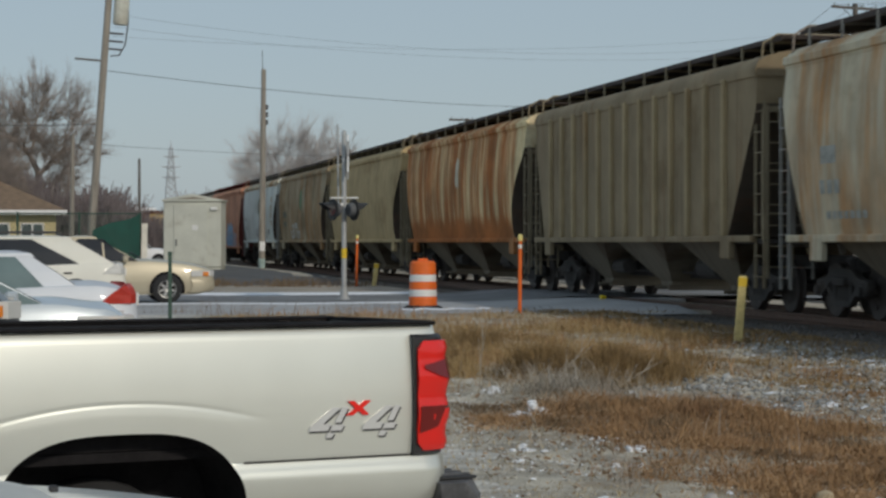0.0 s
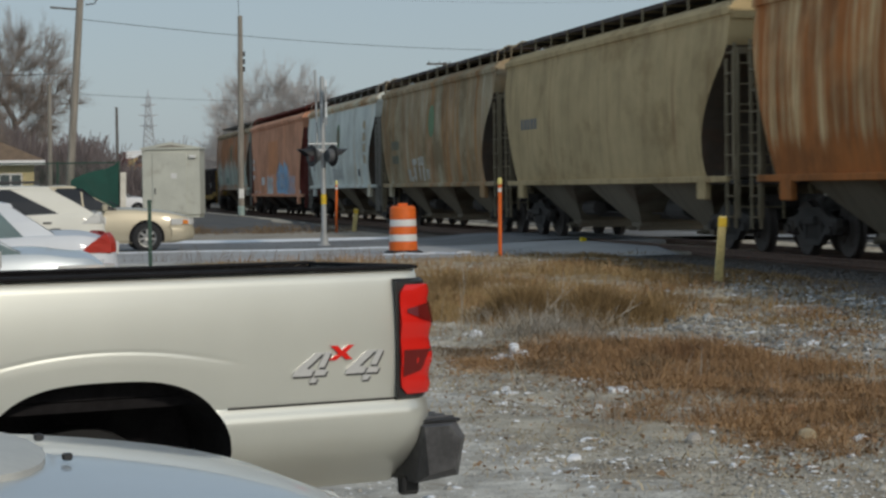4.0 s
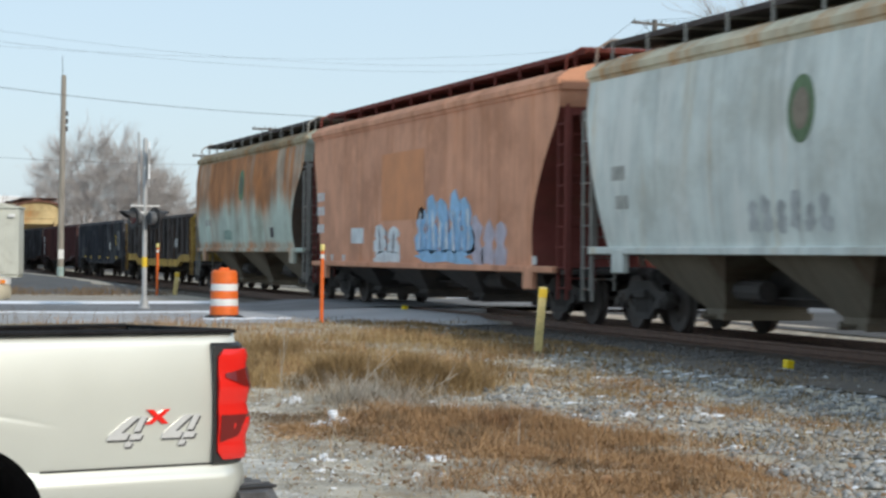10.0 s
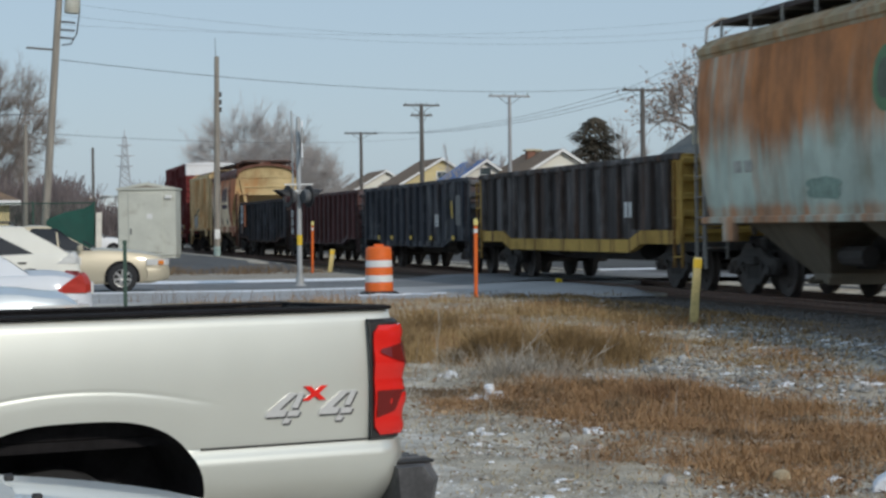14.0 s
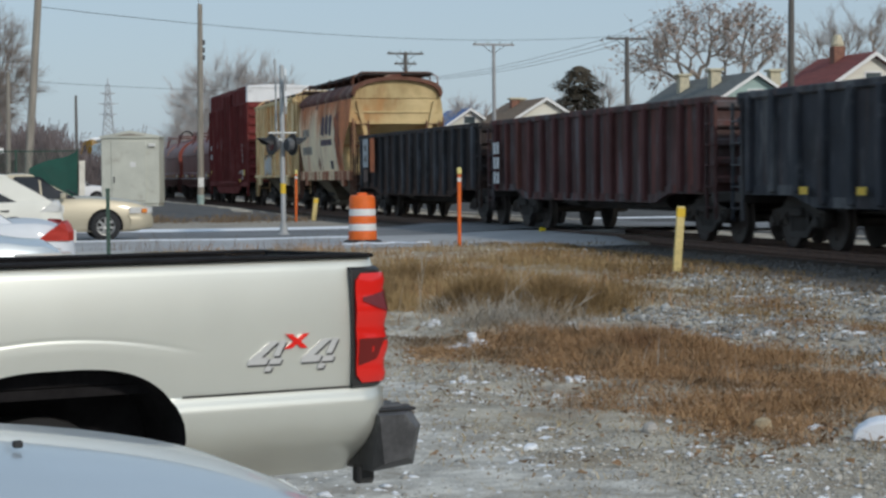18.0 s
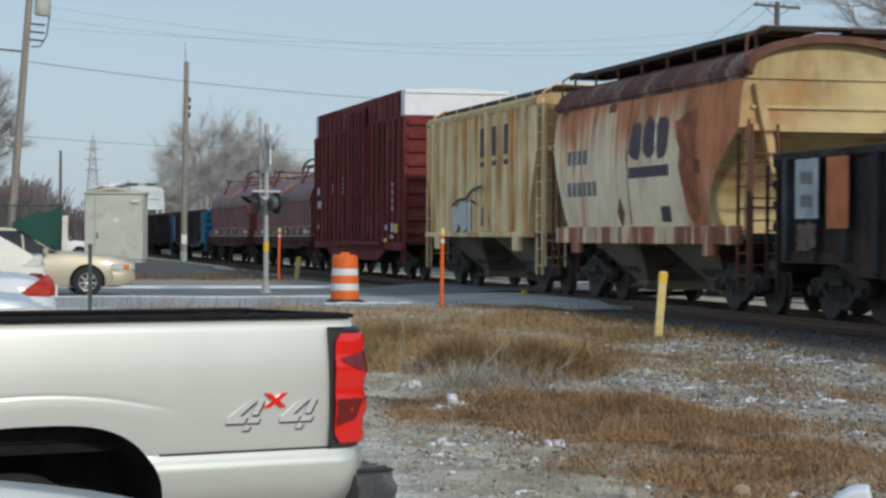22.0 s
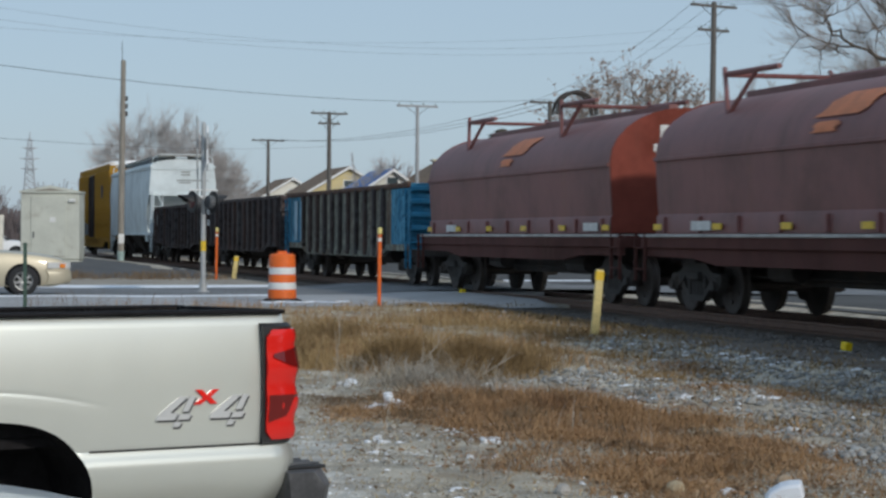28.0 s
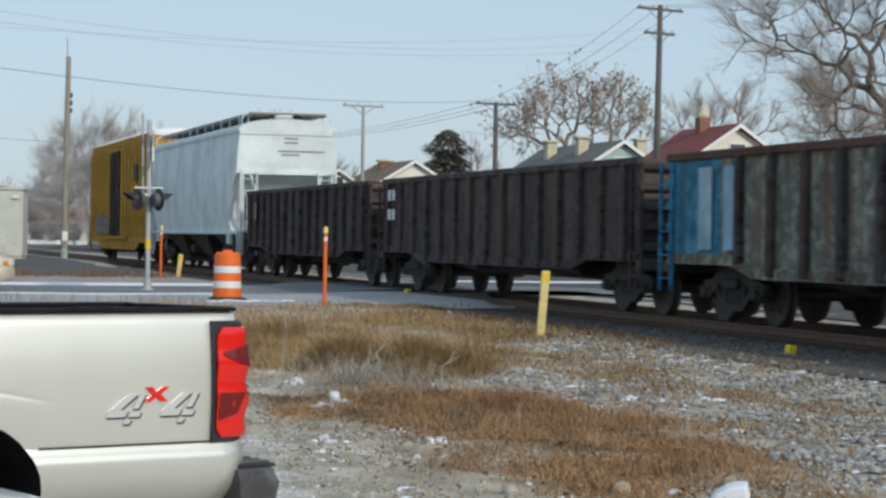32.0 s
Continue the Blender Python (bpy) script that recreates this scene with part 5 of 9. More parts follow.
for line in ([(2.14, 1.98), (2.14, 2.07), (1.4, 2.2), (0.7, 2.22), (0.7, 2.14), (1.4, 2.13)], [(0.7, 2.14), (0.1, 2.34), (-0.9, 2.44), (-0.9, 2.50), (0.1, 2.42), (0.7, 2.24)], [(0.2, 2.1), (-0.3, 2.02), (-0.3, 2.08), (0.2, 2.17)]):
    decal(13, "graffiti_line", [line], M_BLACKPAINT).location.x -= 0.088
decal(13, "faded_stencil", [ragged(-1.2, -0.4, 1.5, 2.0, rnd)], M_FADED)
for y, z0, z1 in ((2.62, 2.62, 3.2), (-4.95, 2.0, 2.9), (4.4, 2.7, 3.0)):
    for i in range(4):
        z = z0 + (z1 - z0) * i / 4
        decal(14, "stencil", [rect(y, y + 0.13, z, z + 0.6 * (z1 - z0) / 4)], M_WHITE)
for z in (4.08, 4.22):
    decal(14, "white_line", [rect(0.05, 0.85, z, z + 0.07)], M_WHITE)
for z0, z1, y0, y1, n in ((2.65, 2.9, 6.9, 7.4, 2), (2.2, 2.45, 6.6, 7.4, 3), (1.38, 1.64, -5.05, -4.6, 1), (1.2, 1.3, -5.05, -4.55, 2), (1.45, 1.6, -4.2, -3.8, 2)):
    bars(14, y0, y1, z0, z1, n, M_WHITE)
for y0, y1, z0, z1 in ((-5.6, -5.15, 1.36, 1.62), (7.0, 7.3, 1.5, 1.65), (-4.2, -3.7, 1.1, 1.2)):
    decal(14, "reflector", [rect(y0, y1, z0, z1)], M_YELLOWTAPE)
for y in (5.25, 6.15):
    part("paler_panel", Geo().cham(-1.523, -1.508, y, y + 0.48, 1.1, 2.32, 0.004), GON17P, CARS[17])
for z in (2.06, 1.62):
    bars(18, 6.5, 7.2, z, z + 0.24, 2, M_WHITE)
bars(19, 5.6, 6.0, 1.7, 2.2, 1, M_FADED)
for k in (21,):
    decal(k, "painted_numeral", [rect(-6.3, -5.4, 3.4, 4.1)], M_BLACKPAINT)
    scribble(k, "graffiti_letter", 2.0, 6.5, 1.25, 2.1, 4, M_FADED, rnd)
# stencils on the leading ends of the coil wagons and of the white hopper
for k in (15, 16):
    hh = (GAPS[k + 1] - GAPS[k]) / 2 - 1.15
    g = Geo()
    for i in range(3):
        g.box(-0.5 + 0.3 * i, -0.28 + 0.3 * i, -hh - 0.034, -hh - 0.029, 3.02, 3.26)
    for i in range(4):
        g.box(-0.62 + 0.2 * i, -0.48 + 0.2 * i, -hh - 0.034, -hh - 0.029, 2.78, 2.92)
    part("end_stencil", g, M_WHITE, CARS[k])
h20 = (GAPS[21] - GAPS[20]) / 2 - 0.65
g = Geo()
for z, a, b in ((4.25, -0.1, 0.35), (4.12, -0.1, 0.35), (3.85, -0.3, 1.2), (3.74, -0.2, 0.4)):
    g.box(a, b, -h20 - 0.007, -h20 - 0.003, z, z + 0.05)
part("end_stencil", g, M_FADED, CARS[20])

# ---- vehicles ----
M_PEWTER = auto_paint("pewter_paint", (0.71, 0.72, 0.655), 0.50, 0.34, 0.6)
M_LINER = mat("bed_liner_black", (0.018, 0.017, 0.018), 0.95, var=0.3, scale=8, spec=0.08, bumpy=0.1)
M_BADGE = mat("badge_silver", (0.60, 0.60, 0.59), 0.4, metal=0.2, var=0.06, bumpy=0.02)
M_SILVER = auto_paint("silver_paint", (0.56, 0.59, 0.63), 0.15, 0.55, 0.12)
M_ICE = auto_paint("ice_blue_paint", (0.50, 0.55, 0.58), 0.30, 0.34, 0.6)
M_GOLD_PAINT = auto_paint("gold_beige_paint", (0.46, 0.41, 0.30), 0.25, 0.45, 0.3)
M_CREAM = auto_paint("cream_paint", (0.70, 0.69, 0.62), 0.0, 0.6, 0.08)
M_TRIMBLACK = mat("black_plastic", (0.022, 0.022, 0.023), 0.55, var=0.25, scale=6, fine=200, bumpy=0.15, dist=0.002)
M_RUBBER = mat("tyre_rubber", (0.02, 0.02, 0.021), 0.85, var=0.3, scale=8, fine=80, bumpy=0.3, dist=0.004)
M_ALLOY = mat("alloy", (0.36, 0.36, 0.35), 0.45, metal=0.8, var=0.1, scale=6, bumpy=0.05)
M_CHROME = mat("chrome", (0.75, 0.75, 0.76), 0.14, metal=1.0, var=0.05, bumpy=0.02)
M_GLASS = glass("tinted_glass")
M_LENS = glass("clear_lens", (0.6, 0.6, 0.58), 0.12)
M_AMBER = glass("amber_lens", (0.7, 0.22, 0.03), 0.15)
M_DULLRED = mat("dull_red_lens", (0.46, 0.035, 0.022), 0.35, var=0.15, scale=9, bumpy=0.0)
M_REDLENS = glass("red_lens", (0.75, 0.018, 0.012), 0.16)
M_REDDEEP = glass("red_lens_deep", (0.15, 0.008, 0.007), 0.2)
M_BUMPER = mat("worn_bumper", (0.06, 0.06, 0.063), 0.5, var=0.35, scale=5, bumpy=0.2, stain=(0.16, 0.16, 0.165), stain_at=0.56)


# green tint made paler by the sky reflection put into its colour
M_GLASSPALE = glass("pale_green_glass", (0.13, 0.18, 0.18), 0.08)
M_GLASSDARK = glass("dark_glass", (0.012, 0.013, 0.015), 0.12)


def wheel(parent, x, y, r, width, rim_mat, side=1, spokes=5, name="wheel"):
    """A tyre with its rim as sub-part; the axle runs along y."""
    w2 = width / 2
    prof = [(r * 0.60, -w2 * 0.2), (r * 0.62, -w2), (r * 0.9, -w2), (r * 0.98, -w2 * 0.8), (r, -w2 * 0.4), (r, w2 * 0.4), (r * 0.98, w2 * 0.8), (r * 0.9, w2), (r * 0.62, w2), (r * 0.60, w2 * 0.2)]
    tyre = part(name, Geo().turn(prof, "y", 28), M_RUBBER, parent, smooth=True, at=pose(x, y, r))
    g = Geo().turn([(0.02, side * (w2 - 0.03)), (r * 0.2, side * (w2 - 0.02)), (r * 0.22, side * (w2 - 0.05)), (r * 0.5, side * (w2 - 0.06)), (r * 0.58, side * (w2 - 0.01)), (r * 0.63, side * (w2 - 0.005)), (r * 0.63, -side * w2 * 0.6)], "y", 24)
    for k in range(spokes):
        a = 2 * math.pi * k / spokes
        m = Matrix.Rotation(a, 4, "Y")
        g.cham(-r * 0.09, r * 0.09, min(side * (w2 - 0.045), side * (w2 - 0.012)), max(side * (w2 - 0.045), side * (w2 - 0.012)), r * 0.15, r * 0.58, 0.008, m)
    part("rim", g, rim_mat, tyre)
    return tyre


def pickup():
    """The pickup; x runs forward from the tail, y = 0 is its left flank, the body lies at y < 0."""
    car = thing("pickup_truck", "pewter four-wheel-drive pickup truck parked beside gravel", "pickup truck", pose(1.67, 8.40, 0.0, 0, 0, -163.1))
    W = 1.76
    FAR_DROP = 0.035               # far side's top shaped lower, which narrows the dark band over the bed
    FAR_END = -0.30           # the far side is drawn out a little farther back to suit the view
    top, low, crease = 1.325, 0.405, 0.787

    def flank(x, z):
        """How far the sheet stands out at that place."""
        o = -0.030 * ((z - 0.98) / 0.32) ** 2
        o += -0.018 * float(smooth01(1.27, top, z)) ** 2
        if z < crease:
            o += 0.004 + 0.030 * float(smooth01(crease, crease - 0.07, z))
            o -= 0.25 * float(smooth01(0.74, low - 0.05, z)) ** 2
        # raised arch line above the wheel
        e = abs(x - 1.36)
        line = 1.035 - 0.05 * (e / 0.46) ** 2
        fade = float(smooth01(0.64, 0.44, e)) if x < 1.36 else 1.0
        o += 0.0024 * float(smooth01(line + 0.004, line - 0.05, z)) * fade * float(smooth01(0.72, 0.85, z))
        o -= 0.0022 * math.exp(-((z - line) / 0.007) ** 2) * fade
        o -= 0.10 * float(smooth01(0.05, -0.08, x)) ** 2
        return o

    AX, AZ, AA, AB = 1.36, 0.40, 0.53, 0.52

    def inside(x, z):
        return (abs(x - AX) / AA) ** 3 + (max(z - AZ, 0) / AB) ** 3 < 1 and z < AZ + AB

    xs = np.unique(np.concatenate([np.linspace(0, 2.45, 90)]))
    zs = np.unique(np.concatenate([np.linspace(low, top, 46), np.linspace(0.955, 1.055, 30), [crease, crease - 0.004, crease - 0.012, crease - 0.03, crease + 0.012]]))

    def box_side(sign):
        v, idx, f = [], {}, []
        for i, x in enumerate(xs):
            for j, z in enumerate(zs):
                px, pz = x, z
                if inside(x, z):
                    d = ((abs(x - AX) / AA) ** 3 + (max(z - AZ, 0) / AB) ** 3) ** (1 / 3)
                    if d > 0.86:
                        px, pz = AX + (x - AX) / d, AZ + (z - AZ) / d if z > AZ else z
                if z < crease - 0.008:
                    px -= 0.075 * float(smooth01(0.22, 0.0, x))
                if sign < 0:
                    pz -= FAR_DROP * float(smooth01(0.9, top, pz))
                idx[i, j] = len(v)
                y = flank(px, pz)
                v.append((px, y if sign > 0 else -W - y, pz))
        for i in range(len(xs) - 1):
            for j in range(len(zs) - 1):
                cx, cz = (xs[i] + xs[i + 1]) / 2, (zs[j] + zs[j + 1]) / 2
                d = (abs(cx - AX) / AA) ** 3 + (max(cz - AZ, 0) / AB) ** 3
                if d < 0.90 ** 3 * 1.0 and cz < AZ + AB:
                    continue
                q = (idx[i, j], idx[i + 1, j], idx[i + 1, j + 1], idx[i, j + 1])
                f.append(q if sign < 0 else q[::-1])
        g = Geo()
        g.v, g.f = v, f
        return g

    for sign in (1, -1):
        part("box_side", box_side(sign), M_PEWTER, car, smooth=True)
        y = 0 if sign > 0 else -W
        # thin black strip laid on the sheet to darken the crease
        part("crease_line", Geo().box(0.12, 0.86, y + sign * -0.012, y + sign * 0.0, crease - 0.003, crease + 0.003), M_TRIMBLACK, car)
        # lip of the arch and the dark well behind it
        rim = []
        for k in range(25):
            a = math.pi * k / 24
            c, s = math.cos(a), math.sin(a)
            r = 1 / (abs(c) ** 3 + abs(s) ** 3) ** (1 / 3)
            rim.append((AX + AA * c * r, AZ + AB * s * r))
        g = Geo()
        g.loft([[(x, y + sign * (flank(x, z) + 0.004), z) for x, z in rim], [(x, y + sign * (flank(x, z) - 0.05), z) for x, z in rim], [(AX + (x - AX) * 0.98, y - sign * 0.42, AZ + (z - AZ) * 0.98) for x, z in rim]], closed=False, caps=False)
        part("wheel_well", g, M_LINER, car)
        part("rail_cap", Geo().cham(0.0 if sign > 0 else FAR_END, 2.45, min(y - sign * 0.15, y - sign * 0.015), max(y - sign * 0.15, y - sign * 0.015), top - 0.012 - (FAR_DROP if sign < 0 else 0), top + 0.004 - (FAR_DROP if sign < 0 else 0), 0.006), M_LINER, car)
        # tail lamp, wrapped round the corner: bezel, one moulded lens, dark facets in it
        lamp_line = ((-0.055, -0.13), (-0.055, -0.06), (-0.040, -0.02), (-0.010, 0.010), (0.040, 0.028), (0.112, 0.031))
        lamp = part("tail_lamp", Geo().loft([[(x + (0.010 if x > 0.1 else 0.010), y + sign * (o - 0.010 - k), z) for x, o in lamp_line] + [(0.10, y - sign * 0.10, z)] for z, k in ((0.782, 0.02), (0.79, 0.0), (1.262, 0.0), (1.275, 0.03))]), M_TRIMBLACK, car, "black bezel of the tail lamp")
        rings = []
        for t in np.linspace(0, 1, 15):
            z = 0.803 + 0.447 * t
            b = 0.010 * math.sin(math.pi * t) ** 0.5 + 0.006 * math.cos(t * 6 * math.pi)
            cut = 0.030 * (max(0, 1 - t / 0.07) ** 2 + max(0, (t - 0.93) / 0.07) ** 2)
            rings.append([(x - (cut if x > 0.1 else 0) + (-b if x < 0 else 0), y + sign * (o + 0.002 + b - cut * 0.5), z) for x, o in lamp_line] + [(0.09, y - sign * 0.09, z)])
        part("lens", Geo().loft(rings), M_REDLENS, lamp, smooth=True)

        def facet(pts, m):
            def on(x, z):
                o = float(np.interp(x, [p[0] for p in lamp_line], [p[1] for p in lamp_line]))
                t = (z - 0.803) / 0.447
                b = 0.010 * math.sin(math.pi * t) ** 0.5 + 0.006 * math.cos(t * 6 * math.pi)
                return (x - (b + 0.002 if x < 0 else 0), y + sign * (o + 0.0105 + b), z)
            n = 5
            v = [on(*p) for k in range(n + 1) for p in ((pts[0][0] + (pts[1][0] - pts[0][0]) * k / n, pts[0][1] + (pts[1][1] - pts[0][1]) * k / n), (pts[3][0] + (pts[2][0] - pts[3][0]) * k / n, pts[3][1] + (pts[2][1] - pts[3][1]) * k / n))]
            part("lens_facet", Geo().add(v, [(2 * k, 2 * k + 1, 2 * k + 3, 2 * k + 2) for k in range(n)]), m, lamp, "darker facet in the red lens")

        facet([(0.085, 1.152), (-0.042, 1.178), (-0.042, 1.085), (0.085, 1.138)], M_REDDEEP)
        facet([(0.105, 0.985), (-0.038, 0.985), (0.020, 0.900), (0.105, 0.875)], M_REDDEEP)
    # bed, tailgate, bumper
    part("bed_floor", Geo().box(0.05, 2.4, -W + 0.14, -0.14, 0.80, 0.84), M_LINER, car)
    for y in (-0.16, -W + 0.13):
        part("bed_liner", Geo().box(0.0 if y > -1 else FAR_END, 2.4, y, y + 0.03, 0.845, top - 0.013 - (FAR_DROP if y < -1 else 0)), M_LINER, car)
    part("bed_front", Geo().box(2.36, 2.42, -W + 0.165, -0.165, 0.845, top - 0.04), M_LINER, car)
    part("tailgate_cap", Geo().loft([[(x - 0.04, y, z), (x + 0.05, y, z), (x + 0.05, y, z + 0.014), (x - 0.04, y, z + 0.014)] for x, y, z in ((0.0, -0.14, top - 0.012), (FAR_END, -W + 0.15, top - 0.012 - FAR_DROP))]), M_LINER, car)
    part("inner_fender", Geo().box(0.62, 2.1, -0.50, -0.46, 0.25, 1.1).box(0.62, 2.1, -W + 0.46, -W + 0.50, 0.25, 1.1).box(0.5, 2.3, -W + 0.5, -0.5, 0.3, 0.34), M_LINER, car)
    part("tailgate", Geo().loft([[(x - 0.035, y, z), (x + 0.04, y, z), (x + 0.04, y, z1), (x - 0.035, y, z1)] for x, y, z, z1 in ((0.0, -0.14, 0.62, top - 0.013), (FAR_END, -W + 0.15, 0.62, top - 0.013 - FAR_DROP))]), M_PEWTER, car)
    part("tailgate_handle", Geo().cham(-0.185, -0.16, -W / 2 - 0.12, -W / 2 + 0.12, 1.08, 1.18, 0.008), M_TRIMBLACK, car)
    part("rear_panel", Geo().cham(-0.01, 0.05, -W + 0.12, -0.14, 0.56, 0.78, 0.02), M_PEWTER, car)
    rings = [[(x, y, z) for x, z in prof] for y, prof in ((0.02, ((-0.02, 0.46), (-0.14, 0.48), (-0.17, 0.60), (-0.12, 0.66), (-0.0, 0.66))), (-0.06, ((0.0, 0.42), (-0.20, 0.44), (-0.235, 0.60), (-0.19, 0.67), (0.0, 0.67))), (-W + 0.06, ((0.0, 0.42), (-0.20, 0.44), (-0.235, 0.60), (-0.19, 0.67), (0.0, 0.67))), (-W - 0.02, ((-0.02, 0.46), (-0.14, 0.48), (-0.17, 0.60), (-0.12, 0.66), (-0.0, 0.66))))]
    bp = part("rear_bumper", Geo().loft(rings), M_BUMPER, car)
    part("step_pad", Geo().cham(-0.20, -0.02, -0.55, -0.03, 0.668, 0.682, 0.004), M_TRIMBLACK, bp)
    for k in range(6):
        part("tread_bar", Geo().cham(-0.19, -0.04, -0.50 + 0.08 * k, -0.47 + 0.08 * k, 0.681, 0.690, 0.002), M_BUMPER, bp)
    part("hitch", Geo().cham(-0.28, 0.0, -W / 2 - 0.04, -W / 2 + 0.04, 0.40, 0.48, 0.01), M_TRIMBLACK, car)
    part("bumper_bracket", Geo().cham(-0.06, 0.02, -0.20, -0.14, 0.36, 0.44, 0.01), M_TRIMBLACK, car)
    part("frame_rail", Geo().box(0.0, 5.2, -0.65, -0.55, 0.48, 0.62).box(0.0, 5.2, -W + 0.55, -W + 0.65, 0.48, 0.62), M_TRIMBLACK, car)
    for x in (1.36, 4.85):
        for y, s in ((-0.42, 1), (-W + 0.42, -1)):
            wheel(car, x, y, 0.36, 0.26, M_ALLOY, s)
    # cab and nose
    g = Geo()
    rings = []
    for x, zt, w in ((2.5, 1.22, 0.99), (3.1, 1.20, 0.99), (4.1, 1.18, 0.99), (5.1, 1.12, 0.97), (5.55, 1.02, 0.90), (5.68, 0.9, 0.82)):
        rings.append([(x, -W / 2 + y, z) for y, z in ((-w + 0.05, 0.45), (w - 0.05, 0.45), (w, 0.75), (w - 0.02, zt - 0.08), (w - 0.10, zt), (-w + 0.10, zt), (-w + 0.02, zt - 0.08), (-w, 0.75))])
    part("cab_body", g.loft(rings), M_PEWTER, car, smooth=True)
    part("cab_glass", Geo().loft([[(x, -W / 2 + y, z) for x, y in ((a, -w), (b, -w), (b, w), (a, w))] for z, a, b, w in ((1.20, 2.52, 4.15, 0.90), (1.72, 2.66, 3.55, 0.74))]), M_GLASS, car)
    part("cab_roof", Geo().loft([[(x, -W / 2 + y, z) for x, y in ((a, -w), (b, -w), (b, w), (a, w))] for z, a, b, w in ((1.70, 2.60, 3.60, 0.77), (1.76, 2.68, 3.50, 0.72), (1.80, 2.9, 3.3, 0.5))]), M_PEWTER, car, smooth=True)
    for y in (-0.1, -W + 0.1):
        for x0, x1 in ((2.55, 2.7), (3.3, 3.36), (4.12, 3.56)):
            part("pillar", Geo().cyl((x0, y - (0.01 if y > -1 else -0.01), 1.2), (x1, y + (-0.16 if y > -1 else 0.16), 1.73), 0.045, n=6), M_PEWTER, car)
    part("grille", Geo().cham(5.62, 5.72, -W + 0.35, -0.35, 0.72, 0.98, 0.02), M_TRIMBLACK, car)
    part("front_bumper", Geo().cham(5.55, 5.78, -W + 0.02, -0.02, 0.45, 0.66, 0.05), M_CHROME, car)
    for y in (-0.25, -W + 0.25):
        part("headlamp", Geo().cham(5.55, 5.70, y - 0.17, y + 0.17, 0.78, 0.96, 0.03), M_LENS, car)
    for y in (0.12, -W - 0.12):
        part("door_mirror", Geo().cham(3.85, 3.97, y - 0.12, y + 0.12, 1.18, 1.40, 0.03), M_TRIMBLACK, car)
    # raised badge on the flank: two slanted numerals of broken strokes, a red cross between them
    four = [[(0.42, 1.0), (0.70, 1.0), (0.36, 0.40), (0.64, 0.40), (0.64, 0.14), (0.0, 0.14), (0.0, 0.34)],
            [(0.74, 0.44), (0.95, 0.44), (0.95, 1.0), (0.74, 1.0)],
            [(0.71, 0.14), (1.10, 0.14), (1.10, 0.35), (0.71, 0.35)],
            [(0.68, -0.13), (0.90, -0.13), (0.90, 0.06), (0.68, 0.06)]]
    cross = [[(0.0, 0.0), (0.3, 0.0), (0.52, 0.3), (0.72, 0.0), (1.0, 0.0), (0.68, 0.48), (1.0, 1.0), (0.72, 1.0), (0.5, 0.66), (0.28, 1.0), (0.0, 1.0), (0.36, 0.48)]]

    def badge(strokes, x, z, w, high, lean, out, thick, m, label):
        g = Geo()
        for ring in strokes:
            pts = [(x - (u * w + lean * v * high), z + v * high) for u, v in ring]
            g.loft([[(px, out + d + flank(px, pz), pz) for px, pz in pts] for d in (0.0, thick)])
        part("badge_letter", g, m, car, label)

    for x in (0.597, 0.362):
        # dark copy shifted down and right, painting the numeral's shadow
        badge(four, x - 0.007, 0.876, 0.132, 0.106, 0.55, 0.001, 0.004, M_BUMPER, "dark edge of the numeral")
        badge(four, x, 0.884, 0.132, 0.106, 0.55, 0.003, 0.006, M_BADGE, "raised silver numeral")
    badge(cross, 0.425, 0.957, 0.105, 0.058, 0.15, 0.004, 0.007, M_REDLENS, "raised red cross letter")
    return car


pickup()


def cut_corners(pts, times):
    """Rounds a row of points by cutting its corners; the ends stay."""
    pts = np.array(pts, dtype=float)
    for _ in range(times):
        a, b = pts[:-1] * 0.75 + pts[1:] * 0.25, pts[:-1] * 0.25 + pts[1:] * 0.75
        pts = np.concatenate([pts[:1], np.stack([a, b], 1).reshape(-1, pts.shape[1])[1:-1], pts[-1:]])
    return pts


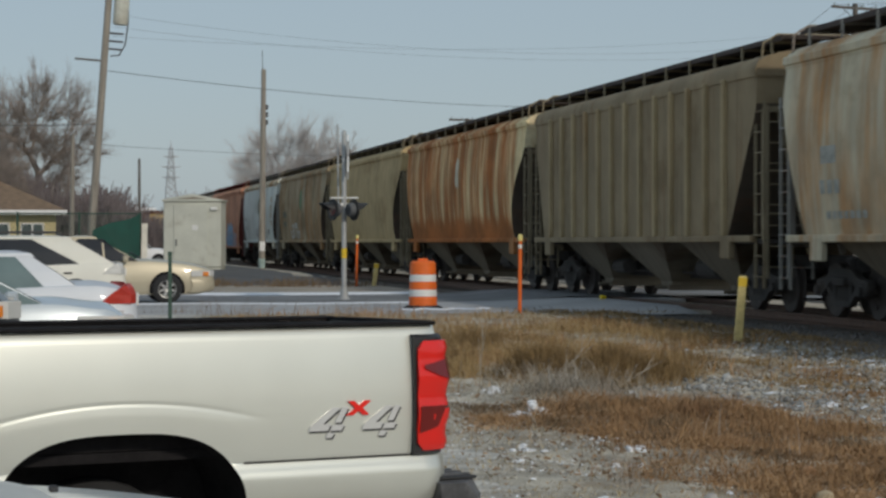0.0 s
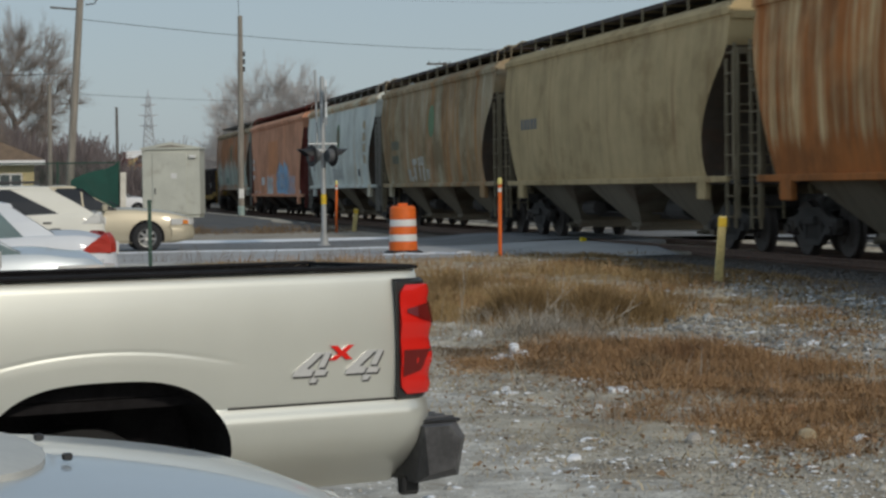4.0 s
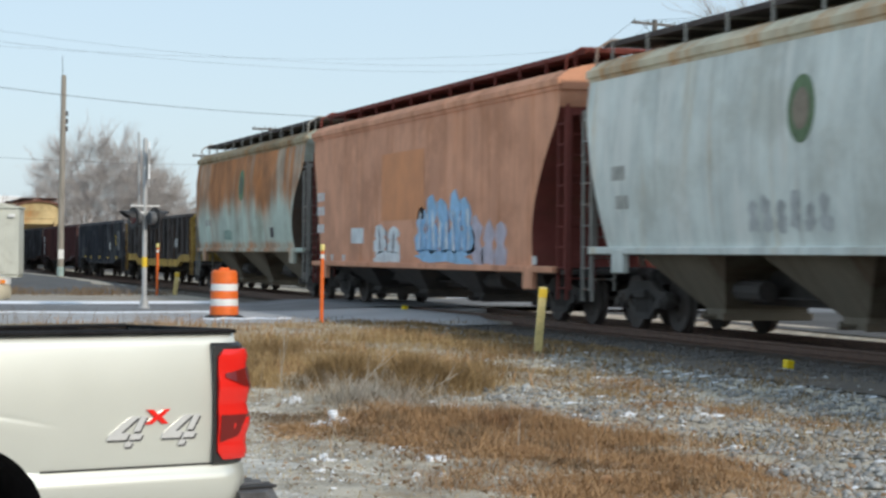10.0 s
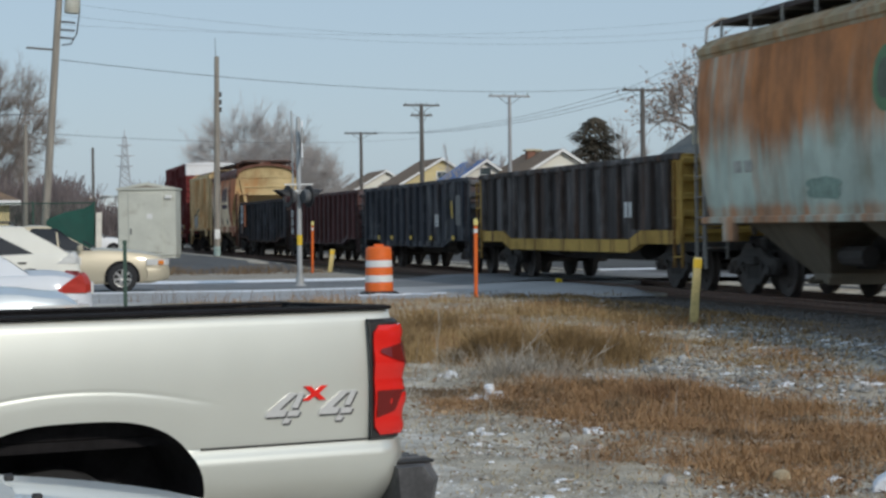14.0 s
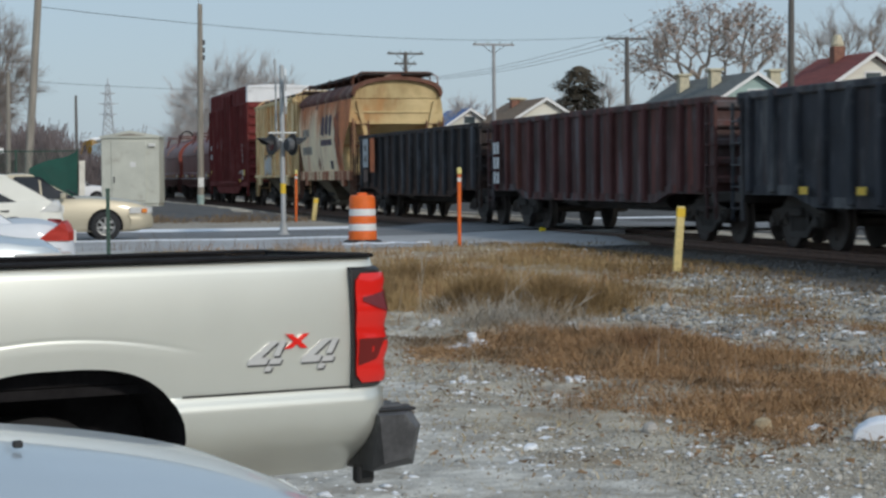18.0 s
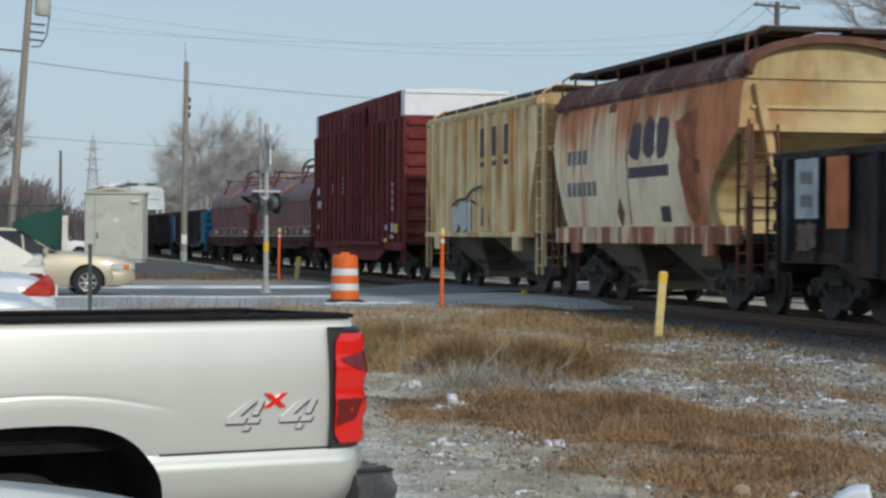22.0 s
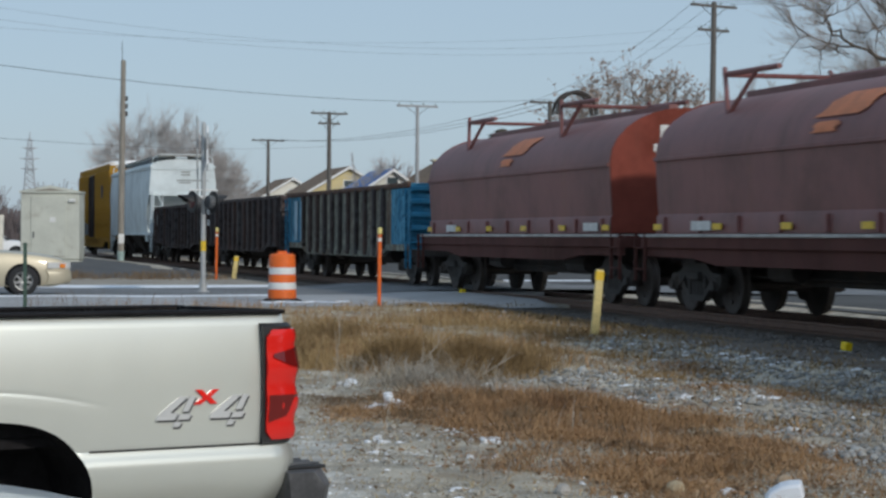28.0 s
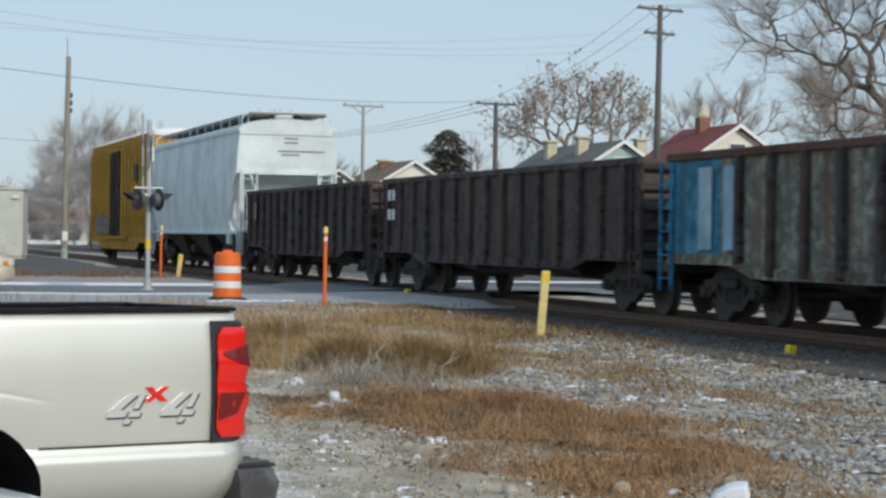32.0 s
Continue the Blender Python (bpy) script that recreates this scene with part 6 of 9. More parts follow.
def sedan(label, m, L, H, W, paint, hood=1.2, boot=0.8, belt=0.93, cowl=0.96, deck=1.0, nose=0.66, tail=0.78, wagon=False, rails=False, wheel_r=0.31, front=0.95, rear=0.95, category="car", clear_tail=False, slant=0.28, wipers=True, rake=0.68, panes=None, screen=None):
    """A car; x runs forward from its middle, z = 0 on the ground."""
    car = thing("parked_car", label, category, m, group="cars parked in the lot")
    h, w = L / 2, W / 2
    xw, xr = h - hood, -h + (0.12 if wagon else boot)
    st = [(-h, tail - 0.12, 0.84), (-h + 0.06, tail + 0.06, 0.92), (-h + 0.3, deck - 0.02, 0.97), (xr - 0.0 if not wagon else -h + 0.4, deck, 0.99), (-0.4, belt + 0.02, 1.0), (0.5, belt, 1.0), (xw, cowl, 0.99), (xw + 0.5 * hood, cowl - 0.06, 0.97), (h - 0.22, nose + 0.12, 0.92), (h - 0.06, nose, 0.85), (h, nose - 0.14, 0.78)]
    rings = []
    for x, zt, k in cut_corners(st, 2):
        ww = w * k
        zb = 0.20 + 0.10 * float(smooth01(h - 0.45, h, abs(x)))
        rings.append([(x, y, z) for y, z in ((-ww + 0.08, zb), (ww - 0.08, zb), (ww - 0.01, zb + 0.10), (ww, 0.52), (ww - 0.015, zt - 0.14), (ww - 0.07, zt - 0.03), (ww * 0.62, zt + 0.012), (0, zt + 0.025), (-ww * 0.62, zt + 0.012), (-ww + 0.07, zt - 0.03), (-ww + 0.015, zt - 0.14), (-ww, 0.52), (-ww + 0.01, zb + 0.10))])
    part("body", Geo().loft(rings), paint, car, smooth=True)
    # greenhouse: glass core, painted roof and pillars
    rb, rt = xr + 0.02, (xr + (slant if wagon else 0.62))
    fb, ft = xw - 0.03, xw - rake
    zb, zt = belt - 0.02, H - 0.05
    core = [[(a, -p, zb), (b, -p, zb), (b, p, zb), (a, p, zb)] for a, b, p in ((rb, fb, w * 0.88),)]
    core += [[(a, -p, z), (b, -p, z), (b, p, z), (a, p, z)] for a, b, p, z in ((rb + (rt - rb) * 0.5, fb + (ft - fb) * 0.5, w * 0.80, zb + (zt - zb) * 0.52), (rt, ft, w * 0.70, zt))]
    part("cabin", Geo().loft(core), paint, car)

    def pane(name, pts):
        part(name, Geo().add(pts, [tuple(range(len(pts)))]), screen if screen and name == "windscreen" else panes or M_GLASS, car)

    def wall_at(s, x, t):
        """A point on the cabin's flank: x along, t from belt to roof."""
        p = (0.88 - 0.08 * t / 0.52) if t < 0.52 else (0.80 - 0.10 * (t - 0.52) / 0.48)
        return (x, s * (w * p + 0.012), zb + (zt - zb) * t)

    def lean_x(t, lo, hi):
        return lo + (hi - lo) * t

    for s in (-1, 1):
        tail_lo = rb + ((0.75 if slant < 0.6 else 0.70) if wagon else 0.42)
        tail_hi = rt + ((0.55 if slant < 0.6 else 0.70) if wagon else 0.16)
        for x0, x1, x2, x3 in ((0.09, fb - 0.05, ft + 0.02, 0.05), (tail_lo, 0.05, 0.01, tail_hi)):
            tm = 0.52
            pane("side_window", [wall_at(s, x0, 0.05), wall_at(s, x1, 0.05), wall_at(s, lean_x(tm, x1, x2), tm), wall_at(s, x2, 0.95), wall_at(s, x3, 0.95), wall_at(s, lean_x(tm, x0, x3), tm)])
        if panes is M_GLASSDARK and wagon:
            pane("pillar_cover", [wall_at(s, 0.04, 0.05), wall_at(s, 0.10, 0.05), wall_at(s, 0.08, 0.52), wall_at(s, 0.06, 0.95), wall_at(s, 0.0, 0.95), wall_at(s, 0.02, 0.52)])
        if wagon and slant < 0.6:
            pane("quarter_window", [wall_at(s, tail_lo - 0.62 * (tail_lo - rb), 0.12), wall_at(s, tail_lo - 0.05, 0.08), wall_at(s, lean_x(0.52, tail_lo, tail_hi) - 0.05, 0.52), wall_at(s, tail_hi - 0.05, 0.93), wall_at(s, tail_hi - 0.25, 0.93)])
    for name, lo, hi, s in (("windscreen", fb, ft, 1), ("rear_window", rb, rt, -1)):
        pts = []
        for t, p in ((0.06, 0.80), (0.52, 0.73), (0.94, 0.62)):
            pts.append((lean_x(t, lo, hi) + s * 0.014, w * p, zb + (zt - zb) * t + 0.006))
        pane(name, pts + [(a, -b, c) for a, b, c in pts[::-1]])
    roof = [[(a, -p, z), ((a + b) / 2, -p - 0.01, z), (b, -p, z), (b + 0.02, 0, z), (b, p, z), ((a + b) / 2, p + 0.01, z), (a, p, z), (a - 0.02, 0, z)] for a, b, p, z in ((rt - 0.06, ft + 0.06, w * 0.715, zt - 0.02), (rt - 0.02, ft + 0.0, w * 0.70, zt + 0.02), (rt + 0.15, ft - 0.18, w * 0.55, H))]
    part("roof", Geo().loft(roof), paint, car, smooth=True)
    for s in (-1, 1):
        lo, hi = s * w * 0.885, s * w * 0.71
        part("door_mirror", Geo().cham(xw - 0.42, xw - 0.30, s * (w + 0.10) - 0.09, s * (w + 0.10) + 0.09, belt + 0.0, belt + 0.13, 0.025), paint, car)
        for x in (0.08, -0.95):
            part("door_handle", Geo().cham(x - 0.28, x - 0.12, s * w * 0.985 - 0.02, s * w * 0.985 + 0.02, belt - 0.16, belt - 0.13, 0.006), M_TRIMBLACK, car)
            part("door_seam", Geo().box(x + 0.0, x + 0.008, s * w * 0.99 - 0.012, s * w * 0.99 + 0.006, 0.32, belt - 0.10), M_TRIMBLACK, car)
        lamp = part("tail_lamp", Geo().loft([[(x, s * y, z) for x, y in ((-h - 0.006 + k, w * 0.45), (-h + 0.03 + k, w * 0.80), (-h + 0.10 + k, w * 0.945), (-h + f, w * 0.988), (-h + f, w * 0.8))] for z, k, f in ((tail - 0.06, 0.0, 0.46), (tail + 0.04, 0.0, 0.34), (tail + 0.12, 0.03, 0.22), (tail + 0.17, 0.07, 0.14))]), M_LENS if clear_tail else M_DULLRED, car)
        part("headlamp", Geo().loft([[(x, s * y, z) for x, y in ((h - 0.02, w * 0.45), (h - 0.0, w * 0.70), (h - 0.10, w * 0.90), (h - 0.52, w * 0.985), (h - 0.52, w * 0.7))] for z in (nose - 0.10, nose + 0.03)]), M_LENS, car)
        part("corner_lamp", Geo().cham(h - 0.26, h - 0.14, s * w * 0.935 - 0.025, s * w * 0.935 + 0.025, nose - 0.09, nose + 0.0, 0.008), M_AMBER, car)
        for x in (h - front, -h + rear):
            wheel(car, x, s * (w - 0.045), wheel_r, 0.2, M_ALLOY, s, 7)
            arc = [(x + (wheel_r + 0.06) * math.cos(a), wheel_r + (wheel_r + 0.06) * math.sin(a)) for a in np.linspace(-0.25, math.pi + 0.25, 19)]
            # body has no cutout; a dark disc paints in the shaded arch gap
            part("wheel_arch", Geo().loft([[(px, s * (w + 0.003), pz) for px, pz in arc], [(px, s * (w - 0.2), pz) for px, pz in arc]]), M_LINER, car)
        if rails:
            part("roof_rail", Geo().tube([(rt + 0.1, s * w * 0.64, H - 0.02), (rt + 0.2, s * w * 0.64, H + 0.06), (ft - 0.3, s * w * 0.64, H + 0.06), (ft - 0.15, s * w * 0.64, H - 0.02)], 0.022), M_TRIMBLACK, car)
    for s, z, name in ((1, 0.42, "front_bumper"), (-1, 0.48, "rear_bumper")):
        line = cut_corners([(h - 0.50, -w * 0.985), (h - 0.16, -w * 0.94), (h + 0.03, -w * 0.66), (h + 0.07, 0), (h + 0.03, w * 0.66), (h - 0.16, w * 0.94), (h - 0.50, w * 0.985)], 2)
        part(name, Geo().loft([[(s * (x - k), y * (1 - 0.25 * k), zz) for x, y in line] + [(s * (h - 0.55), 0, zz)] for zz, k in ((z - 0.17, 0.09), (z - 0.13, 0.03), (z - 0.04, 0.0), (z + 0.06, 0.0), (z + 0.12, 0.03), (z + 0.15, 0.09))]), paint, car, smooth=True)
    part("number_plate", Geo().cham(-h - 0.06, -h - 0.03, -0.15, 0.15, tail - 0.10, tail + 0.05, 0.004), M_LENS, car)
    for y in (-0.35, 0.15) if wipers else ():
        part("wiper", Geo().cyl((xw + 0.02, y, cowl + 0.02), (xw - 0.18, y + 0.45, cowl + 0.14), 0.012, n=5), M_TRIMBLACK, car)
    return car


# cars farther off in the lot; the row leans like the pickup
sedan("gold-beige sedan parked nose towards the road", pose(1.64, 46.85, 0.31, 0, 0, 1), 4.95, 1.50, 1.86, M_GOLD_PAINT, hood=1.60, boot=1.2, nose=0.70, cowl=0.98, wheel_r=0.325, front=1.05, rake=1.0, panes=M_GLASSDARK, screen=M_GLASSPALE)
sedan("cream station wagon with black roof rails", pose(-0.36, 40.95, 0.29, 0, 0, 182), 4.5, 1.50, 1.78, M_CREAM, wagon=True, slant=0.95, rails=True, clear_tail=True, tail=0.82, panes=M_GLASSDARK)
sedan("silver sedan with red wrap-around tail lamps", pose(-0.98, 24.95, 0.19, 0, 0, 183), 4.5, 1.37, 1.72, M_SILVER, boot=0.62, deck=1.0, tail=0.82, panes=M_GLASSPALE)
sedan("pale blue-grey sedan with a low hood", pose(-1.23, 19.75, 0.16, 0, 0, 2), 4.4, 1.46, 1.70, M_ICE, hood=0.75, cowl=0.98, nose=0.80, rake=1.0, panes=M_GLASSPALE, wipers=False)
sedan("dark grey sport utility vehicle with clear headlamps", pose(-2.24, 16.7, 0.16, 0, 0, 2), 4.4, 1.78, 1.80, auto_paint("graphite_paint", (0.055, 0.057, 0.06), 0.3, 0.4, 0.4), hood=0.80, cowl=1.24, belt=1.18, deck=1.2, nose=1.02, tail=1.0, wagon=True, wheel_r=0.35, panes=M_GLASSDARK)


def near_car():
    """The car whose hood shows below: x forward."""
    m = pose(0.57, 5.44, 0, 0, 0, 8)
    car = sedan("pale silver-blue hatchback with sloping hood", m @ pose(-1.55, 0, 0), 4.0, 1.45, 1.72, M_ICE, hood=1.10, boot=0.7, nose=0.72, cowl=0.985, belt=0.95, wagon=True, wipers=False)
    for y in (-0.22, 0.22):
        part("washer_jet", Geo().cham(1.07, 1.095, y - 0.011, y + 0.011, 0.992, 1.010, 0.004), M_TRIMBLACK, car)
    ring = [(math.cos(t), math.sin(t)) for t in np.linspace(0, 2 * math.pi, 29)[:-1]]
    part("cowl_cover", Geo().loft([[(0.83 + 0.22 * k * c, 0.52 * k * v, z) for c, v in ring] for k, z in ((1.0, 0.985), (1.0, 1.003), (0.93, 1.012), (0.5, 1.03))]), mat("grey_cowl", (0.50, 0.50, 0.47), 0.5, var=0.1), car, smooth=True)
    part("cowl_grille", Geo().loft([[(0.72 + 0.14 * k * c, 0.34 * k * v, z) for c, v in ring] for k, z in ((1.0, 1.0), (1.0, 1.034), (0.9, 1.040))]), M_TRIMBLACK, car)
    return car


near_car()

# ---- things beside the track and the road ----
M_ORANGE = mat("safety_orange", (0.75, 0.14, 0.015), 0.55, var=0.12, scale=4, fine=60, bumpy=0.08, stain=(0.5, 0.11, 0.02), stain_at=0.6)
M_REFL = mat("white_sheeting", (0.72, 0.72, 0.70), 0.45, var=0.08, scale=5, bumpy=0.05)
M_POSTYEL = mat("post_yellow", (0.66, 0.53, 0.22), 0.65, var=0.2, scale=5, bumpy=0.15, stain=(0.5, 0.45, 0.3), stain_at=0.6)
M_ALU = mat("aluminium_mast", (0.43, 0.44, 0.44), 0.5, metal=0.3, var=0.12, scale=4, bumpy=0.08)
M_CABINET = mat("cabinet_grey", (0.55, 0.56, 0.49), 0.65, var=0.1, scale=1.2, fine=30, bumpy=0.1, stain=(0.36, 0.34, 0.28), stain_at=0.62)
M_WOODPOLE = mat("pole_wood", (0.265, 0.24, 0.205), 0.9, var=0.3, scale=2, fine=18, bumpy=0.4, stretch=(5, 5, 0.4), stain=(0.40, 0.36, 0.29), stain_at=0.6)
M_WOODGREY = mat("grey_pole_wood", (0.34, 0.34, 0.345), 0.9, var=0.2, scale=2, fine=18, bumpy=0.3, stretch=(5, 5, 0.4))
M_WOODDARK = mat("pole_wood_dark", (0.125, 0.115, 0.105), 0.9, var=0.3, scale=2, fine=18, bumpy=0.4, stretch=(5, 5, 0.4))
M_GREENFAB = mat("green_fabric", (0.010, 0.066, 0.050), 0.8, var=0.2, scale=2, fine=40, bumpy=0.2)
M_GREENPOST = mat("green_post", (0.03, 0.07, 0.05), 0.6, var=0.2)
M_WIRE = mat("wire", (0.06, 0.06, 0.065), 0.6, var=0.1)
M_DARKLENS = glass("dark_lens", (0.10, 0.035, 0.035), 0.2)
M_GLASSINS = glass("insulator", (0.25, 0.3, 0.3), 0.1)


def gz(x, y):
    return float(roll_z(x, y))


def at(x, y, rx=0, ry=0, rz=0, dz=0.0):
    return pose(x, y, gz(x, y) + dz, rx, ry, rz)


drum = thing("traffic_drum", "orange and white striped traffic drum on a black base", "traffic drum", at(8.01, 41.9))
part("rubber_base", Geo().turn([(0.40, 0.0), (0.40, 0.035), (0.33, 0.07), (0.29, 0.07)], "z", 24), M_RUBBER, drum)
z = 0.06
for h, m in ((0.19, M_ORANGE), (0.145, M_REFL), (0.16, M_ORANGE), (0.145, M_REFL), (0.25, M_ORANGE)):
    r0, r1 = 0.295 - 0.035 * z, 0.295 - 0.035 * (z + h)
    part("band", Geo().turn([(r0 - 0.012, z), (r0, z + 0.012), (r1, z + h - 0.012), (r1 - 0.012, z + h)], "z", 28), m, drum, smooth=True)
    z += h
part("handle", Geo().turn([(0.25, z), (0.22, z + 0.03), (0.05, z + 0.035)], "z", 20).cham(-0.1, 0.1, -0.03, 0.03, z + 0.03, z + 0.08, 0.01), M_ORANGE, drum)

for x, y, h, lean in ((9.35, 39.0, 1.52, 0.4), (9.99, 63.1, 1.60, 0.8)):
    p = thing("marker_post", "thin orange marker post with a pale yellow cap", "marker post", at(x, y, 0, lean, 0), group="orange marker posts")
    part("post", Geo().turn([(0.038, -0.1), (0.038, h - 0.14)], "z", 14), M_ORANGE, p, smooth=True)
    part("cap", Geo().turn([(0.044, h - 0.13), (0.048, h - 0.05), (0.036, h - 0.01), (0.0, h)], "z", 14), mat("cap_pale", (0.72, 0.62, 0.22), 0.5, var=0.15) if "cap_pale" not in bpy.data.materials else bpy.data.materials["cap_pale"], p, smooth=True)
    part("sticker", Geo().turn([(0.040, h - 0.28), (0.040, h - 0.20)], "z", 14), M_REFL, p)
for x, y, h, lean, w in ((9.97, 28.27, 0.95, 4.5, 0.115), (10.75, 64.4, 0.72, 7.0, 0.14)):
    p = thing("yellow_stake", "leaning weathered yellow wooden marker stake", "marker stake", at(x, y, 0, lean, -8), group="yellow marker stakes")
    part("board", Geo().cham(-w / 2, w / 2, -0.035, 0.035, -0.15, h, 0.01), M_POSTYEL, p)
    part("top_band", Geo().cham(-w / 2 - 0.004, w / 2 + 0.004, -0.039, 0.039, h - 0.16, h - 0.02, 0.01), M_YELLOWTAPE, p)
for x, y, z0, s in ((11.33, 23.0, 0.285, 0.7), (12.75, 45.2, 0.36, 0.75)):
    f = thing("yellow_flag_block", "small bright yellow plastic marker on the ballast", "marker", pose(x, y, z0, 4, 6, 20), group="yellow ballast markers")
    part("block", Geo().cham(-0.09 * s, 0.09 * s, -0.05, 0.05, 0.0, 0.15 * s, 0.015), mat("flag_yellow", (0.85, 0.62, 0.0), 0.5, var=0.1) if "flag_yellow" not in bpy.data.materials else bpy.data.materials["flag_yellow"], f)
    part("foot", Geo().cham(-0.1, 0.1, -0.08, 0.08, -0.08, 0.0, 0.01), M_STONE, f)
stake = thing("fence_stake", "dark green steel fence stake", "stake", at(2.27, 33.2))
part("stem", Geo().cham(-0.03, 0.03, -0.008, 0.008, -0.2, 1.22, 0.003).cham(-0.006, 0.006, 0.0, 0.035, -0.2, 1.22, 0.002), M_GREENPOST, stake)
part("cap", Geo().cham(-0.035, 0.035, -0.02, 0.03, 1.20, 1.25, 0.008), M_GREENPOST, stake)

# crossing signal: mast, crossbuck boards seen on edge, paired lamps
M_LAMPGREY = mat("lamp_grey", (0.10, 0.105, 0.11), 0.6, var=0.2, scale=4, bumpy=0.05)
sig = thing("crossing_signal", "grey railway crossing signal with black lamp hoods", "crossing signal", at(7.43, 48.8))
part("mast", Geo().turn([(0.062, -0.1), (0.058, 2.6), (0.054, 3.98), (0.02, 4.02)], "z", 16), M_ALU, sig, smooth=True)
part("mast_base", Geo().turn([(0.15, 0.0), (0.15, 0.04), (0.10, 0.06), (0.09, 0.25)], "z", 16), M_ALU, sig)
part("yellow_band", Geo().turn([(0.066, 0.98), (0.066, 1.22)], "z", 16), M_YELLOWTAPE, sig)
part("conduit", Geo().cyl((-0.13, 0.03, 2.05), (-0.15, 0.03, 4.15), 0.022, n=8), M_ALU, sig)
for s in (-1, 1):
    part("crossbuck_board", Geo().cham(-0.02, 0.02, -0.62, 0.62, -0.115, 0.115, 0.006, pose(0, 0, 0, 0, 0, -8.6) @ pose(0.09, 0, 3.38, s * 45, 0, 0)), M_REFL, sig)
part("crossarm", Geo().cyl((-0.34, -0.28, 2.25), (0.34, 0.28, 2.25), 0.035, n=10).cham(-0.34, 0.34, -0.05, 0.05, 2.39, 2.43, 0.01), M_REFL, sig)
for x, y, a in ((-0.30, -0.25, 200), (0.26, 0.22, -20), (-0.24, 0.20, 160), (0.20, -0.22, 20)):
    m = pose(x, y, 2.13, 0, 0, a) @ pose(0, 0, 0, 0, 90, 0)
    disc = part("lamp_disc", Geo().turn([(0.02, -0.02), (0.25, -0.02), (0.26, 0.0), (0.25, 0.02), (0.02, 0.02)], "z", 24), M_TRIMBLACK, sig, at=m)
    part("lens", Geo().turn([(0.155, 0.0), (0.15, 0.03), (0.08, 0.055), (0.0, 0.06)], "z", 20), M_DARKLENS, disc)
    hood = []
    for k in range(13):
        t = math.pi * (0.0 + k / 12)
        hood.append((k, t))
    g = Geo()
    g.loft([[(-0.17 * math.sin(t), 0.17 * math.cos(t), 0.02) for k, t in hood], [(-0.16 * math.sin(t), 0.16 * math.cos(t), 0.12 + 0.24 * math.sin(t)) for k, t in hood]], closed=False, caps=False)
    g.loft([[(-0.165 * math.sin(t), 0.165 * math.cos(t), 0.02) for k, t in hood], [(-0.155 * math.sin(t), 0.155 * math.cos(t), 0.12 + 0.24 * math.sin(t)) for k, t in hood]], closed=False, caps=False)
    part("hood", g, M_TRIMBLACK, disc)
    part("lamp_case", Geo().turn([(0.14, -0.16), (0.16, -0.14), (0.16, -0.02), (0.02, -0.02)], "z", 16), M_LAMPGREY, disc)

# signal cabinet
cab = thing("signal_cabinet", "pale grey metal railway signal cabinet with double doors", "signal cabinet", pose(6.60, 82.2, 0.58, 0, 0, -11.3))
part("body", Geo().cham(-1.12, 1.12, -0.95, 0.95, 0.12, 2.70, 0.03), M_CABINET, cab)
part("plinth", Geo().cham(-1.08, 1.08, -0.9, 0.9, -0.1, 0.13, 0.01), M_CABINET, cab)
part("roof", Geo().loft([[(x, y, z) for x, z in ((-1.17, 2.68), (1.17, 2.68), (1.17, 2.75), (0.0, 2.97), (-1.17, 2.75))] for y in (-1.02, 1.02)]), M_CABINET, cab)
part("gable_vent", Geo().loft([[(x, y, z) for x, z in ((-0.62, 2.76), (0.62, 2.76), (0.0, 2.86))] for y in (-1.028, -1.015)]), mat("vent_brown", (0.24, 0.21, 0.17), 0.8, var=0.2), cab)
d = part("door", Geo().cham(-0.72, 0.62, -0.985, -0.945, 0.25, 2.55, 0.012), M_CABINET, cab)
part("handle", Geo().cham(-0.64, -0.59, -1.02, -0.98, 0.95, 1.2, 0.008), M_LAMPGREY, d)
for z in (0.5, 1.35, 2.2):
    part("hinge", Geo().cyl((0.62, -0.985, z), (0.62, -0.985, z + 0.14), 0.018, n=6), M_CABINET, d)
part("notice", Geo().cham(0.0, 0.22, -0.992, -0.984, 1.55, 1.75, 0.003), M_REFL, d, "small pale notice plate")
part("lamp", Geo().cham(0.72, 0.98, -1.06, -0.95, 2.33, 2.45, 0.02), M_REFL, cab, "white lamp over the door's edge")

# wooden poles
def wood_pole(x, y, z0, h, r, lean=0.0, label="weathered wooden utility pole", group="utility poles", rz=0, wood=M_WOODPOLE):
    p = thing("utility_pole", label, "utility pole", pose(x, y, z0, 0, lean, rz), group=group)
    part("pole", Geo().turn([(r, -0.3), (r * 0.98, h * 0.3), (r * 0.85, h * 0.7), (r * 0.72, h), (0.01, h + 0.03)], "z", 12), wood, p, smooth=True)
    return p


def arm(p, z, half, yaw=0, n=4, wood=M_WOODPOLE):
    a = part("crossarm", Geo().cham(-half, half, -0.06, 0.06, z - 0.06, z + 0.06, 0.01, pose(0, 0, 0, 0, 0, yaw)), wood, p)
    for k in range(n):
        x = -half + 0.15 + k * (2 * half - 0.3) / (n - 1)
        c, s = math.cos(radians(yaw)), math.sin(radians(yaw))
        part("insulator", Geo().turn([(0.02, z + 0.06), (0.05, z + 0.10), (0.03, z + 0.13), (0.05, z + 0.16), (0.0, z + 0.20)], "z", 8, (x * c, x * s, 0)), M_GLASSINS, a)
    for s in (-1, 1):
        c, sn = math.cos(radians(yaw)), math.sin(radians(yaw))
        part("brace", Geo().cyl((s * half * 0.55 * c, s * half * 0.55 * sn, z - 0.05), (0, 0, z - 0.55), 0.018, n=5), M_WIRE, a)
    return a


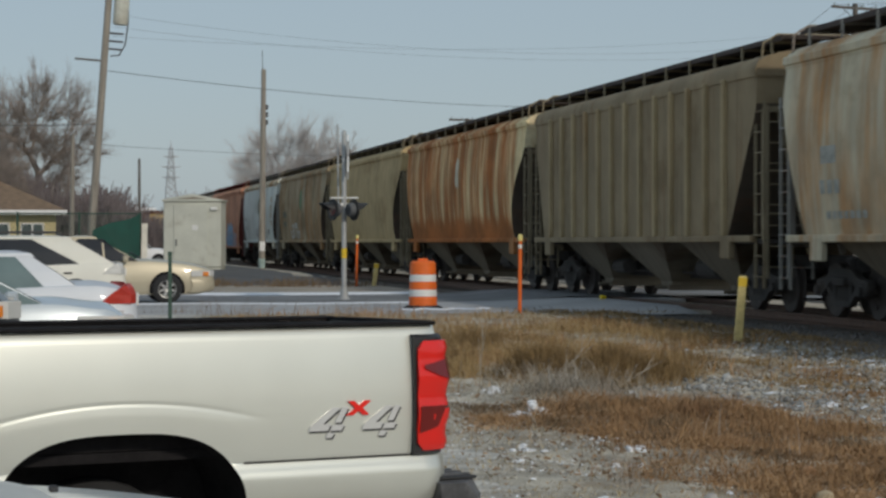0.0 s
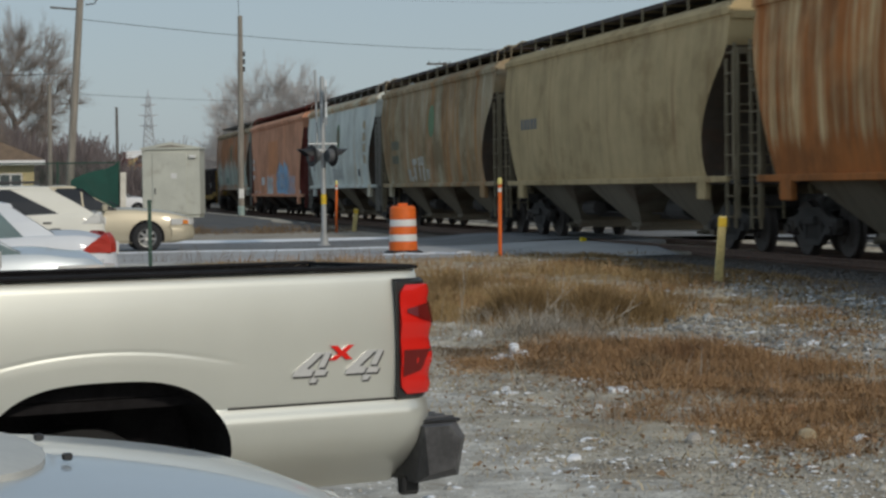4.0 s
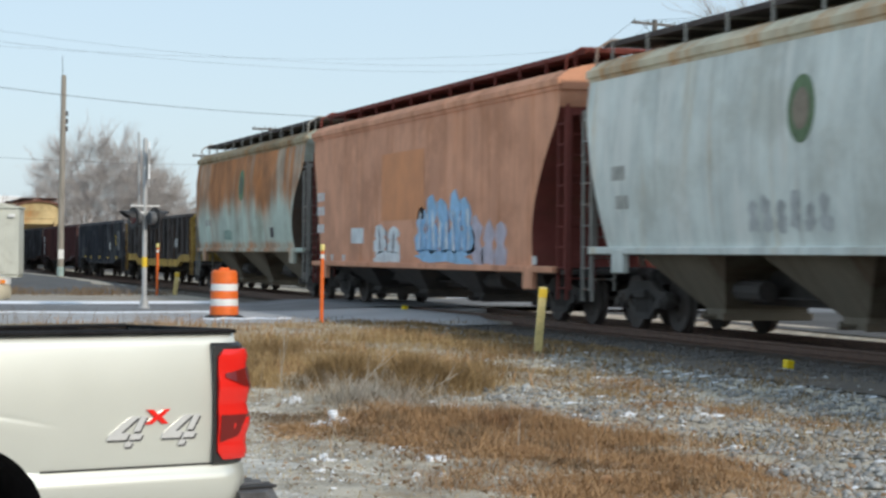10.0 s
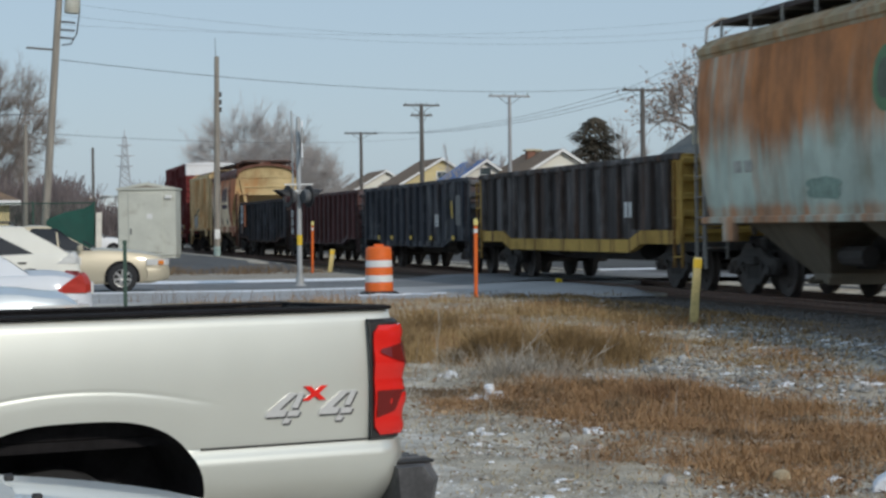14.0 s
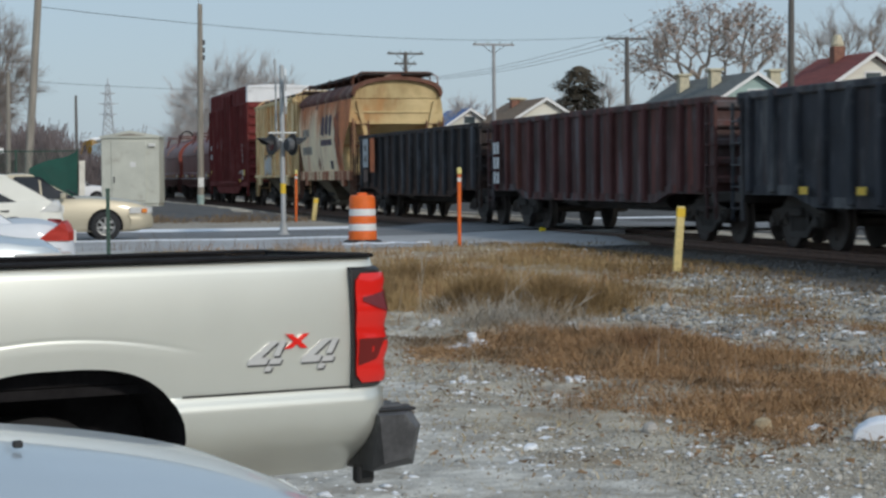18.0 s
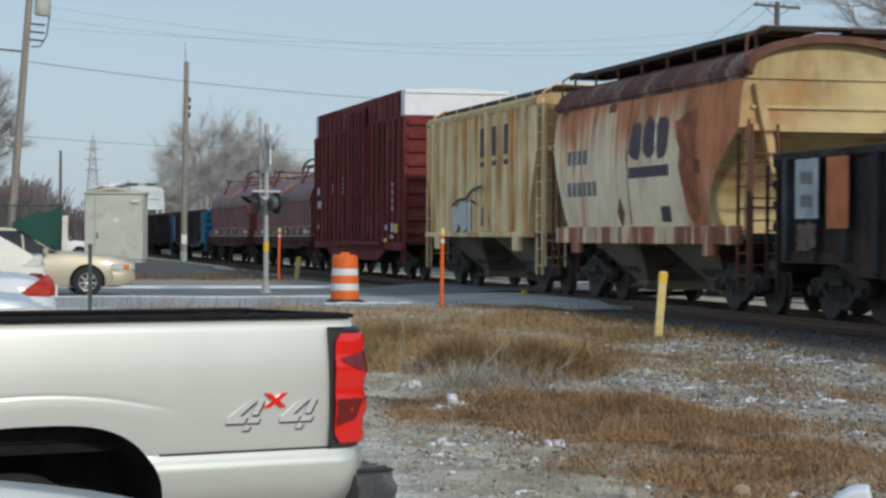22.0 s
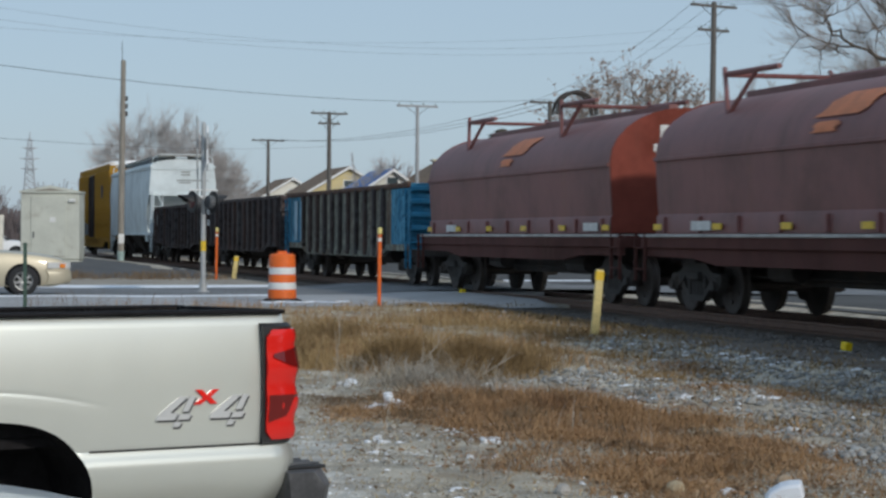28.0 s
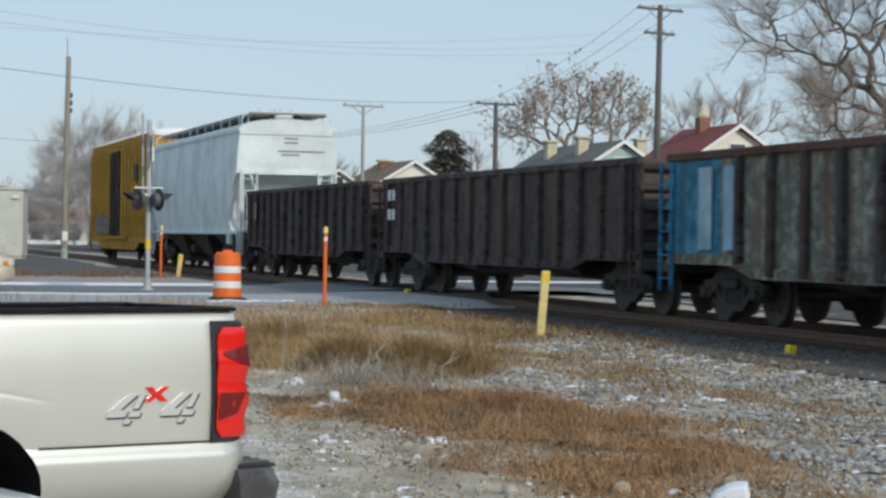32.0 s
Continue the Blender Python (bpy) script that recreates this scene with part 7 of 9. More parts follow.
p1 = wood_pole(9.29, 82.8, 0.60, 7.95, 0.13, 0.6, "bare wooden pole with pale wrapped base beside the track")
part("base_wrap", Geo().turn([(0.138, 0.05), (0.137, 0.42)], "z", 12), mat("pale_wrap", (0.32, 0.42, 0.40), 0.6, var=0.25, scale=5), p1)
part("wrap_sign", Geo().cham(-0.11, 0.11, -0.155, -0.14, 0.72, 1.1, 0.004), M_REFL, p1)
part("aerial", Geo().cyl((-0.04, 0, 7.9), (-0.07, 0, 8.7), 0.012, n=5), M_WIRE, p1)
for k, z in enumerate((5.75, 6.05, 6.35)):
    part("bracket", Geo().cham(0.09, 0.19, -0.05, 0.05, z, z + 0.2, 0.01), M_WIRE, p1)
big = wood_pole(1.98, 66.9, 0.30, 13.0, 0.125, 4.2, "tall leaning wooden power pole with a transformer")
part("side_arm", Geo().cham(-0.92, 0.0, -0.03, 0.03, 7.10, 7.16, 0.01), M_WOODDARK, big)
part("transformer", Geo().turn([(0.02, 8.3), (0.22, 8.32), (0.24, 8.4), (0.24, 9.1), (0.20, 9.2), (0.02, 9.22)], "z", 14, (0.42, 0, 0)), M_CABINET, big)
part("riser_loop", Geo().tube([(0.18, 0, 7.3), (0.45, 0, 7.35), (0.62, 0, 7.7), (0.66, 0, 8.4), (0.62, 0, 9.3), (0.4, 0, 9.6)], 0.022), M_WIRE, big)
for z in (7.5, 7.75, 8.0):
    part("bracket", Geo().cham(0.1, 0.55, -0.03, 0.03, z, z + 0.06, 0.01), M_WIRE, big)
wood_pole(1.80, 81.3, 0.5, 5.3, 0.095, 0.5, "short pale wooden pole")
pf = wood_pole(8.7, 161.5, 0.3, 7.8, 0.13, 0.0, wood=M_WOODDARK)
for ang, d, top, arms, yaw in ((22.49, 100, 12.9, ((-0.2, 1.35), (-1.35, 0.9)), 15), (18.1, 120, 9.5, ((-0.1, 1.3),), 10), (10.37, 176, 9.8, ((-0.1, 1.45),), 10), (12.04, 135, 9.7, ((-0.1, 1.25), (-0.75, 0.75)), 10), (14.46, 126, 9.6, ((-0.05, 1.35),), 10), (7.1, 250, 10.5, ((-0.1, 1.5),), 10)):
    x, y = d * math.sin(radians(ang)), d * math.cos(radians(ang))
    wood = M_WOODGREY if ang == 14.46 else M_WOODDARK
    p = wood_pole(x, y, 0.25, top - 0.25, 0.13 if ang == 14.46 else 0.17, 0.6 if top > 12 else 0, ("pale grey" if ang == 14.46 else "dark wooden") + " utility pole with crossarms behind the houses", wood=wood)
    for dz, half in arms:
        arm(p, top - 0.25 + dz, half, yaw, wood=wood)

# wires sag between the poles
def wire(name, a, b, sag, r=0.013, n=20):
    pts = [Vector(a).lerp(Vector(b), k / n) - Vector((0, 0, sag * 4 * (k / n) * (1 - k / n))) for k in range(n + 1)]
    solid(name, Geo().tube(pts, r, 4), M_WIRE, "thin dark overhead wire between poles", "wire", group="overhead wires")


T0, T1, T2, T3 = (38.25, 92.4), (37.3, 114.0), (28.2, 132.0), (31.5, 122.0)
wire("overhead_wire", (2.62, 66.9, 7.1), (*T1, 9.6), 0.6, 0.014)
wire("overhead_wire", (2.43, 66.9, 4.75), (*T2, 7.5), 0.3, 0.009)
for k, (a, b) in enumerate(((8.2, 11.8), (8.5, 11.0), (8.9, 11.5))):
    wire("overhead_wire", (2.75, 66.9, a), (T0[0] + 0.5 * k, T0[1], b), 0.7 + 0.2 * k, 0.004)
wire("overhead_wire", (2.43, 66.9, 5.4), (-40, 60, 7.0), 0.8, 0.013)
for k in range(3):
    wire("overhead_wire", (T0[0] - 1 + k, T0[1], 12.8), (60 + 2 * k, 20, 12.4), 1.0, 0.009)
    wire("overhead_wire", (T0[0] - 1 + k, T0[1], 12.8), (T1[0] - 1 + k, T1[1], 9.5), 0.5, 0.009)
    wire("overhead_wire", (T1[0] - 1 + k, T1[1], 9.5), (31.7 - 1 + k, 173, 9.8), 0.9, 0.014)

# fence with green screen
fence = thing("mesh_fence", "chain-link fence with sagging dark green screen", "fence", pose(0, 63.0, 0.32))
for k in range(9):
    part("post", Geo().cyl((3.42 - 1.8 * k, 0, -0.1), (3.42 - 1.8 * k, 0, 2.25), 0.035, n=8), M_GREENPOST, fence)
part("top_rail", Geo().cyl((-11, 0, 2.2), (3.42, 0, 2.2), 0.022, n=6), M_GREENPOST, fence)
part("bottom_rail", Geo().cyl((-11, 0, 0.15), (3.42, 0, 0.15), 0.016, n=6), M_GREENPOST, fence)
g = Geo()
for k in range(150):
    x = 3.4 - 0.2 * k * 0.5
    for s in (-1, 1):
        x2 = x + s * 1.0
        if -11 < x2 < 3.42 and x > -11:
            g.add([(x, 0.0, 0.15), (x + 0.012, 0.0, 0.15), (x2 + 0.012, 0, 2.2), (x2, 0, 2.2)], [(0, 1, 2, 3)])
part("wire_mesh", g, M_GREENPOST, fence)
top = [(2.0, 1.70), (2.3, 1.84), (2.6, 1.94), (2.9, 2.0), (3.1, 2.04), (3.3, 2.14), (3.4, 2.2)]
part("screen", Geo().loft([[(x, -0.05 + 0.03 * math.sin(5 * x), z) for x, z in top] + [(3.4, -0.03, 0.1), (2.0, -0.06, 0.1)], [(x, -0.04 + 0.03 * math.sin(5 * x), z) for x, z in top] + [(3.4, -0.02, 0.1), (2.0, -0.05, 0.1)]]), M_GREENFAB, fence, "sagging dark green fabric screen")
solid("leaning_board", Geo().loft([[(-0.085 + 0.05 * t, -0.02 + 0.12 * t, h), (0.085 + 0.05 * t, -0.02 + 0.12 * t, h + 0.01), (0.085 + 0.05 * t, 0.02 + 0.12 * t, h + 0.01), (-0.085 + 0.05 * t, 0.02 + 0.12 * t, h)] for t, h in ((0.0, 0.0), (0.5, 0.95), (1.0, 1.92))]), mat("weathered_cream", (0.66, 0.63, 0.55), 0.8, var=0.2, scale=3, bumpy=0.1), "weathered cream board leaning against the fence post", "board", pose(3.50, 62.78, 0.3))
sedan("white station wagon parked beyond the cabinet", pose(5.45, 108.0, 0.42, 0, 0, 0), 4.5, 1.56, 1.76, auto_paint("white_car_paint", (0.74, 0.75, 0.76), 0.0, 0.5, 0.2), wagon=True, panes=M_GLASSDARK)

# discarded things on the verge
bag = Geo()
side = [(-0.125, -0.02), (-0.122, 0.02), (-0.095, 0.06), (-0.03, 0.108), (0.03, 0.128), (0.09, 0.136), (0.104, 0.126), (0.122, 0.04), (0.115, -0.02)]
rings = [[(u * k, d, (z + 0.02) * q * 0.88 - 0.02 + 0.006 * math.sin(9 * u + 20 * d)) for u, z in side] for d, k, q in ((-0.105, 0.86, 0.80), (-0.09, 0.95, 0.93), (0.0, 1.0, 1.0), (0.09, 0.96, 0.94), (0.11, 0.85, 0.82))]
solid("plastic_tub", bag.loft(rings), mat("white_plastic", (0.76, 0.79, 0.84), 0.4, var=0.06, scale=6, bumpy=0.1), "crumpled white plastic tub lying on gravel", "litter", at(5.41, 11.75, 0, 0, -25, 0.03))

# ---- houses, trees and the far distance ----
M_BARK = mat("bark", (0.30, 0.25, 0.21), 0.95, var=0.3, scale=3, fine=20, bumpy=0.3)
M_TWIG = mat("twigs", (0.38, 0.32, 0.28), 0.95, var=0.25, scale=0.8, fine=6, bumpy=0, island=0.35)
# paler than near twigs: the haze of distance is put into the colour
M_TWIGHAZE = mat("far_twigs", (0.54, 0.50, 0.475), 0.95, var=0.2, scale=0.3, fine=3, bumpy=0, island=0.3)
M_SEED = mat("seed_clumps", (0.46, 0.35, 0.29), 0.9, var=0.3, scale=2, island=0.5, bumpy=0)
M_CONIFER = mat("conifer", (0.11, 0.095, 0.07), 0.9, var=0.35, scale=2, island=0.5, bumpy=0)


def prisms(P, Q, r0, r1):
    """Many thin three-sided branches at once."""
    P, Q = np.asarray(P), np.asarray(Q)
    d = Q - P
    d /= np.linalg.norm(d, axis=1, keepdims=True) + 1e-9
    a = np.cross(d, np.array([0.3, 0.5, 0.81]))
    a /= np.linalg.norm(a, axis=1, keepdims=True) + 1e-9
    b = np.cross(d, a)
    v = []
    for C, r in ((P, r0), (Q, r1)):
        for k in range(3):
            t = 2 * math.pi * k / 3
            v.append(C + (np.asarray(r)[:, None]) * (math.cos(t) * a + math.sin(t) * b))
    v = np.stack(v, 1).reshape(-1, 3)
    n = len(P)
    base = np.arange(n)[:, None] * 6
    f = np.concatenate([base + np.array([[0, 1, 4, 3]]), base + np.array([[1, 2, 5, 4]]), base + np.array([[2, 0, 3, 5]])])
    return v, f


def envelope(kind, n, h, spread, rs):
    """Where the branch ends lie: a low dome, a flat umbrella or an open crown on a trunk."""
    a = rs.uniform(0, 2 * math.pi, n)
    if kind == "dome":
        e = np.arcsin(rs.uniform(0.02, 1.0, n))
        k = rs.uniform(0.35, 1.0, n) ** 0.6 * (1 + 0.10 * np.sin(3 * a + e * 5) + rs.normal(0, 0.05, n))
        return np.stack([k * spread * np.cos(e) * np.cos(a), k * spread * np.cos(e) * np.sin(a), h * 0.08 + k * h * 0.92 * np.sin(e)], -1)
    if kind == "umbrella":
        k = np.sqrt(rs.uniform(0.0, 1.0, n)) * spread
        z = h * (0.99 - 0.30 * (k / spread) ** 2 - rs.uniform(0, 0.20, n) ** 1.0 - 0.25 * (rs.rand(n) < 0.2) * (k / spread))
        return np.stack([k * np.cos(a), k * np.sin(a), z], -1)
    e = rs.uniform(-1, 1, n)
    k = rs.uniform(0.3, 1.0, n) ** 0.5 * (1 + 0.22 * np.sin(2 * a + 3 * e + 1) + rs.normal(0, 0.06, n))
    c = np.sqrt(1 - e * e)
    return np.stack([k * spread * c * np.cos(a), k * spread * c * np.sin(a), h * 0.62 + k * h * 0.38 * e], -1)


def branch_out(ends, h, rs, fork_z, r_tip, crook):
    """Limbs that share their way to the branch ends and part from one another; crooked in small steps."""
    segs = []

    def run(p, q, r0, r1, steps):
        last = p
        L = np.linalg.norm(q - p)
        for k in range(1, steps + 1):
            t = k / steps
            c = p + (q - p) * t + (rs.normal(0, crook * L, 3) if k < steps else 0)
            segs.append((last, c, r0 + (r1 - r0) * (k - 1) / steps, r0 + (r1 - r0) * t))
            last = c

    def go(p, pts, r):
        n = len(pts)
        if n <= 2:
            for q in pts:
                run(p, q, min(r, r_tip * 1.6), r_tip * 0.6, 3)
            return
        d = pts - pts.mean(0)
        axis = np.linalg.svd(d, full_matrices=False)[2][0] + rs.normal(0, 0.25, 3)
        key = d @ axis
        cut = np.quantile(key, rs.uniform(0.35, 0.65))
        for grp in (pts[key <= cut], pts[key > cut]):
            if len(grp) == 0:
                continue
            f = rs.uniform(0.30, 0.48)
            c = grp.mean(0)
            q = p + (c - p) * f + np.array([0, 0, -0.04 * np.linalg.norm(c - p)])
            r1 = r_tip * len(grp) ** 0.46
            run(p, q, min(r, r1 * 1.25), r1, 3)
            go(q, grp, r1)

    top = np.array([0.02 * h, 0.01 * h, h * fork_z])
    r_all = r_tip * len(ends) ** 0.46
    run(np.zeros(3), top, r_all * 1.5, r_all, 3)
    go(top, ends, r_all)
    return segs


def bare_tree(x, y, h, spread, seed, label, shape="open", ends=260, clumps=0, twig_mat=None, bark=None, thick=1.0, z0=0.2, fork=0.2, fine=2500, twig=0.07, tip=0.022, crook=0.045):
    rs = np.random.RandomState(seed)
    segs = branch_out(envelope(shape, ends, h, spread, rs), h, rs, fork, tip, crook)
    t_ob = thing("tree", label, "tree", pose(x, y, z0), group="bare trees")
    P, Q, r0, r1 = (np.array(a) for a in zip(*segs))
    main = r0 > tip * 4.2
    g = Geo()
    for p, q, a, b in zip(P[main], Q[main], r0[main], r1[main]):
        g.cyl(p, q, a, b, 7, False)
    part("trunk", g, bark or M_BARK, t_ob, smooth=True)
    v, f = prisms(P[~main], Q[~main], r0[~main], r1[~main])
    tagged(part("branchwork", raw("branchwork", v, f), bark or M_BARK, t_ob), kind="stuff")
    # fine twigs along the thin branches, in two orders
    thin = r0 < tip * 2.2
    base, tips = P[thin], Q[thin]
    parts_v, parts_f, off = [], [], 0
    mid = np.array([0, 0, h * 0.35])
    for size, count, r in ((twig * h, fine, 0.009), (twig * 0.6 * h, fine * 3, 0.006)):
        k = rs.randint(0, len(base), count)
        a = base[k] + (tips[k] - base[k]) * rs.rand(count, 1)
        d = tips[k] - base[k]
        out = a - mid
        d = d / (np.linalg.norm(d, axis=1, keepdims=True) + 1e-6) + 0.7 * out / (np.linalg.norm(out, axis=1, keepdims=True) + 1e-6) + rs.normal(0, 0.5, (count, 3)) + np.array([0, 0, 0.2])
        d = d / np.linalg.norm(d, axis=1, keepdims=True)
        b = a + d * size * rs.uniform(0.4, 1.2, (count, 1))
        v, f = prisms(a, b, np.full(count, r * thick), np.full(count, 0.004 * thick))
        parts_v.append(v)
        parts_f.append(f + off)
        off += len(v)
        base, tips = a, b
    tagged(part("crown", raw("crown", np.concatenate(parts_v), np.concatenate(parts_f)), twig_mat or M_TWIG, t_ob), kind="stuff")
    if clumps:
        c = tips[rs.randint(0, len(tips), clumps)]
        c = c[c[:, 2] > 0.5 * h]
        n = len(c)
        v = (c[:, None] + rs.normal(0, 0.075, (n, 4, 3))).reshape(-1, 3)
        f = (np.arange(n)[:, None, None] * 4 + np.array([[0, 1, 2], [0, 2, 3], [0, 1, 3]])[None]).reshape(-1, 3)
        tagged(part("seed_clumps", raw("seed_clumps", v, f), M_SEED, t_ob), kind="stuff")
    return t_ob


bare_tree(50.6, 136, 14.3, 6.6, 11, "flat-topped bare tree with brown seed clumps behind houses", "umbrella", ends=220, clumps=2600, fork=0.30, fine=1300, tip=0.025, thick=1.1)
bare_tree(58.5, 130, 12.6, 4.6, 12, "bare crooked tree behind the red-roofed house", "open", ends=260, fork=0.3, fine=2600, tip=0.020, crook=0.07)
bare_tree(42.4, 75.5, 15.0, 8.0, 13, "large bare street tree with heavy crooked limbs", "open", ends=380, fork=0.22, fine=8000, tip=0.019, crook=0.075, thick=0.75, bark=mat("dark_bark", (0.13, 0.105, 0.085), 0.95, var=0.3, scale=3, fine=20, bumpy=0.3))
bare_tree(22.0, 168.5, 11.0, 7.2, 14, "round bare tree with a fuzzy twiggy crown", "dome", ends=1900, bark=M_TWIGHAZE, twig_mat=M_TWIGHAZE, fork=0.05, fine=17000, tip=0.006, thick=0.9, twig=0.095)
bare_tree(26.6, 176.0, 9.6, 4.2, 15, "grey-brown bare tree beyond the track", "dome", ends=520, bark=M_TWIGHAZE, twig_mat=M_TWIGHAZE, fork=0.06, fine=5000, tip=0.010, thick=1.0, twig=0.09)
bare_tree(31.5, 195.0, 9.0, 4.5, 16, "grey-brown bare tree beyond the track", "dome", ends=520, bark=M_TWIGHAZE, twig_mat=M_TWIGHAZE, fork=0.06, fine=5000, tip=0.010, thick=1.0, twig=0.09)
bare_tree(0.6, 121, 11.2, 3.6, 17, "tall bare tree behind the brown-roofed house", "open", ends=520, fork=0.3, fine=5600, tip=0.013, twig=0.085, thick=0.8)
bare_tree(-4.0, 125, 10.5, 3.8, 18, "tall bare tree behind the brown-roofed house", "open", ends=520, fork=0.3, fine=5600, tip=0.013, twig=0.085, thick=0.8)
bare_tree(-1.6, 112, 7.0, 2.6, 19, "twiggy bare shrub behind the fence", "dome", ends=420, fork=0.05, fine=3600, tip=0.008, twig=0.1, thick=0.8)
bare_tree(2.4, 118, 5.4, 1.9, 20, "twiggy bare shrub behind the fence", "dome", ends=340, fork=0.05, fine=2600, tip=0.008, twig=0.1, thick=0.8)
bare_tree(-9.0, 120, 10.0, 4.0, 21, "tall bare tree behind the brown-roofed house", "open", ends=420, fine=3000, tip=0.013, twig=0.08, thick=0.8)
bare_tree(46.5, 150, 9.0, 3.2, 22, "slim bare tree between the houses", "open", ends=180, fine=2000, twig_mat=M_TWIGHAZE)
bare_tree(36.0, 150, 7.6, 3.0, 24, "slim bare tree between the houses", "open", ends=180, fine=2000, twig_mat=M_TWIGHAZE, bark=M_TWIGHAZE)
bare_tree(47.0, 86, 8.6, 3.8, 25, "slim bare tree between the houses", "open", ends=160, fine=1500, tip=0.015, twig_mat=M_TWIGHAZE)
bare_tree(53.5, 100, 10.6, 4.4, 26, "bare branching tree behind the red-roofed house", "open", ends=160, fine=1500, tip=0.017, crook=0.07, twig_mat=M_TWIGHAZE)


def conifer(x, y, h, w):
    t = thing("conifer", "dark ragged evergreen tree behind the houses", "tree", pose(x, y, 0.2))
    part("trunk", Geo().cyl((0, 0, 0), (0, 0, h * 0.95), 0.2, 0.03, 7), M_BARK, t)
    rs = np.random.RandomState(8)
    n = 2600
    u = rs.rand(n) ** 0.8
    z = h * (0.12 + 0.88 * u)
    lump = 0.75 + 0.25 * np.sin(u * 21 + 2) + 0.15 * np.sin(u * 47)
    r = w * (1 - u) ** 0.6 * lump * rs.uniform(0.3, 1.1, n) + 0.1
    a = rs.uniform(0, 2 * math.pi, n)
    c = np.stack([r * np.cos(a), r * np.sin(a), z], -1)
    out = np.stack([np.cos(a), np.sin(a), -0.25 + 0 * a], -1)
    tip = c + out * rs.uniform(0.25, 0.55, (n, 1))
    side = np.stack([-np.sin(a), np.cos(a), 0 * a], -1) * rs.uniform(0.08, 0.2, (n, 1))
    up = np.array([[0, 0, 0.08]])
    v = np.stack([c - side, c + side, tip, c + up], 1).reshape(-1, 3)
    f = (np.arange(n)[:, None, None] * 4 + np.array([[0, 1, 2], [0, 2, 3], [1, 3, 2]])[None]).reshape(-1, 3)
    tagged(part("crown", raw("crown", v, f), M_CONIFER, t), kind="stuff")


conifer(43.3, 143.5, 9.2, 4.4)

M_WALLY = mat("yellow_siding", (0.62, 0.52, 0.28), 0.8, var=0.08, scale=1, fine=12, bumpy=0.3, stretch=(0.2, 0.2, 6))
M_WALLW = mat("cream_siding", (0.72, 0.70, 0.62), 0.8, var=0.06, scale=1, fine=12, bumpy=0.3, stretch=(0.2, 0.2, 6))
M_WALLT = mat("teal_siding", (0.36, 0.48, 0.46), 0.8, var=0.08, scale=1, fine=12, bumpy=0.3, stretch=(0.2, 0.2, 6))
M_SH_BROWN = mat("brown_shingles", (0.20, 0.135, 0.085), 0.9, var=0.25, scale=1.2, fine=8, bumpy=0.4, stretch=(3, 1, 6))
M_SH_GREY = mat("grey_shingles", (0.14, 0.145, 0.135), 0.9, var=0.25, scale=1.2, fine=8, bumpy=0.4, stretch=(3, 1, 6))
M_SH_RED = mat("red_shingles", (0.22, 0.055, 0.045), 0.9, var=0.25, scale=1.2, fine=8, bumpy=0.4, stretch=(3, 1, 6))
M_BRICK = mat("chimney_brick", (0.24, 0.12, 0.085), 0.9, var=0.3, scale=6, fine=30, bumpy=0.4)
M_POTS = mat("chimney_cream", (0.55, 0.50, 0.36), 0.85, var=0.2, scale=4)
M_TRIMW = mat("white_trim", (0.75, 0.75, 0.74), 0.6, var=0.05)


def house(x, y, half, length, eave, peak, wall, roof, label, chimneys=()):
    """A gabled house, its ridge along y, its gable towards -y."""
    h = thing("house", label, "house", pose(x, y, 0.2), group="houses across the street")
    e, p = eave - 0.2, peak - 0.2
    part("wall", Geo().loft([[(-half, yy, 0), (half, yy, 0), (half, yy, e), (0, yy, p - 0.12), (-half, yy, e)] for yy in (0, length)]), wall, h)
    for s in (-1, 1):
        ox, oz = half + 0.35, e - 0.35 * (p - e) / half
        part("roof", Geo().loft([[(s * 0.0, yy, p), (s * ox, yy, oz), (s * ox, yy, oz + 0.14), (0, yy, p + 0.14)] for yy in (-0.35, length + 0.35)]), roof, h)
        part("bargeboard", Geo().loft([[(0, yy, p - 0.08), (s * ox, yy, oz - 0.08), (s * ox, yy, oz + 0.13), (0, yy, p + 0.13)] for yy in (-0.40, -0.352)]), M_TRIMW, h)
    for xx, zz, w, hh in ((-half * 0.5, 1.3, 0.9, 1.3), (half * 0.5, 1.3, 0.9, 1.3), (0.0, e - 0.1, 0.8, 1.0)):
        win = part("window", Geo().cham(xx - w / 2 - 0.08, xx + w / 2 + 0.08, -0.05, 0.0, zz - 0.08, zz + hh + 0.08, 0.01), M_TRIMW, h)
        part("pane", Geo().cham(xx - w / 2, xx + w / 2, -0.062, -0.045, zz, zz + hh / 2 - 0.02, 0.004), M_GLASS, win)
        part("pane", Geo().cham(xx - w / 2, xx + w / 2, -0.062, -0.045, zz + hh / 2 + 0.02, zz + hh, 0.004), M_GLASS, win)
    for yy in np.arange(1.5, length - 1, 2.4):
        win = part("window", Geo().cham(-half - 0.05, -half, yy - 0.5, yy + 0.5, 1.2, 2.7, 0.01), M_TRIMW, h)
        part("pane", Geo().cham(-half - 0.062, -half - 0.045, yy - 0.42, yy + 0.42, 1.28, 2.62, 0.004), M_GLASS, win)
    for cx, cy, cz, m, pot in chimneys:
        c = part("chimney", Geo().cham(cx - 0.30, cx + 0.30, cy - 0.30, cy + 0.30, p - 1.2, p + cz, 0.02), m, h)
        part("pot", Geo().turn([(0.3, p + cz - 0.02), (0.34, p + cz + 0.1), (0.2, p + cz + 0.55), (0.16, p + cz + 0.6)], "z", 10, (cx, cy, 0)) if pot else Geo().cham(cx - 0.44, cx + 0.44, cy - 0.44, cy + 0.44, p + cz - 0.15, p + cz - 0.02, 0.02), M_POTS, c)
    return h


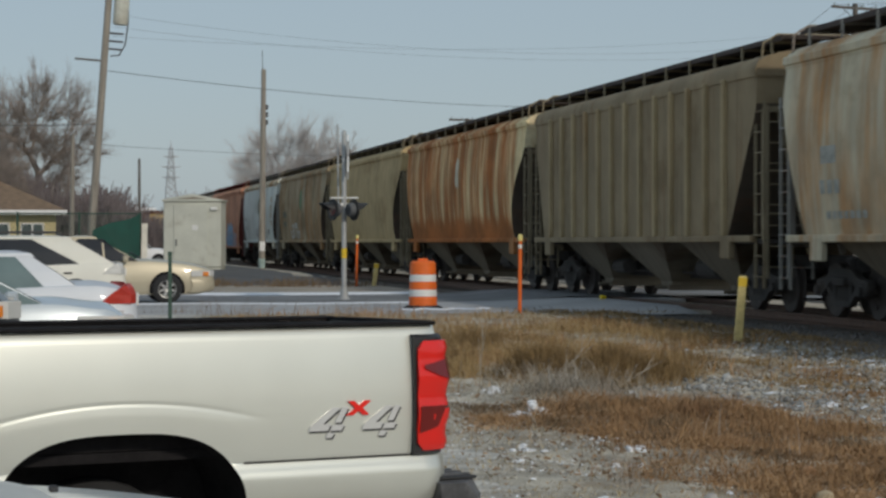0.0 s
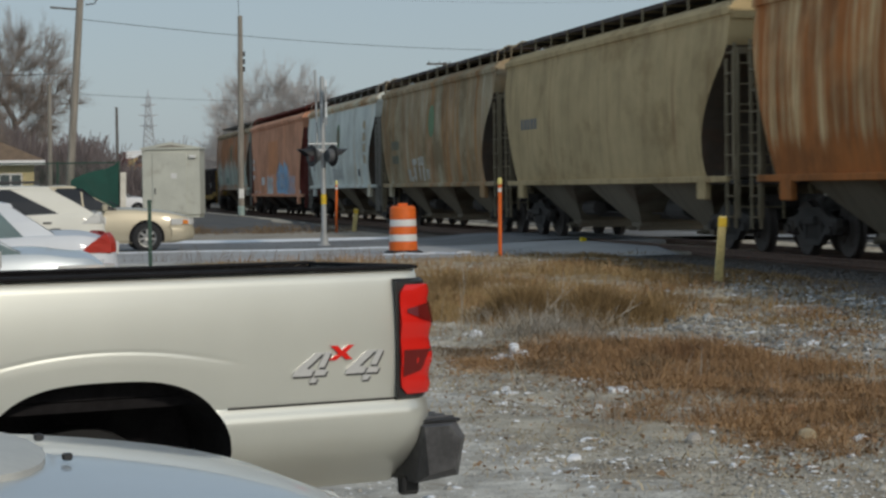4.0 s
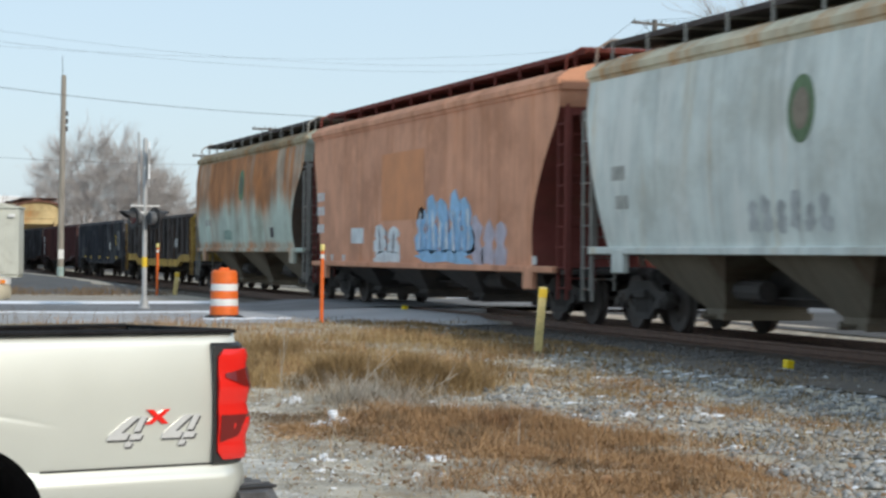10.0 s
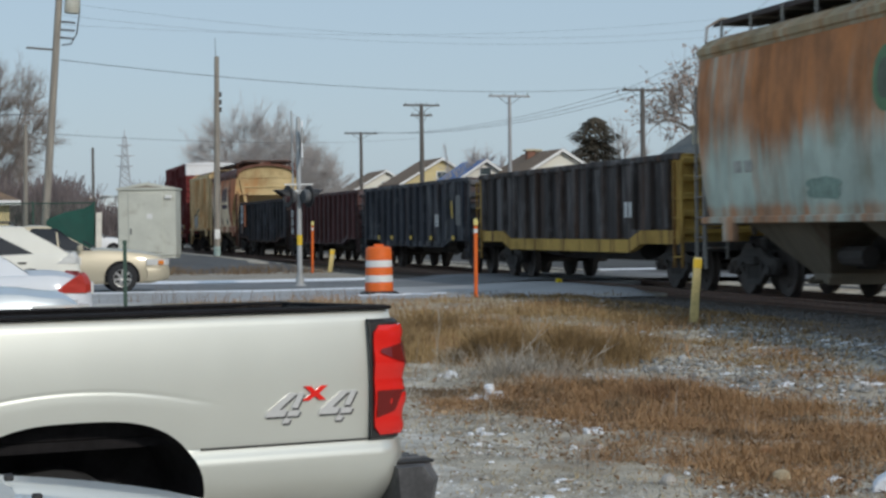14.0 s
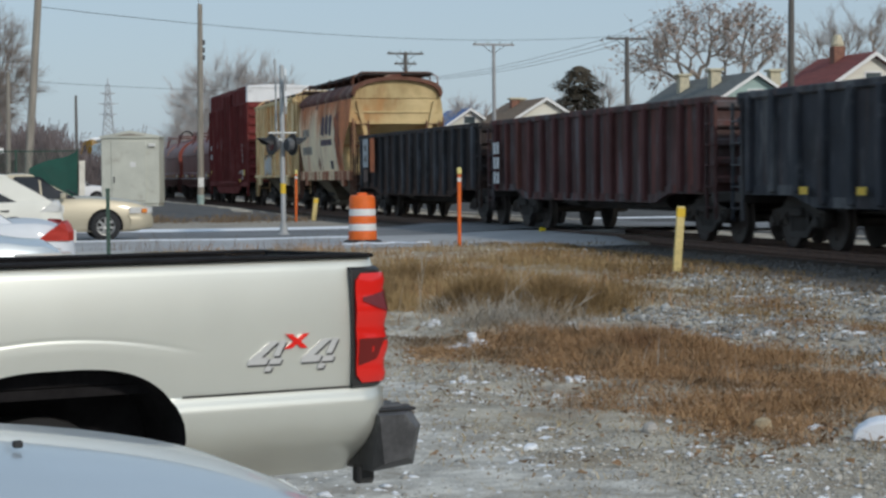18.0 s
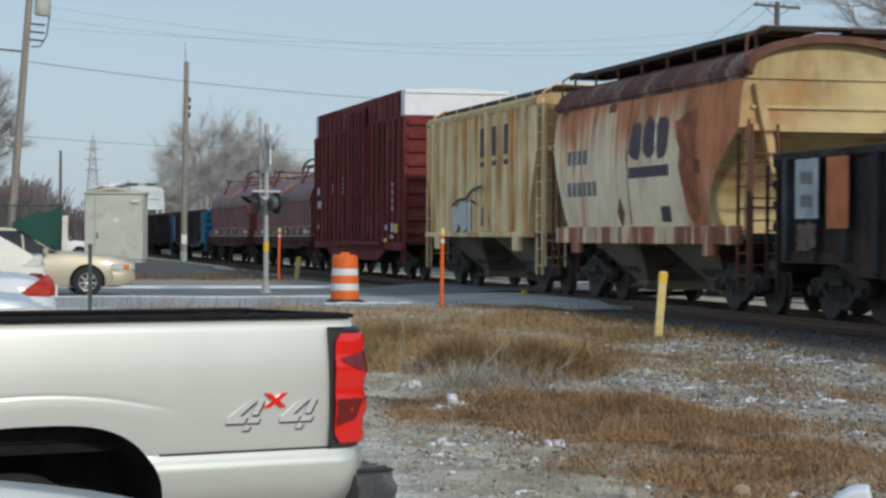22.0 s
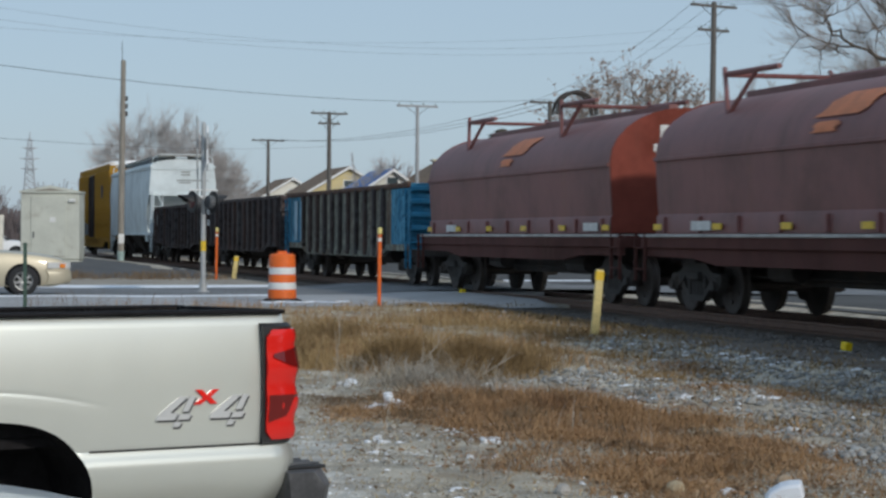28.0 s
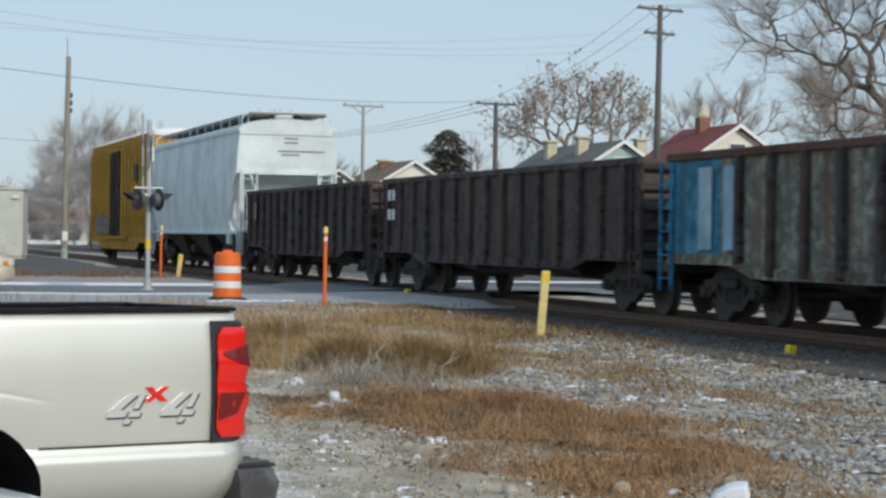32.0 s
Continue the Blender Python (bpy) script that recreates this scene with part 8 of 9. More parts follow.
house(38.6, 173, 3.4, 9, 5.5, 7.5, M_WALLY, M_SH_BROWN, "yellow gabled house with a brown roof")
house(39.5, 139, 3.3, 10, 4.9, 6.9, M_WALLW, M_SH_BROWN, "cream gabled house with a snow-flecked brown roof", ((-0.6, 6.0, 0.35, M_BRICK, False), (0.3, 8.0, 0.4, M_POTS, False)))
house(42.7, 108, 2.8, 13, 5.3, 7.1, M_WALLT, M_SH_GREY, "teal gabled house with a dark grey roof", ((-0.9, 4.0, 0.5, M_POTS, False), (-1.0, 9.0, 0.45, M_POTS, False), (1.4, 0.8, 0.3, M_POTS, False)))
house(43.7, 95, 2.7, 6.5, 5.6, 7.4, M_WALLW, M_SH_RED, "white gabled house with a dark red roof", ((-0.3, 3.6, 0.6, M_BRICK, True),))
house(40.0, 205, 3.4, 9, 5.4, 7.4, M_WALLW, M_SH_BROWN, "far pale house with a brown roof")

house(36.3, 148, 2.1, 7, 5.1, 6.5, M_WALLW, mat("blue_tarpaulin", (0.10, 0.19, 0.42), 0.6, var=0.2, scale=1.5), "small pale house with a blue tarpaulin on its roof")

# the low house beyond the lot
lh = thing("bungalow", "low yellow bungalow with a brown hipped roof", "house", pose(-3.4, 101, 0.25))
part("wall", Geo().cham(-5.0, 4.9, 0, 8, 0, 2.85, 0.02), M_WALLY, lh)
part("roof", Geo().loft([[(-5.6, -0.6, 2.8), (5.4, -0.6, 2.8), (5.4, 8.6, 2.8), (-5.6, 8.6, 2.8)], [(-5.6, -0.6, 2.95), (5.4, -0.6, 2.95), (5.4, 8.6, 2.95), (-5.6, 8.6, 2.95)], [(-2.0, 3.9, 4.55), (2.0, 3.9, 4.55), (2.0, 4.1, 4.55), (-2.0, 4.1, 4.55)]]), M_SH_BROWN, lh)
part("fascia", Geo().cham(-5.62, 5.42, -0.64, -0.60, 2.72, 2.95, 0.01), M_TRIMW, lh)
part("chimney", Geo().cham(1.5, 2.2, 3.2, 3.9, 3.6, 5.2, 0.03), mat("tan_brick", (0.40, 0.31, 0.205), 0.9, var=0.25, scale=6, bumpy=0.3), lh)
for x in (-3.2, -0.4, 2.2, 3.8):
    w = part("window", Geo().cham(x - 0.55, x + 0.55, -0.06, 0.0, 0.95, 2.35, 0.01), M_TRIMW, lh)
    for s in (-1, 1):
        part("pane", Geo().cham(x + s * 0.26 - 0.22, x + s * 0.26 + 0.22, -0.075, -0.05, 1.03, 2.27, 0.004), M_GLASS, w)

# far shop beside the road, seen past the train's end
shop = thing("far_shop", "small far shop with an orange fascia", "shop", pose(26.0, 252, 0.2))
part("wall", Geo().cham(-5, 5, 0, 8, 0, 3.0, 0.03), M_TRIMW, shop)
part("fascia", Geo().cham(-5.2, 5.2, -0.3, 8.2, 3.0, 4.0, 0.03), mat("fascia_orange", (0.62, 0.22, 0.10), 0.6, var=0.1), shop)
for x in (-3.2, -1.0, 1.2, 3.4):
    part("window", Geo().cham(x - 0.8, x + 0.8, -0.05, 0.0, 0.6, 2.5, 0.02), M_GLASS, shop)
tank = thing("lattice_tower", "far steel lattice power tower", "power tower", pose(41.6, 604, 0))
g = Geo()
# steel lightened to pale grey, haze painted into it
M_TOWER = mat("tower_steel", (0.42, 0.45, 0.48), 0.6, var=0.15, scale=0.5)
for sx, sy in ((-1, -1), (1, -1), (1, 1), (-1, 1)):
    part("leg", Geo().cyl((sx * 2.6, sy * 2.6, 0), (sx * 0.45, sy * 0.45, 29), 0.22, 0.16, 5), M_TOWER, tank)
for k in range(14):
    z0, z1 = 28 * (k / 14) ** 0.8, 28 * ((k + 1) / 14) ** 0.8
    w0, w1 = 2.6 - 2.15 * z0 / 29, 2.6 - 2.15 * z1 / 29
    for sy in (-1, 1):
        part("brace", Geo().cyl((-w0, sy * w0, z0), (w1, sy * w1, z1), 0.13, n=4).cyl((w0, sy * w0, z0), (-w1, sy * w1, z1), 0.13, n=4).cyl((-w1, sy * w1, z1), (w1, sy * w1, z1), 0.1, n=4), M_TOWER, tank)
for z, w in ((20.5, 2.6), (23.5, 3.0), (26.5, 2.4)):
    part("arm", Geo().loft([[(x, -a, z - b), (x, a, z - b), (x, a, z + 0.15), (x, -a, z + 0.15)] for x, a, b in ((-w, 0.08, 0.0), (-0.5, 0.4, 0.5), (0.5, 0.4, 0.5), (w, 0.08, 0.0))]), M_TOWER, tank)
part("peak", Geo().cyl((0, 0, 28.5), (0, 0, 31.0), 0.4, 0.08, 5), M_TOWER, tank)

# far woods: uneven, see-through thicket round the horizon
def thicket(name, label, n, d0, d1, a0, a1, h0, h1, seed, mats, w=0.25):
    rs = np.random.RandomState(seed)
    a = np.radians(rs.uniform(a0, a1, n))
    d = rs.uniform(d0, d1, n)
    hump = 0.55 + 0.25 * np.sin(a * 61 + 1.0) + 0.2 * np.sin(a * 143 + 2.0)
    h = (h0 + (h1 - h0) * np.clip(hump, 0, 1)) * rs.uniform(0.45, 1.05, n)
    x, y = d * np.sin(a), d * np.cos(a)
    lean = rs.normal(0, 0.16, (n, 2)) * h[:, None]
    b0 = h * rs.uniform(0.0, 0.35, n)
    P = np.stack([x, y, 0.2 + b0], -1)
    Q = np.stack([x + lean[:, 0], y + lean[:, 1], 0.2 + h], -1)
    v, f = prisms(P, Q, rs.uniform(0.4, 1.0, n) * w, np.full(n, 0.02))
    solid(name, raw(name, v, f), mats, label, "woods", kind="stuff")


thicket("far_woods", "grey-brown leafless woods along the horizon", 10000, 260, 330, -14, 42, 3.5, 9.0, 1, M_TWIGHAZE, 0.30)
thicket("shrubs", "bare grey-brown brush beyond the track", 3200, 150, 215, 7.4, 14.5, 1.2, 4.2, 2, M_TWIGHAZE, 0.06)
thicket("brush", "tangled bare brush behind the fence", 16000, 112, 136, -8, 4.6, 2.4, 5.6, 3, mat("brush_twigs", (0.27, 0.225, 0.22), 0.95, var=0.25, scale=0.8, fine=6, bumpy=0, island=0.35), 0.045)

# ---- the verge: dead grass, weeds, stones, old snow ----
def strands(name, label, x, y, h, lean, w, material, seed, category="grass", bend=0.4):
    """Blades of two joints; one object for all that nobody could count."""
    rs = np.random.RandomState(seed)
    n = len(x)
    z = roll_z(x, y) - 0.01
    a = rs.uniform(0, 2 * math.pi, n)
    t = rs.uniform(0, 2 * math.pi, n)
    sx, sy = np.cos(t) * w / 2, np.sin(t) * w / 2
    dx, dy = np.cos(a) * lean * h, np.sin(a) * lean * h
    p0, p1 = np.stack([x - sx, y - sy, z], -1), np.stack([x + sx, y + sy, z], -1)
    mx, my, mz = x + dx * bend, y + dy * bend, z + h * 0.6
    p2, p3 = np.stack([mx - sx * 0.8, my - sy * 0.8, mz], -1), np.stack([mx + sx * 0.8, my + sy * 0.8, mz], -1)
    p4 = np.stack([x + dx, y + dy, z + h * np.clip(1.05 - 0.35 * lean, 0.5, 1)], -1)
    v = np.stack([p0, p1, p3, p2, p4], 1).reshape(-1, 3)
    b = np.arange(n)[:, None] * 5
    f = np.concatenate([b + np.array([[0, 1, 2]]), b + np.array([[0, 2, 3]]), b + np.array([[3, 2, 4]])])
    return solid(name, raw(name, v, f), material, label, category, kind="stuff")


def clumped(n, x0, x1, y0, y1, clumps, size, seed):
    rs = np.random.RandomState(seed)
    cx, cy = rs.uniform(x0, x1, clumps), rs.uniform(y0, y1, clumps)
    big = rs.uniform(0.5, 1.5, clumps)
    k = rs.choice(clumps, n, p=big / big.sum())
    x, y = cx[k] + rs.normal(0, size, n) * big[k], cy[k] + rs.normal(0, size, n) * big[k]
    tall = rs.uniform(0.6, 1.25, clumps)[k]
    return x, y, tall, rs


def blade_mat(name, a, b):
    m, nt, bs = nodes_of(name)
    g = nt.nodes.new("ShaderNodeNewGeometry")
    c = mix(nt, g.outputs["Random Per Island"], a, b)
    big = noise_node(nt, 0.9, 3)
    c = mix(nt, calc(nt, "MULTIPLY", ramp(nt, big, 0.42, 0.62), 0.5), c, scaled(b, 0.85))
    c = mix(nt, calc(nt, "MULTIPLY", ramp(nt, noise_node(nt, 2.3, 4), 0.55, 0.68), 0.5), c, tuple(p * q for p, q in zip(a, (1.12, 1.18, 1.3))))
    c = mix(nt, calc(nt, "MULTIPLY", ramp(nt, noise_node(nt, 1.4, 4), 0.56, 0.66), 0.45), c, tuple(p * q for p, q in zip(b, (0.75, 0.66, 0.72))))
    nt.links.new(c, bs.inputs["Base Color"])
    bs.inputs["Roughness"].default_value = 0.85
    bs.inputs["Specular IOR Level"].default_value = 0.15
    return m


M_TAN = blade_mat("tan_grass", (0.52, 0.375, 0.19), (0.26, 0.17, 0.08))
M_PALE = blade_mat("pale_grass", (0.60, 0.51, 0.345), (0.36, 0.285, 0.175))
M_RUSSET = blade_mat("russet_weeds", (0.50, 0.315, 0.165), (0.25, 0.148, 0.078))
M_STALK = blade_mat("dry_stalks", (0.27, 0.20, 0.13), (0.15, 0.105, 0.065))
M_LEAF = blade_mat("dead_leaves", (0.47, 0.325, 0.195), (0.20, 0.125, 0.075))


def wob(x, y, f=1.0):
    return np.sin(x * 1.9 * f + 1.3 * np.sin(y * 1.1 * f)) * np.sin(y * 1.6 * f + 0.8 * np.sin(x * 1.4 * f))


def in_tan(x, y):
    """The tall grass: beyond a bare strip, up to the shoulder of the road."""
    return (y > 21.8 + 0.7 * wob(x, y)) & (x < np.interp(y, [20, 24, 29, 37], [7.4, 8.8, 9.9, 9.9]) + 0.5 * wob(x, y, 1.7)) & (x > 3.4) & (y < 38.0 + 0.5 * wob(x, y))


def in_russet(x, y):
    """The leafy weeds nearer the lot."""
    left = np.interp(y, [11, 12.5, 13.5, 15.0, 15.6, 16.3, 16.9, 17.6, 18.2, 19.2, 20.4], [4.5, 4.3, 4.25, 4.5, 4.7, 4.3, 3.8, 3.75, 4.7, 4.95, 5.8])
    right = np.interp(y, [11, 12, 15, 17.5, 18.5, 19.5], [6.0, 6.4, 7.1, 7.3, 6.8, 6.3])
    return (x > left + 0.22 * wob(x, y, 2.0)) & (x < right + 0.5 * wob(x, y, 1.6)) & (y < 20.0 + 0.4 * wob(x, y, 1.5)) & (wob(x + 3, y, 1.2) > -0.75)


def verge_mask(x, y):
    return in_russet(x, y) | in_tan(x, y)


def thin_out(x, y, rs, f, lo, hi):
    """Keeps more where the slow waves run high, so that patches and bare gaps follow one another."""
    return rs.rand(len(x)) < smooth01(lo, hi, wob(x * f + 1.7, y * f * 0.6 + 0.4) + 0.4 * wob(x * f * 2.3, y * f * 1.4))


def ragged_in(mask, x, y, rs, sx, sy):
    return mask(x + rs.normal(0, sx, len(x)), y + rs.normal(0, sy, len(x)))


x, y, tall, rs = clumped(26000, 3.4, 10.0, 21.2, 37.8, 130, 0.32, 31)
k = ragged_in(in_tan, x, y, rs, 0.3, 0.5) & thin_out(x, y, rs, 0.55, -0.35, 0.45)
strands("tall_dry_grass", "clumps of tall tan dead grass on the verge", x[k], y[k], (rs.uniform(0.05, 0.23, len(x)) * tall * np.interp(x, [4.2, 5.4], [0.45, 1.0]) * np.clip(0.8 + 0.6 * wob(x * 0.55 + 1.7, y * 0.33 + 0.4), 0.4, 1.4))[k], rs.uniform(0.1, 1.6, len(x))[k], rs.uniform(0.003, 0.008, len(x))[k], M_TAN, 32)
M_TUFT = blade_mat("tuft_grass", (0.40, 0.275, 0.135), (0.18, 0.12, 0.058))


def tufts(name, label, spots, material, seed):
    """Standing tufts at their places: x, y, half width, half depth, blades, height."""
    rs = np.random.RandomState(seed)
    xs, ys, hs = [], [], []
    for x, y, a, b, n, h in spots:
        px, py = rs.normal(0, 0.55, n), rs.normal(0, 0.55, n)
        xs.append(x + a * px)
        ys.append(y + b * py)
        hs.append(h * rs.uniform(0.35, 1.0, n) * np.clip(1.15 - 0.45 * np.hypot(px, py), 0.35, 1.1))
    x, y, h = np.concatenate(xs), np.concatenate(ys), np.concatenate(hs)
    strands(name, label, x, y, h, rs.uniform(0.1, 1.25, len(x)), rs.uniform(0.003, 0.008, len(x)), material, seed + 1)


tufts("tall_tufts", "fuller standing tufts of tan dead grass", ( (4.9, 23.6, 0.4, 0.8, 1200, 0.34), (4.55, 25.5, 0.5, 1.2, 900, 0.30), (5.9, 26.0, 0.6, 1.4, 1100, 0.36), (7.4, 26.5, 0.7, 1.5, 900, 0.32), (6.6, 31.0, 0.9, 2.0, 900, 0.36), (8.6, 31.5, 0.8, 1.8, 800, 0.36)), M_TAN, 232)
tufts("brown_tufts", "darker brown standing tufts of dead grass", ((5.68, 22.8, 0.34, 0.6, 3000, 0.60), (6.1, 24.0, 0.4, 0.7, 1800, 0.46), (6.3, 22.1, 0.33, 0.5, 2800, 0.58), (6.6, 22.7, 0.35, 0.6, 2000, 0.50), (6.85, 22.2, 0.40, 0.6, 2400, 0.42), (6.0, 28.3, 0.55, 1.1, 1700, 0.44), (5.3, 27.4, 0.4, 0.9, 900, 0.38), (5.0, 24.6, 0.35, 0.8, 900, 0.34), (6.0, 21.2, 0.22, 0.4, 700, 0.30), (7.9, 24.4, 0.5, 0.9, 900, 0.24), (8.3, 21.4, 0.5, 0.7, 800, 0.15), (9.0, 19.2, 0.6, 0.8, 800, 0.13), (9.3, 28.6, 0.6, 1.2, 900, 0.26)), M_TUFT, 234)
tufts("mulch", "dark heap of matted dead leaves and stalks", ((4.25, 18.6, 0.30, 0.6, 1400, 0.10), (5.3, 15.2, 0.6, 0.7, 1500, 0.14), (5.0, 13.3, 0.7, 0.6, 1300, 0.12), (6.2, 13.8, 0.7, 0.9, 1500, 0.13), (5.05, 12.7, 0.5, 0.5, 1300, 0.13), (5.6, 13.7, 0.6, 0.6, 1500, 0.15), (6.6, 14.8, 0.6, 0.7, 1500, 0.14), (6.6, 16.8, 0.6, 0.8, 1200, 0.13), (8.1, 19.2, 0.5, 0.5, 900, 0.10), (8.7, 18.9, 0.5, 0.6, 900, 0.12), (9.0, 17.6, 0.4, 0.7, 800, 0.10), (9.0, 22.4, 0.5, 0.9, 900, 0.14)), M_RUSSET, 236)
tufts("russet_tufts", "fuller standing tufts of russet dead weeds", ((5.3, 18.7, 0.35, 0.5, 884, 0.24), (5.85, 18.9, 0.4, 0.5, 1020, 0.26), (6.35, 18.2, 0.4, 0.5, 884, 0.24), (5.15, 17.5, 0.4, 0.5, 884, 0.22), (5.7, 17.5, 0.45, 0.6, 1088, 0.26), (6.35, 17.2, 0.45, 0.6, 1020, 0.24), (4.85, 16.7, 0.35, 0.4, 748, 0.20), (5.45, 16.3, 0.4, 0.5, 884, 0.22), (6.05, 16.1, 0.45, 0.6, 952, 0.22), (6.7, 16.4, 0.4, 0.6, 748, 0.20), (5.2, 15.2, 0.4, 0.4, 680, 0.16), (5.9, 14.9, 0.4, 0.5, 816, 0.18), (4.9, 13.6, 0.4, 0.5, 680, 0.14), (5.5, 13.6, 0.4, 0.5, 748, 0.16)), M_RUSSET, 240)
tufts("dark_weed_tufts", "dark brown tangles of dead weeds among the russet ones", ((5.1, 18.5, 0.22, 0.3, 350, 0.20), (5.6, 18.9, 0.2, 0.3, 320, 0.24), (6.1, 18.4, 0.25, 0.3, 380, 0.22), (4.5, 17.3, 0.25, 0.25, 300, 0.16), (5.35, 17.0, 0.25, 0.3, 400, 0.22), (5.95, 17.6, 0.2, 0.3, 300, 0.22), (6.5, 17.7, 0.25, 0.3, 320, 0.20), (5.0, 16.1, 0.25, 0.3, 300, 0.16), (5.75, 16.0, 0.25, 0.3, 340, 0.18), (6.4, 15.6, 0.3, 0.3, 340, 0.16), (5.4, 14.5, 0.25, 0.3, 300, 0.14), (5.1, 12.9, 0.25, 0.3, 300, 0.12), (5.9, 13.4, 0.25, 0.3, 320, 0.14), (7.4, 19.6, 0.3, 0.4, 300, 0.10)), M_STALK, 242)
tufts("dark_litter", "dark matted leaf litter on bare soil", ((4.3, 19.5, 0.45, 0.45, 1500, 0.07), (4.85, 19.7, 0.35, 0.4, 1200, 0.08), (4.25, 18.6, 0.3, 0.3, 700, 0.04)), M_STALK, 238)
x, y, tall, rs = clumped(4500, 3.4, 9.6, 21.2, 37.8, 60, 0.42, 131)
k = ragged_in(in_tan, x, y, rs, 0.4, 0.6)
strands("brown_dry_grass", "darker brown dead weeds among the tan grass", x[k], y[k], (rs.uniform(0.08, 0.30, len(x)) * tall)[k], rs.uniform(0.2, 1.3, len(x))[k], rs.uniform(0.005, 0.014, len(x))[k], M_RUSSET, 132)
x, y, tall, rs = clumped(42000, 2.8, 10.6, 10.6, 38, 500, 0.42, 33)
k = ragged_in(in_tan, x, y, rs, 0.5, 0.9) | (rs.rand(len(x)) < 0.42)
strands("short_dry_grass", "short flattened pale dead grass", x[k], y[k], (rs.uniform(0.015, 0.09, len(x)) * tall)[k], rs.uniform(0.5, 2.2, len(x))[k], rs.uniform(0.005, 0.012, len(x))[k], M_PALE, 34)
x, y, tall, rs = clumped(9000, 2.4, 7.6, 9.4, 13.4, 70, 0.28, 331)
strands("trodden_straw", "trodden pale straw at the lot's edge", x, y, rs.uniform(0.01, 0.05, len(x)) * tall, rs.uniform(0.8, 2.6, len(x)), rs.uniform(0.003, 0.008, len(x)), M_PALE, 332)
x, y, tall, rs = clumped(40000, 3.0, 8.2, 11.2, 20.4, 150, 0.17, 35)
k = ragged_in(in_russet, x, y, rs, 0.28, 0.5) & thin_out(x, y, rs, 1.1, -0.75, 0.3)
strands("russet_weeds", "low russet dead weeds", x[k], y[k], (rs.uniform(0.03, 0.22, len(x)) * tall * np.clip(0.9 + 0.5 * wob(x * 1.3, y * 0.8), 0.45, 1.4))[k], rs.uniform(0.4, 2.2, len(x))[k], rs.uniform(0.003, 0.008, len(x))[k], M_RUSSET, 36, "weeds")
x, y, tall, rs = clumped(2300, 5.0, 6.25, 19.7, 21.7, 12, 0.26, 45)
strands("grey_stalks", "tangle of pale grey dead stalks", x, y, rs.uniform(0.06, 0.36, len(x)) * tall, rs.uniform(0.3, 1.8, len(x)), rs.uniform(0.003, 0.008, len(x)), blade_mat("grey_stalks", (0.50, 0.46, 0.39), (0.30, 0.26, 0.21)), 46, "weeds")
# darker weed material, with the shading beside the track in its colour
x, y, tall, rs = clumped(14000, 7.0, 11.6, 12.5, 36, 90, 0.34, 37)
strands("ballast_weeds", "brown dead weeds growing in the stones", x, y, rs.uniform(0.03, 0.13, len(x)) * tall, rs.uniform(0.3, 1.8, len(x)), rs.uniform(0.006, 0.015, len(x)), M_TUFT, 38, "weeds")
# same darker material: trackside shade put into the grass colour
x, y, tall, rs = clumped(15000, 9.7, 12.7, 27.5, 38.8, 110, 0.40, 137)
strands("trackside_grass", "low brown dead grass between the verge and the track", x, y, rs.uniform(0.04, 0.14, len(x)) * tall, rs.uniform(0.4, 2.0, len(x)), rs.uniform(0.008, 0.018, len(x)), M_TUFT, 138)
x, y, tall, rs = clumped(420, 3.3, 9.2, 12.0, 23.0, 34, 0.07, 245)
strands("weed_stems", "thin upright stems of dead weeds", x, y, rs.uniform(0.15, 0.46, len(x)) * tall, rs.uniform(0.05, 0.6, len(x)), rs.uniform(0.003, 0.006, len(x)), bpy.data.materials["grey_stalks"], 246, "weeds")
x, y, tall, rs = clumped(330, -1.0, 7.2, 37.5, 40.5, 30, 0.14, 39)
strands("roadside_weeds", "thin dead weeds along the lot's edge", x, y, rs.uniform(0.08, 0.42, len(x)) * tall, rs.uniform(0.1, 0.7, len(x)), rs.uniform(0.004, 0.009, len(x)), M_STALK, 40, "weeds")
x, y, tall, rs = clumped(2200, 3.0, 10.6, 62.5, 67.5, 60, 0.4, 41)
strands("pad_weeds", "dry weeds at the foot of the cinder pad", x, y, rs.uniform(0.08, 0.32, len(x)) * tall, rs.uniform(0.2, 0.9, len(x)), rs.uniform(0.010, 0.022, len(x)), M_STALK, 42, "weeds")

# leaves: small curled quads
rs = np.random.RandomState(43)
n = 62000
x, y = rs.uniform(2.6, 9.0, n), rs.uniform(10.6, 26, n)
k = (ragged_in(in_russet, x, y, rs, 0.35, 0.6) & thin_out(x, y, rs, 1.1, -0.75, 0.55)) | (rs.rand(n) < 0.05)
k &= rs.rand(n) < 0.3 + 0.7 * (y < 20)
x, y = x[k], y[k]
n = len(x)
z = roll_z(x, y) + rs.uniform(0.003, 0.05, n)
o = rs.normal(0, 1.0, (n, 4, 3)) * np.array([1, 1, 0.6]) * (rs.uniform(0.005, 0.019, n))[:, None, None]
o[:, 1] = -o[:, 0] + rs.normal(0, 0.005, (n, 3))
v = (np.stack([x, y, z], -1)[:, None] + o[:, [0, 2, 1, 3]]).reshape(-1, 3)
f = (np.arange(n)[:, None, None] * 4 + np.array([[0, 1, 2], [0, 2, 3]])[None]).reshape(-1, 3)
solid("dead_leaves", raw("dead_leaves", v, f), M_LEAF, "curled brown dead leaves on the verge", "leaves", kind="stuff")


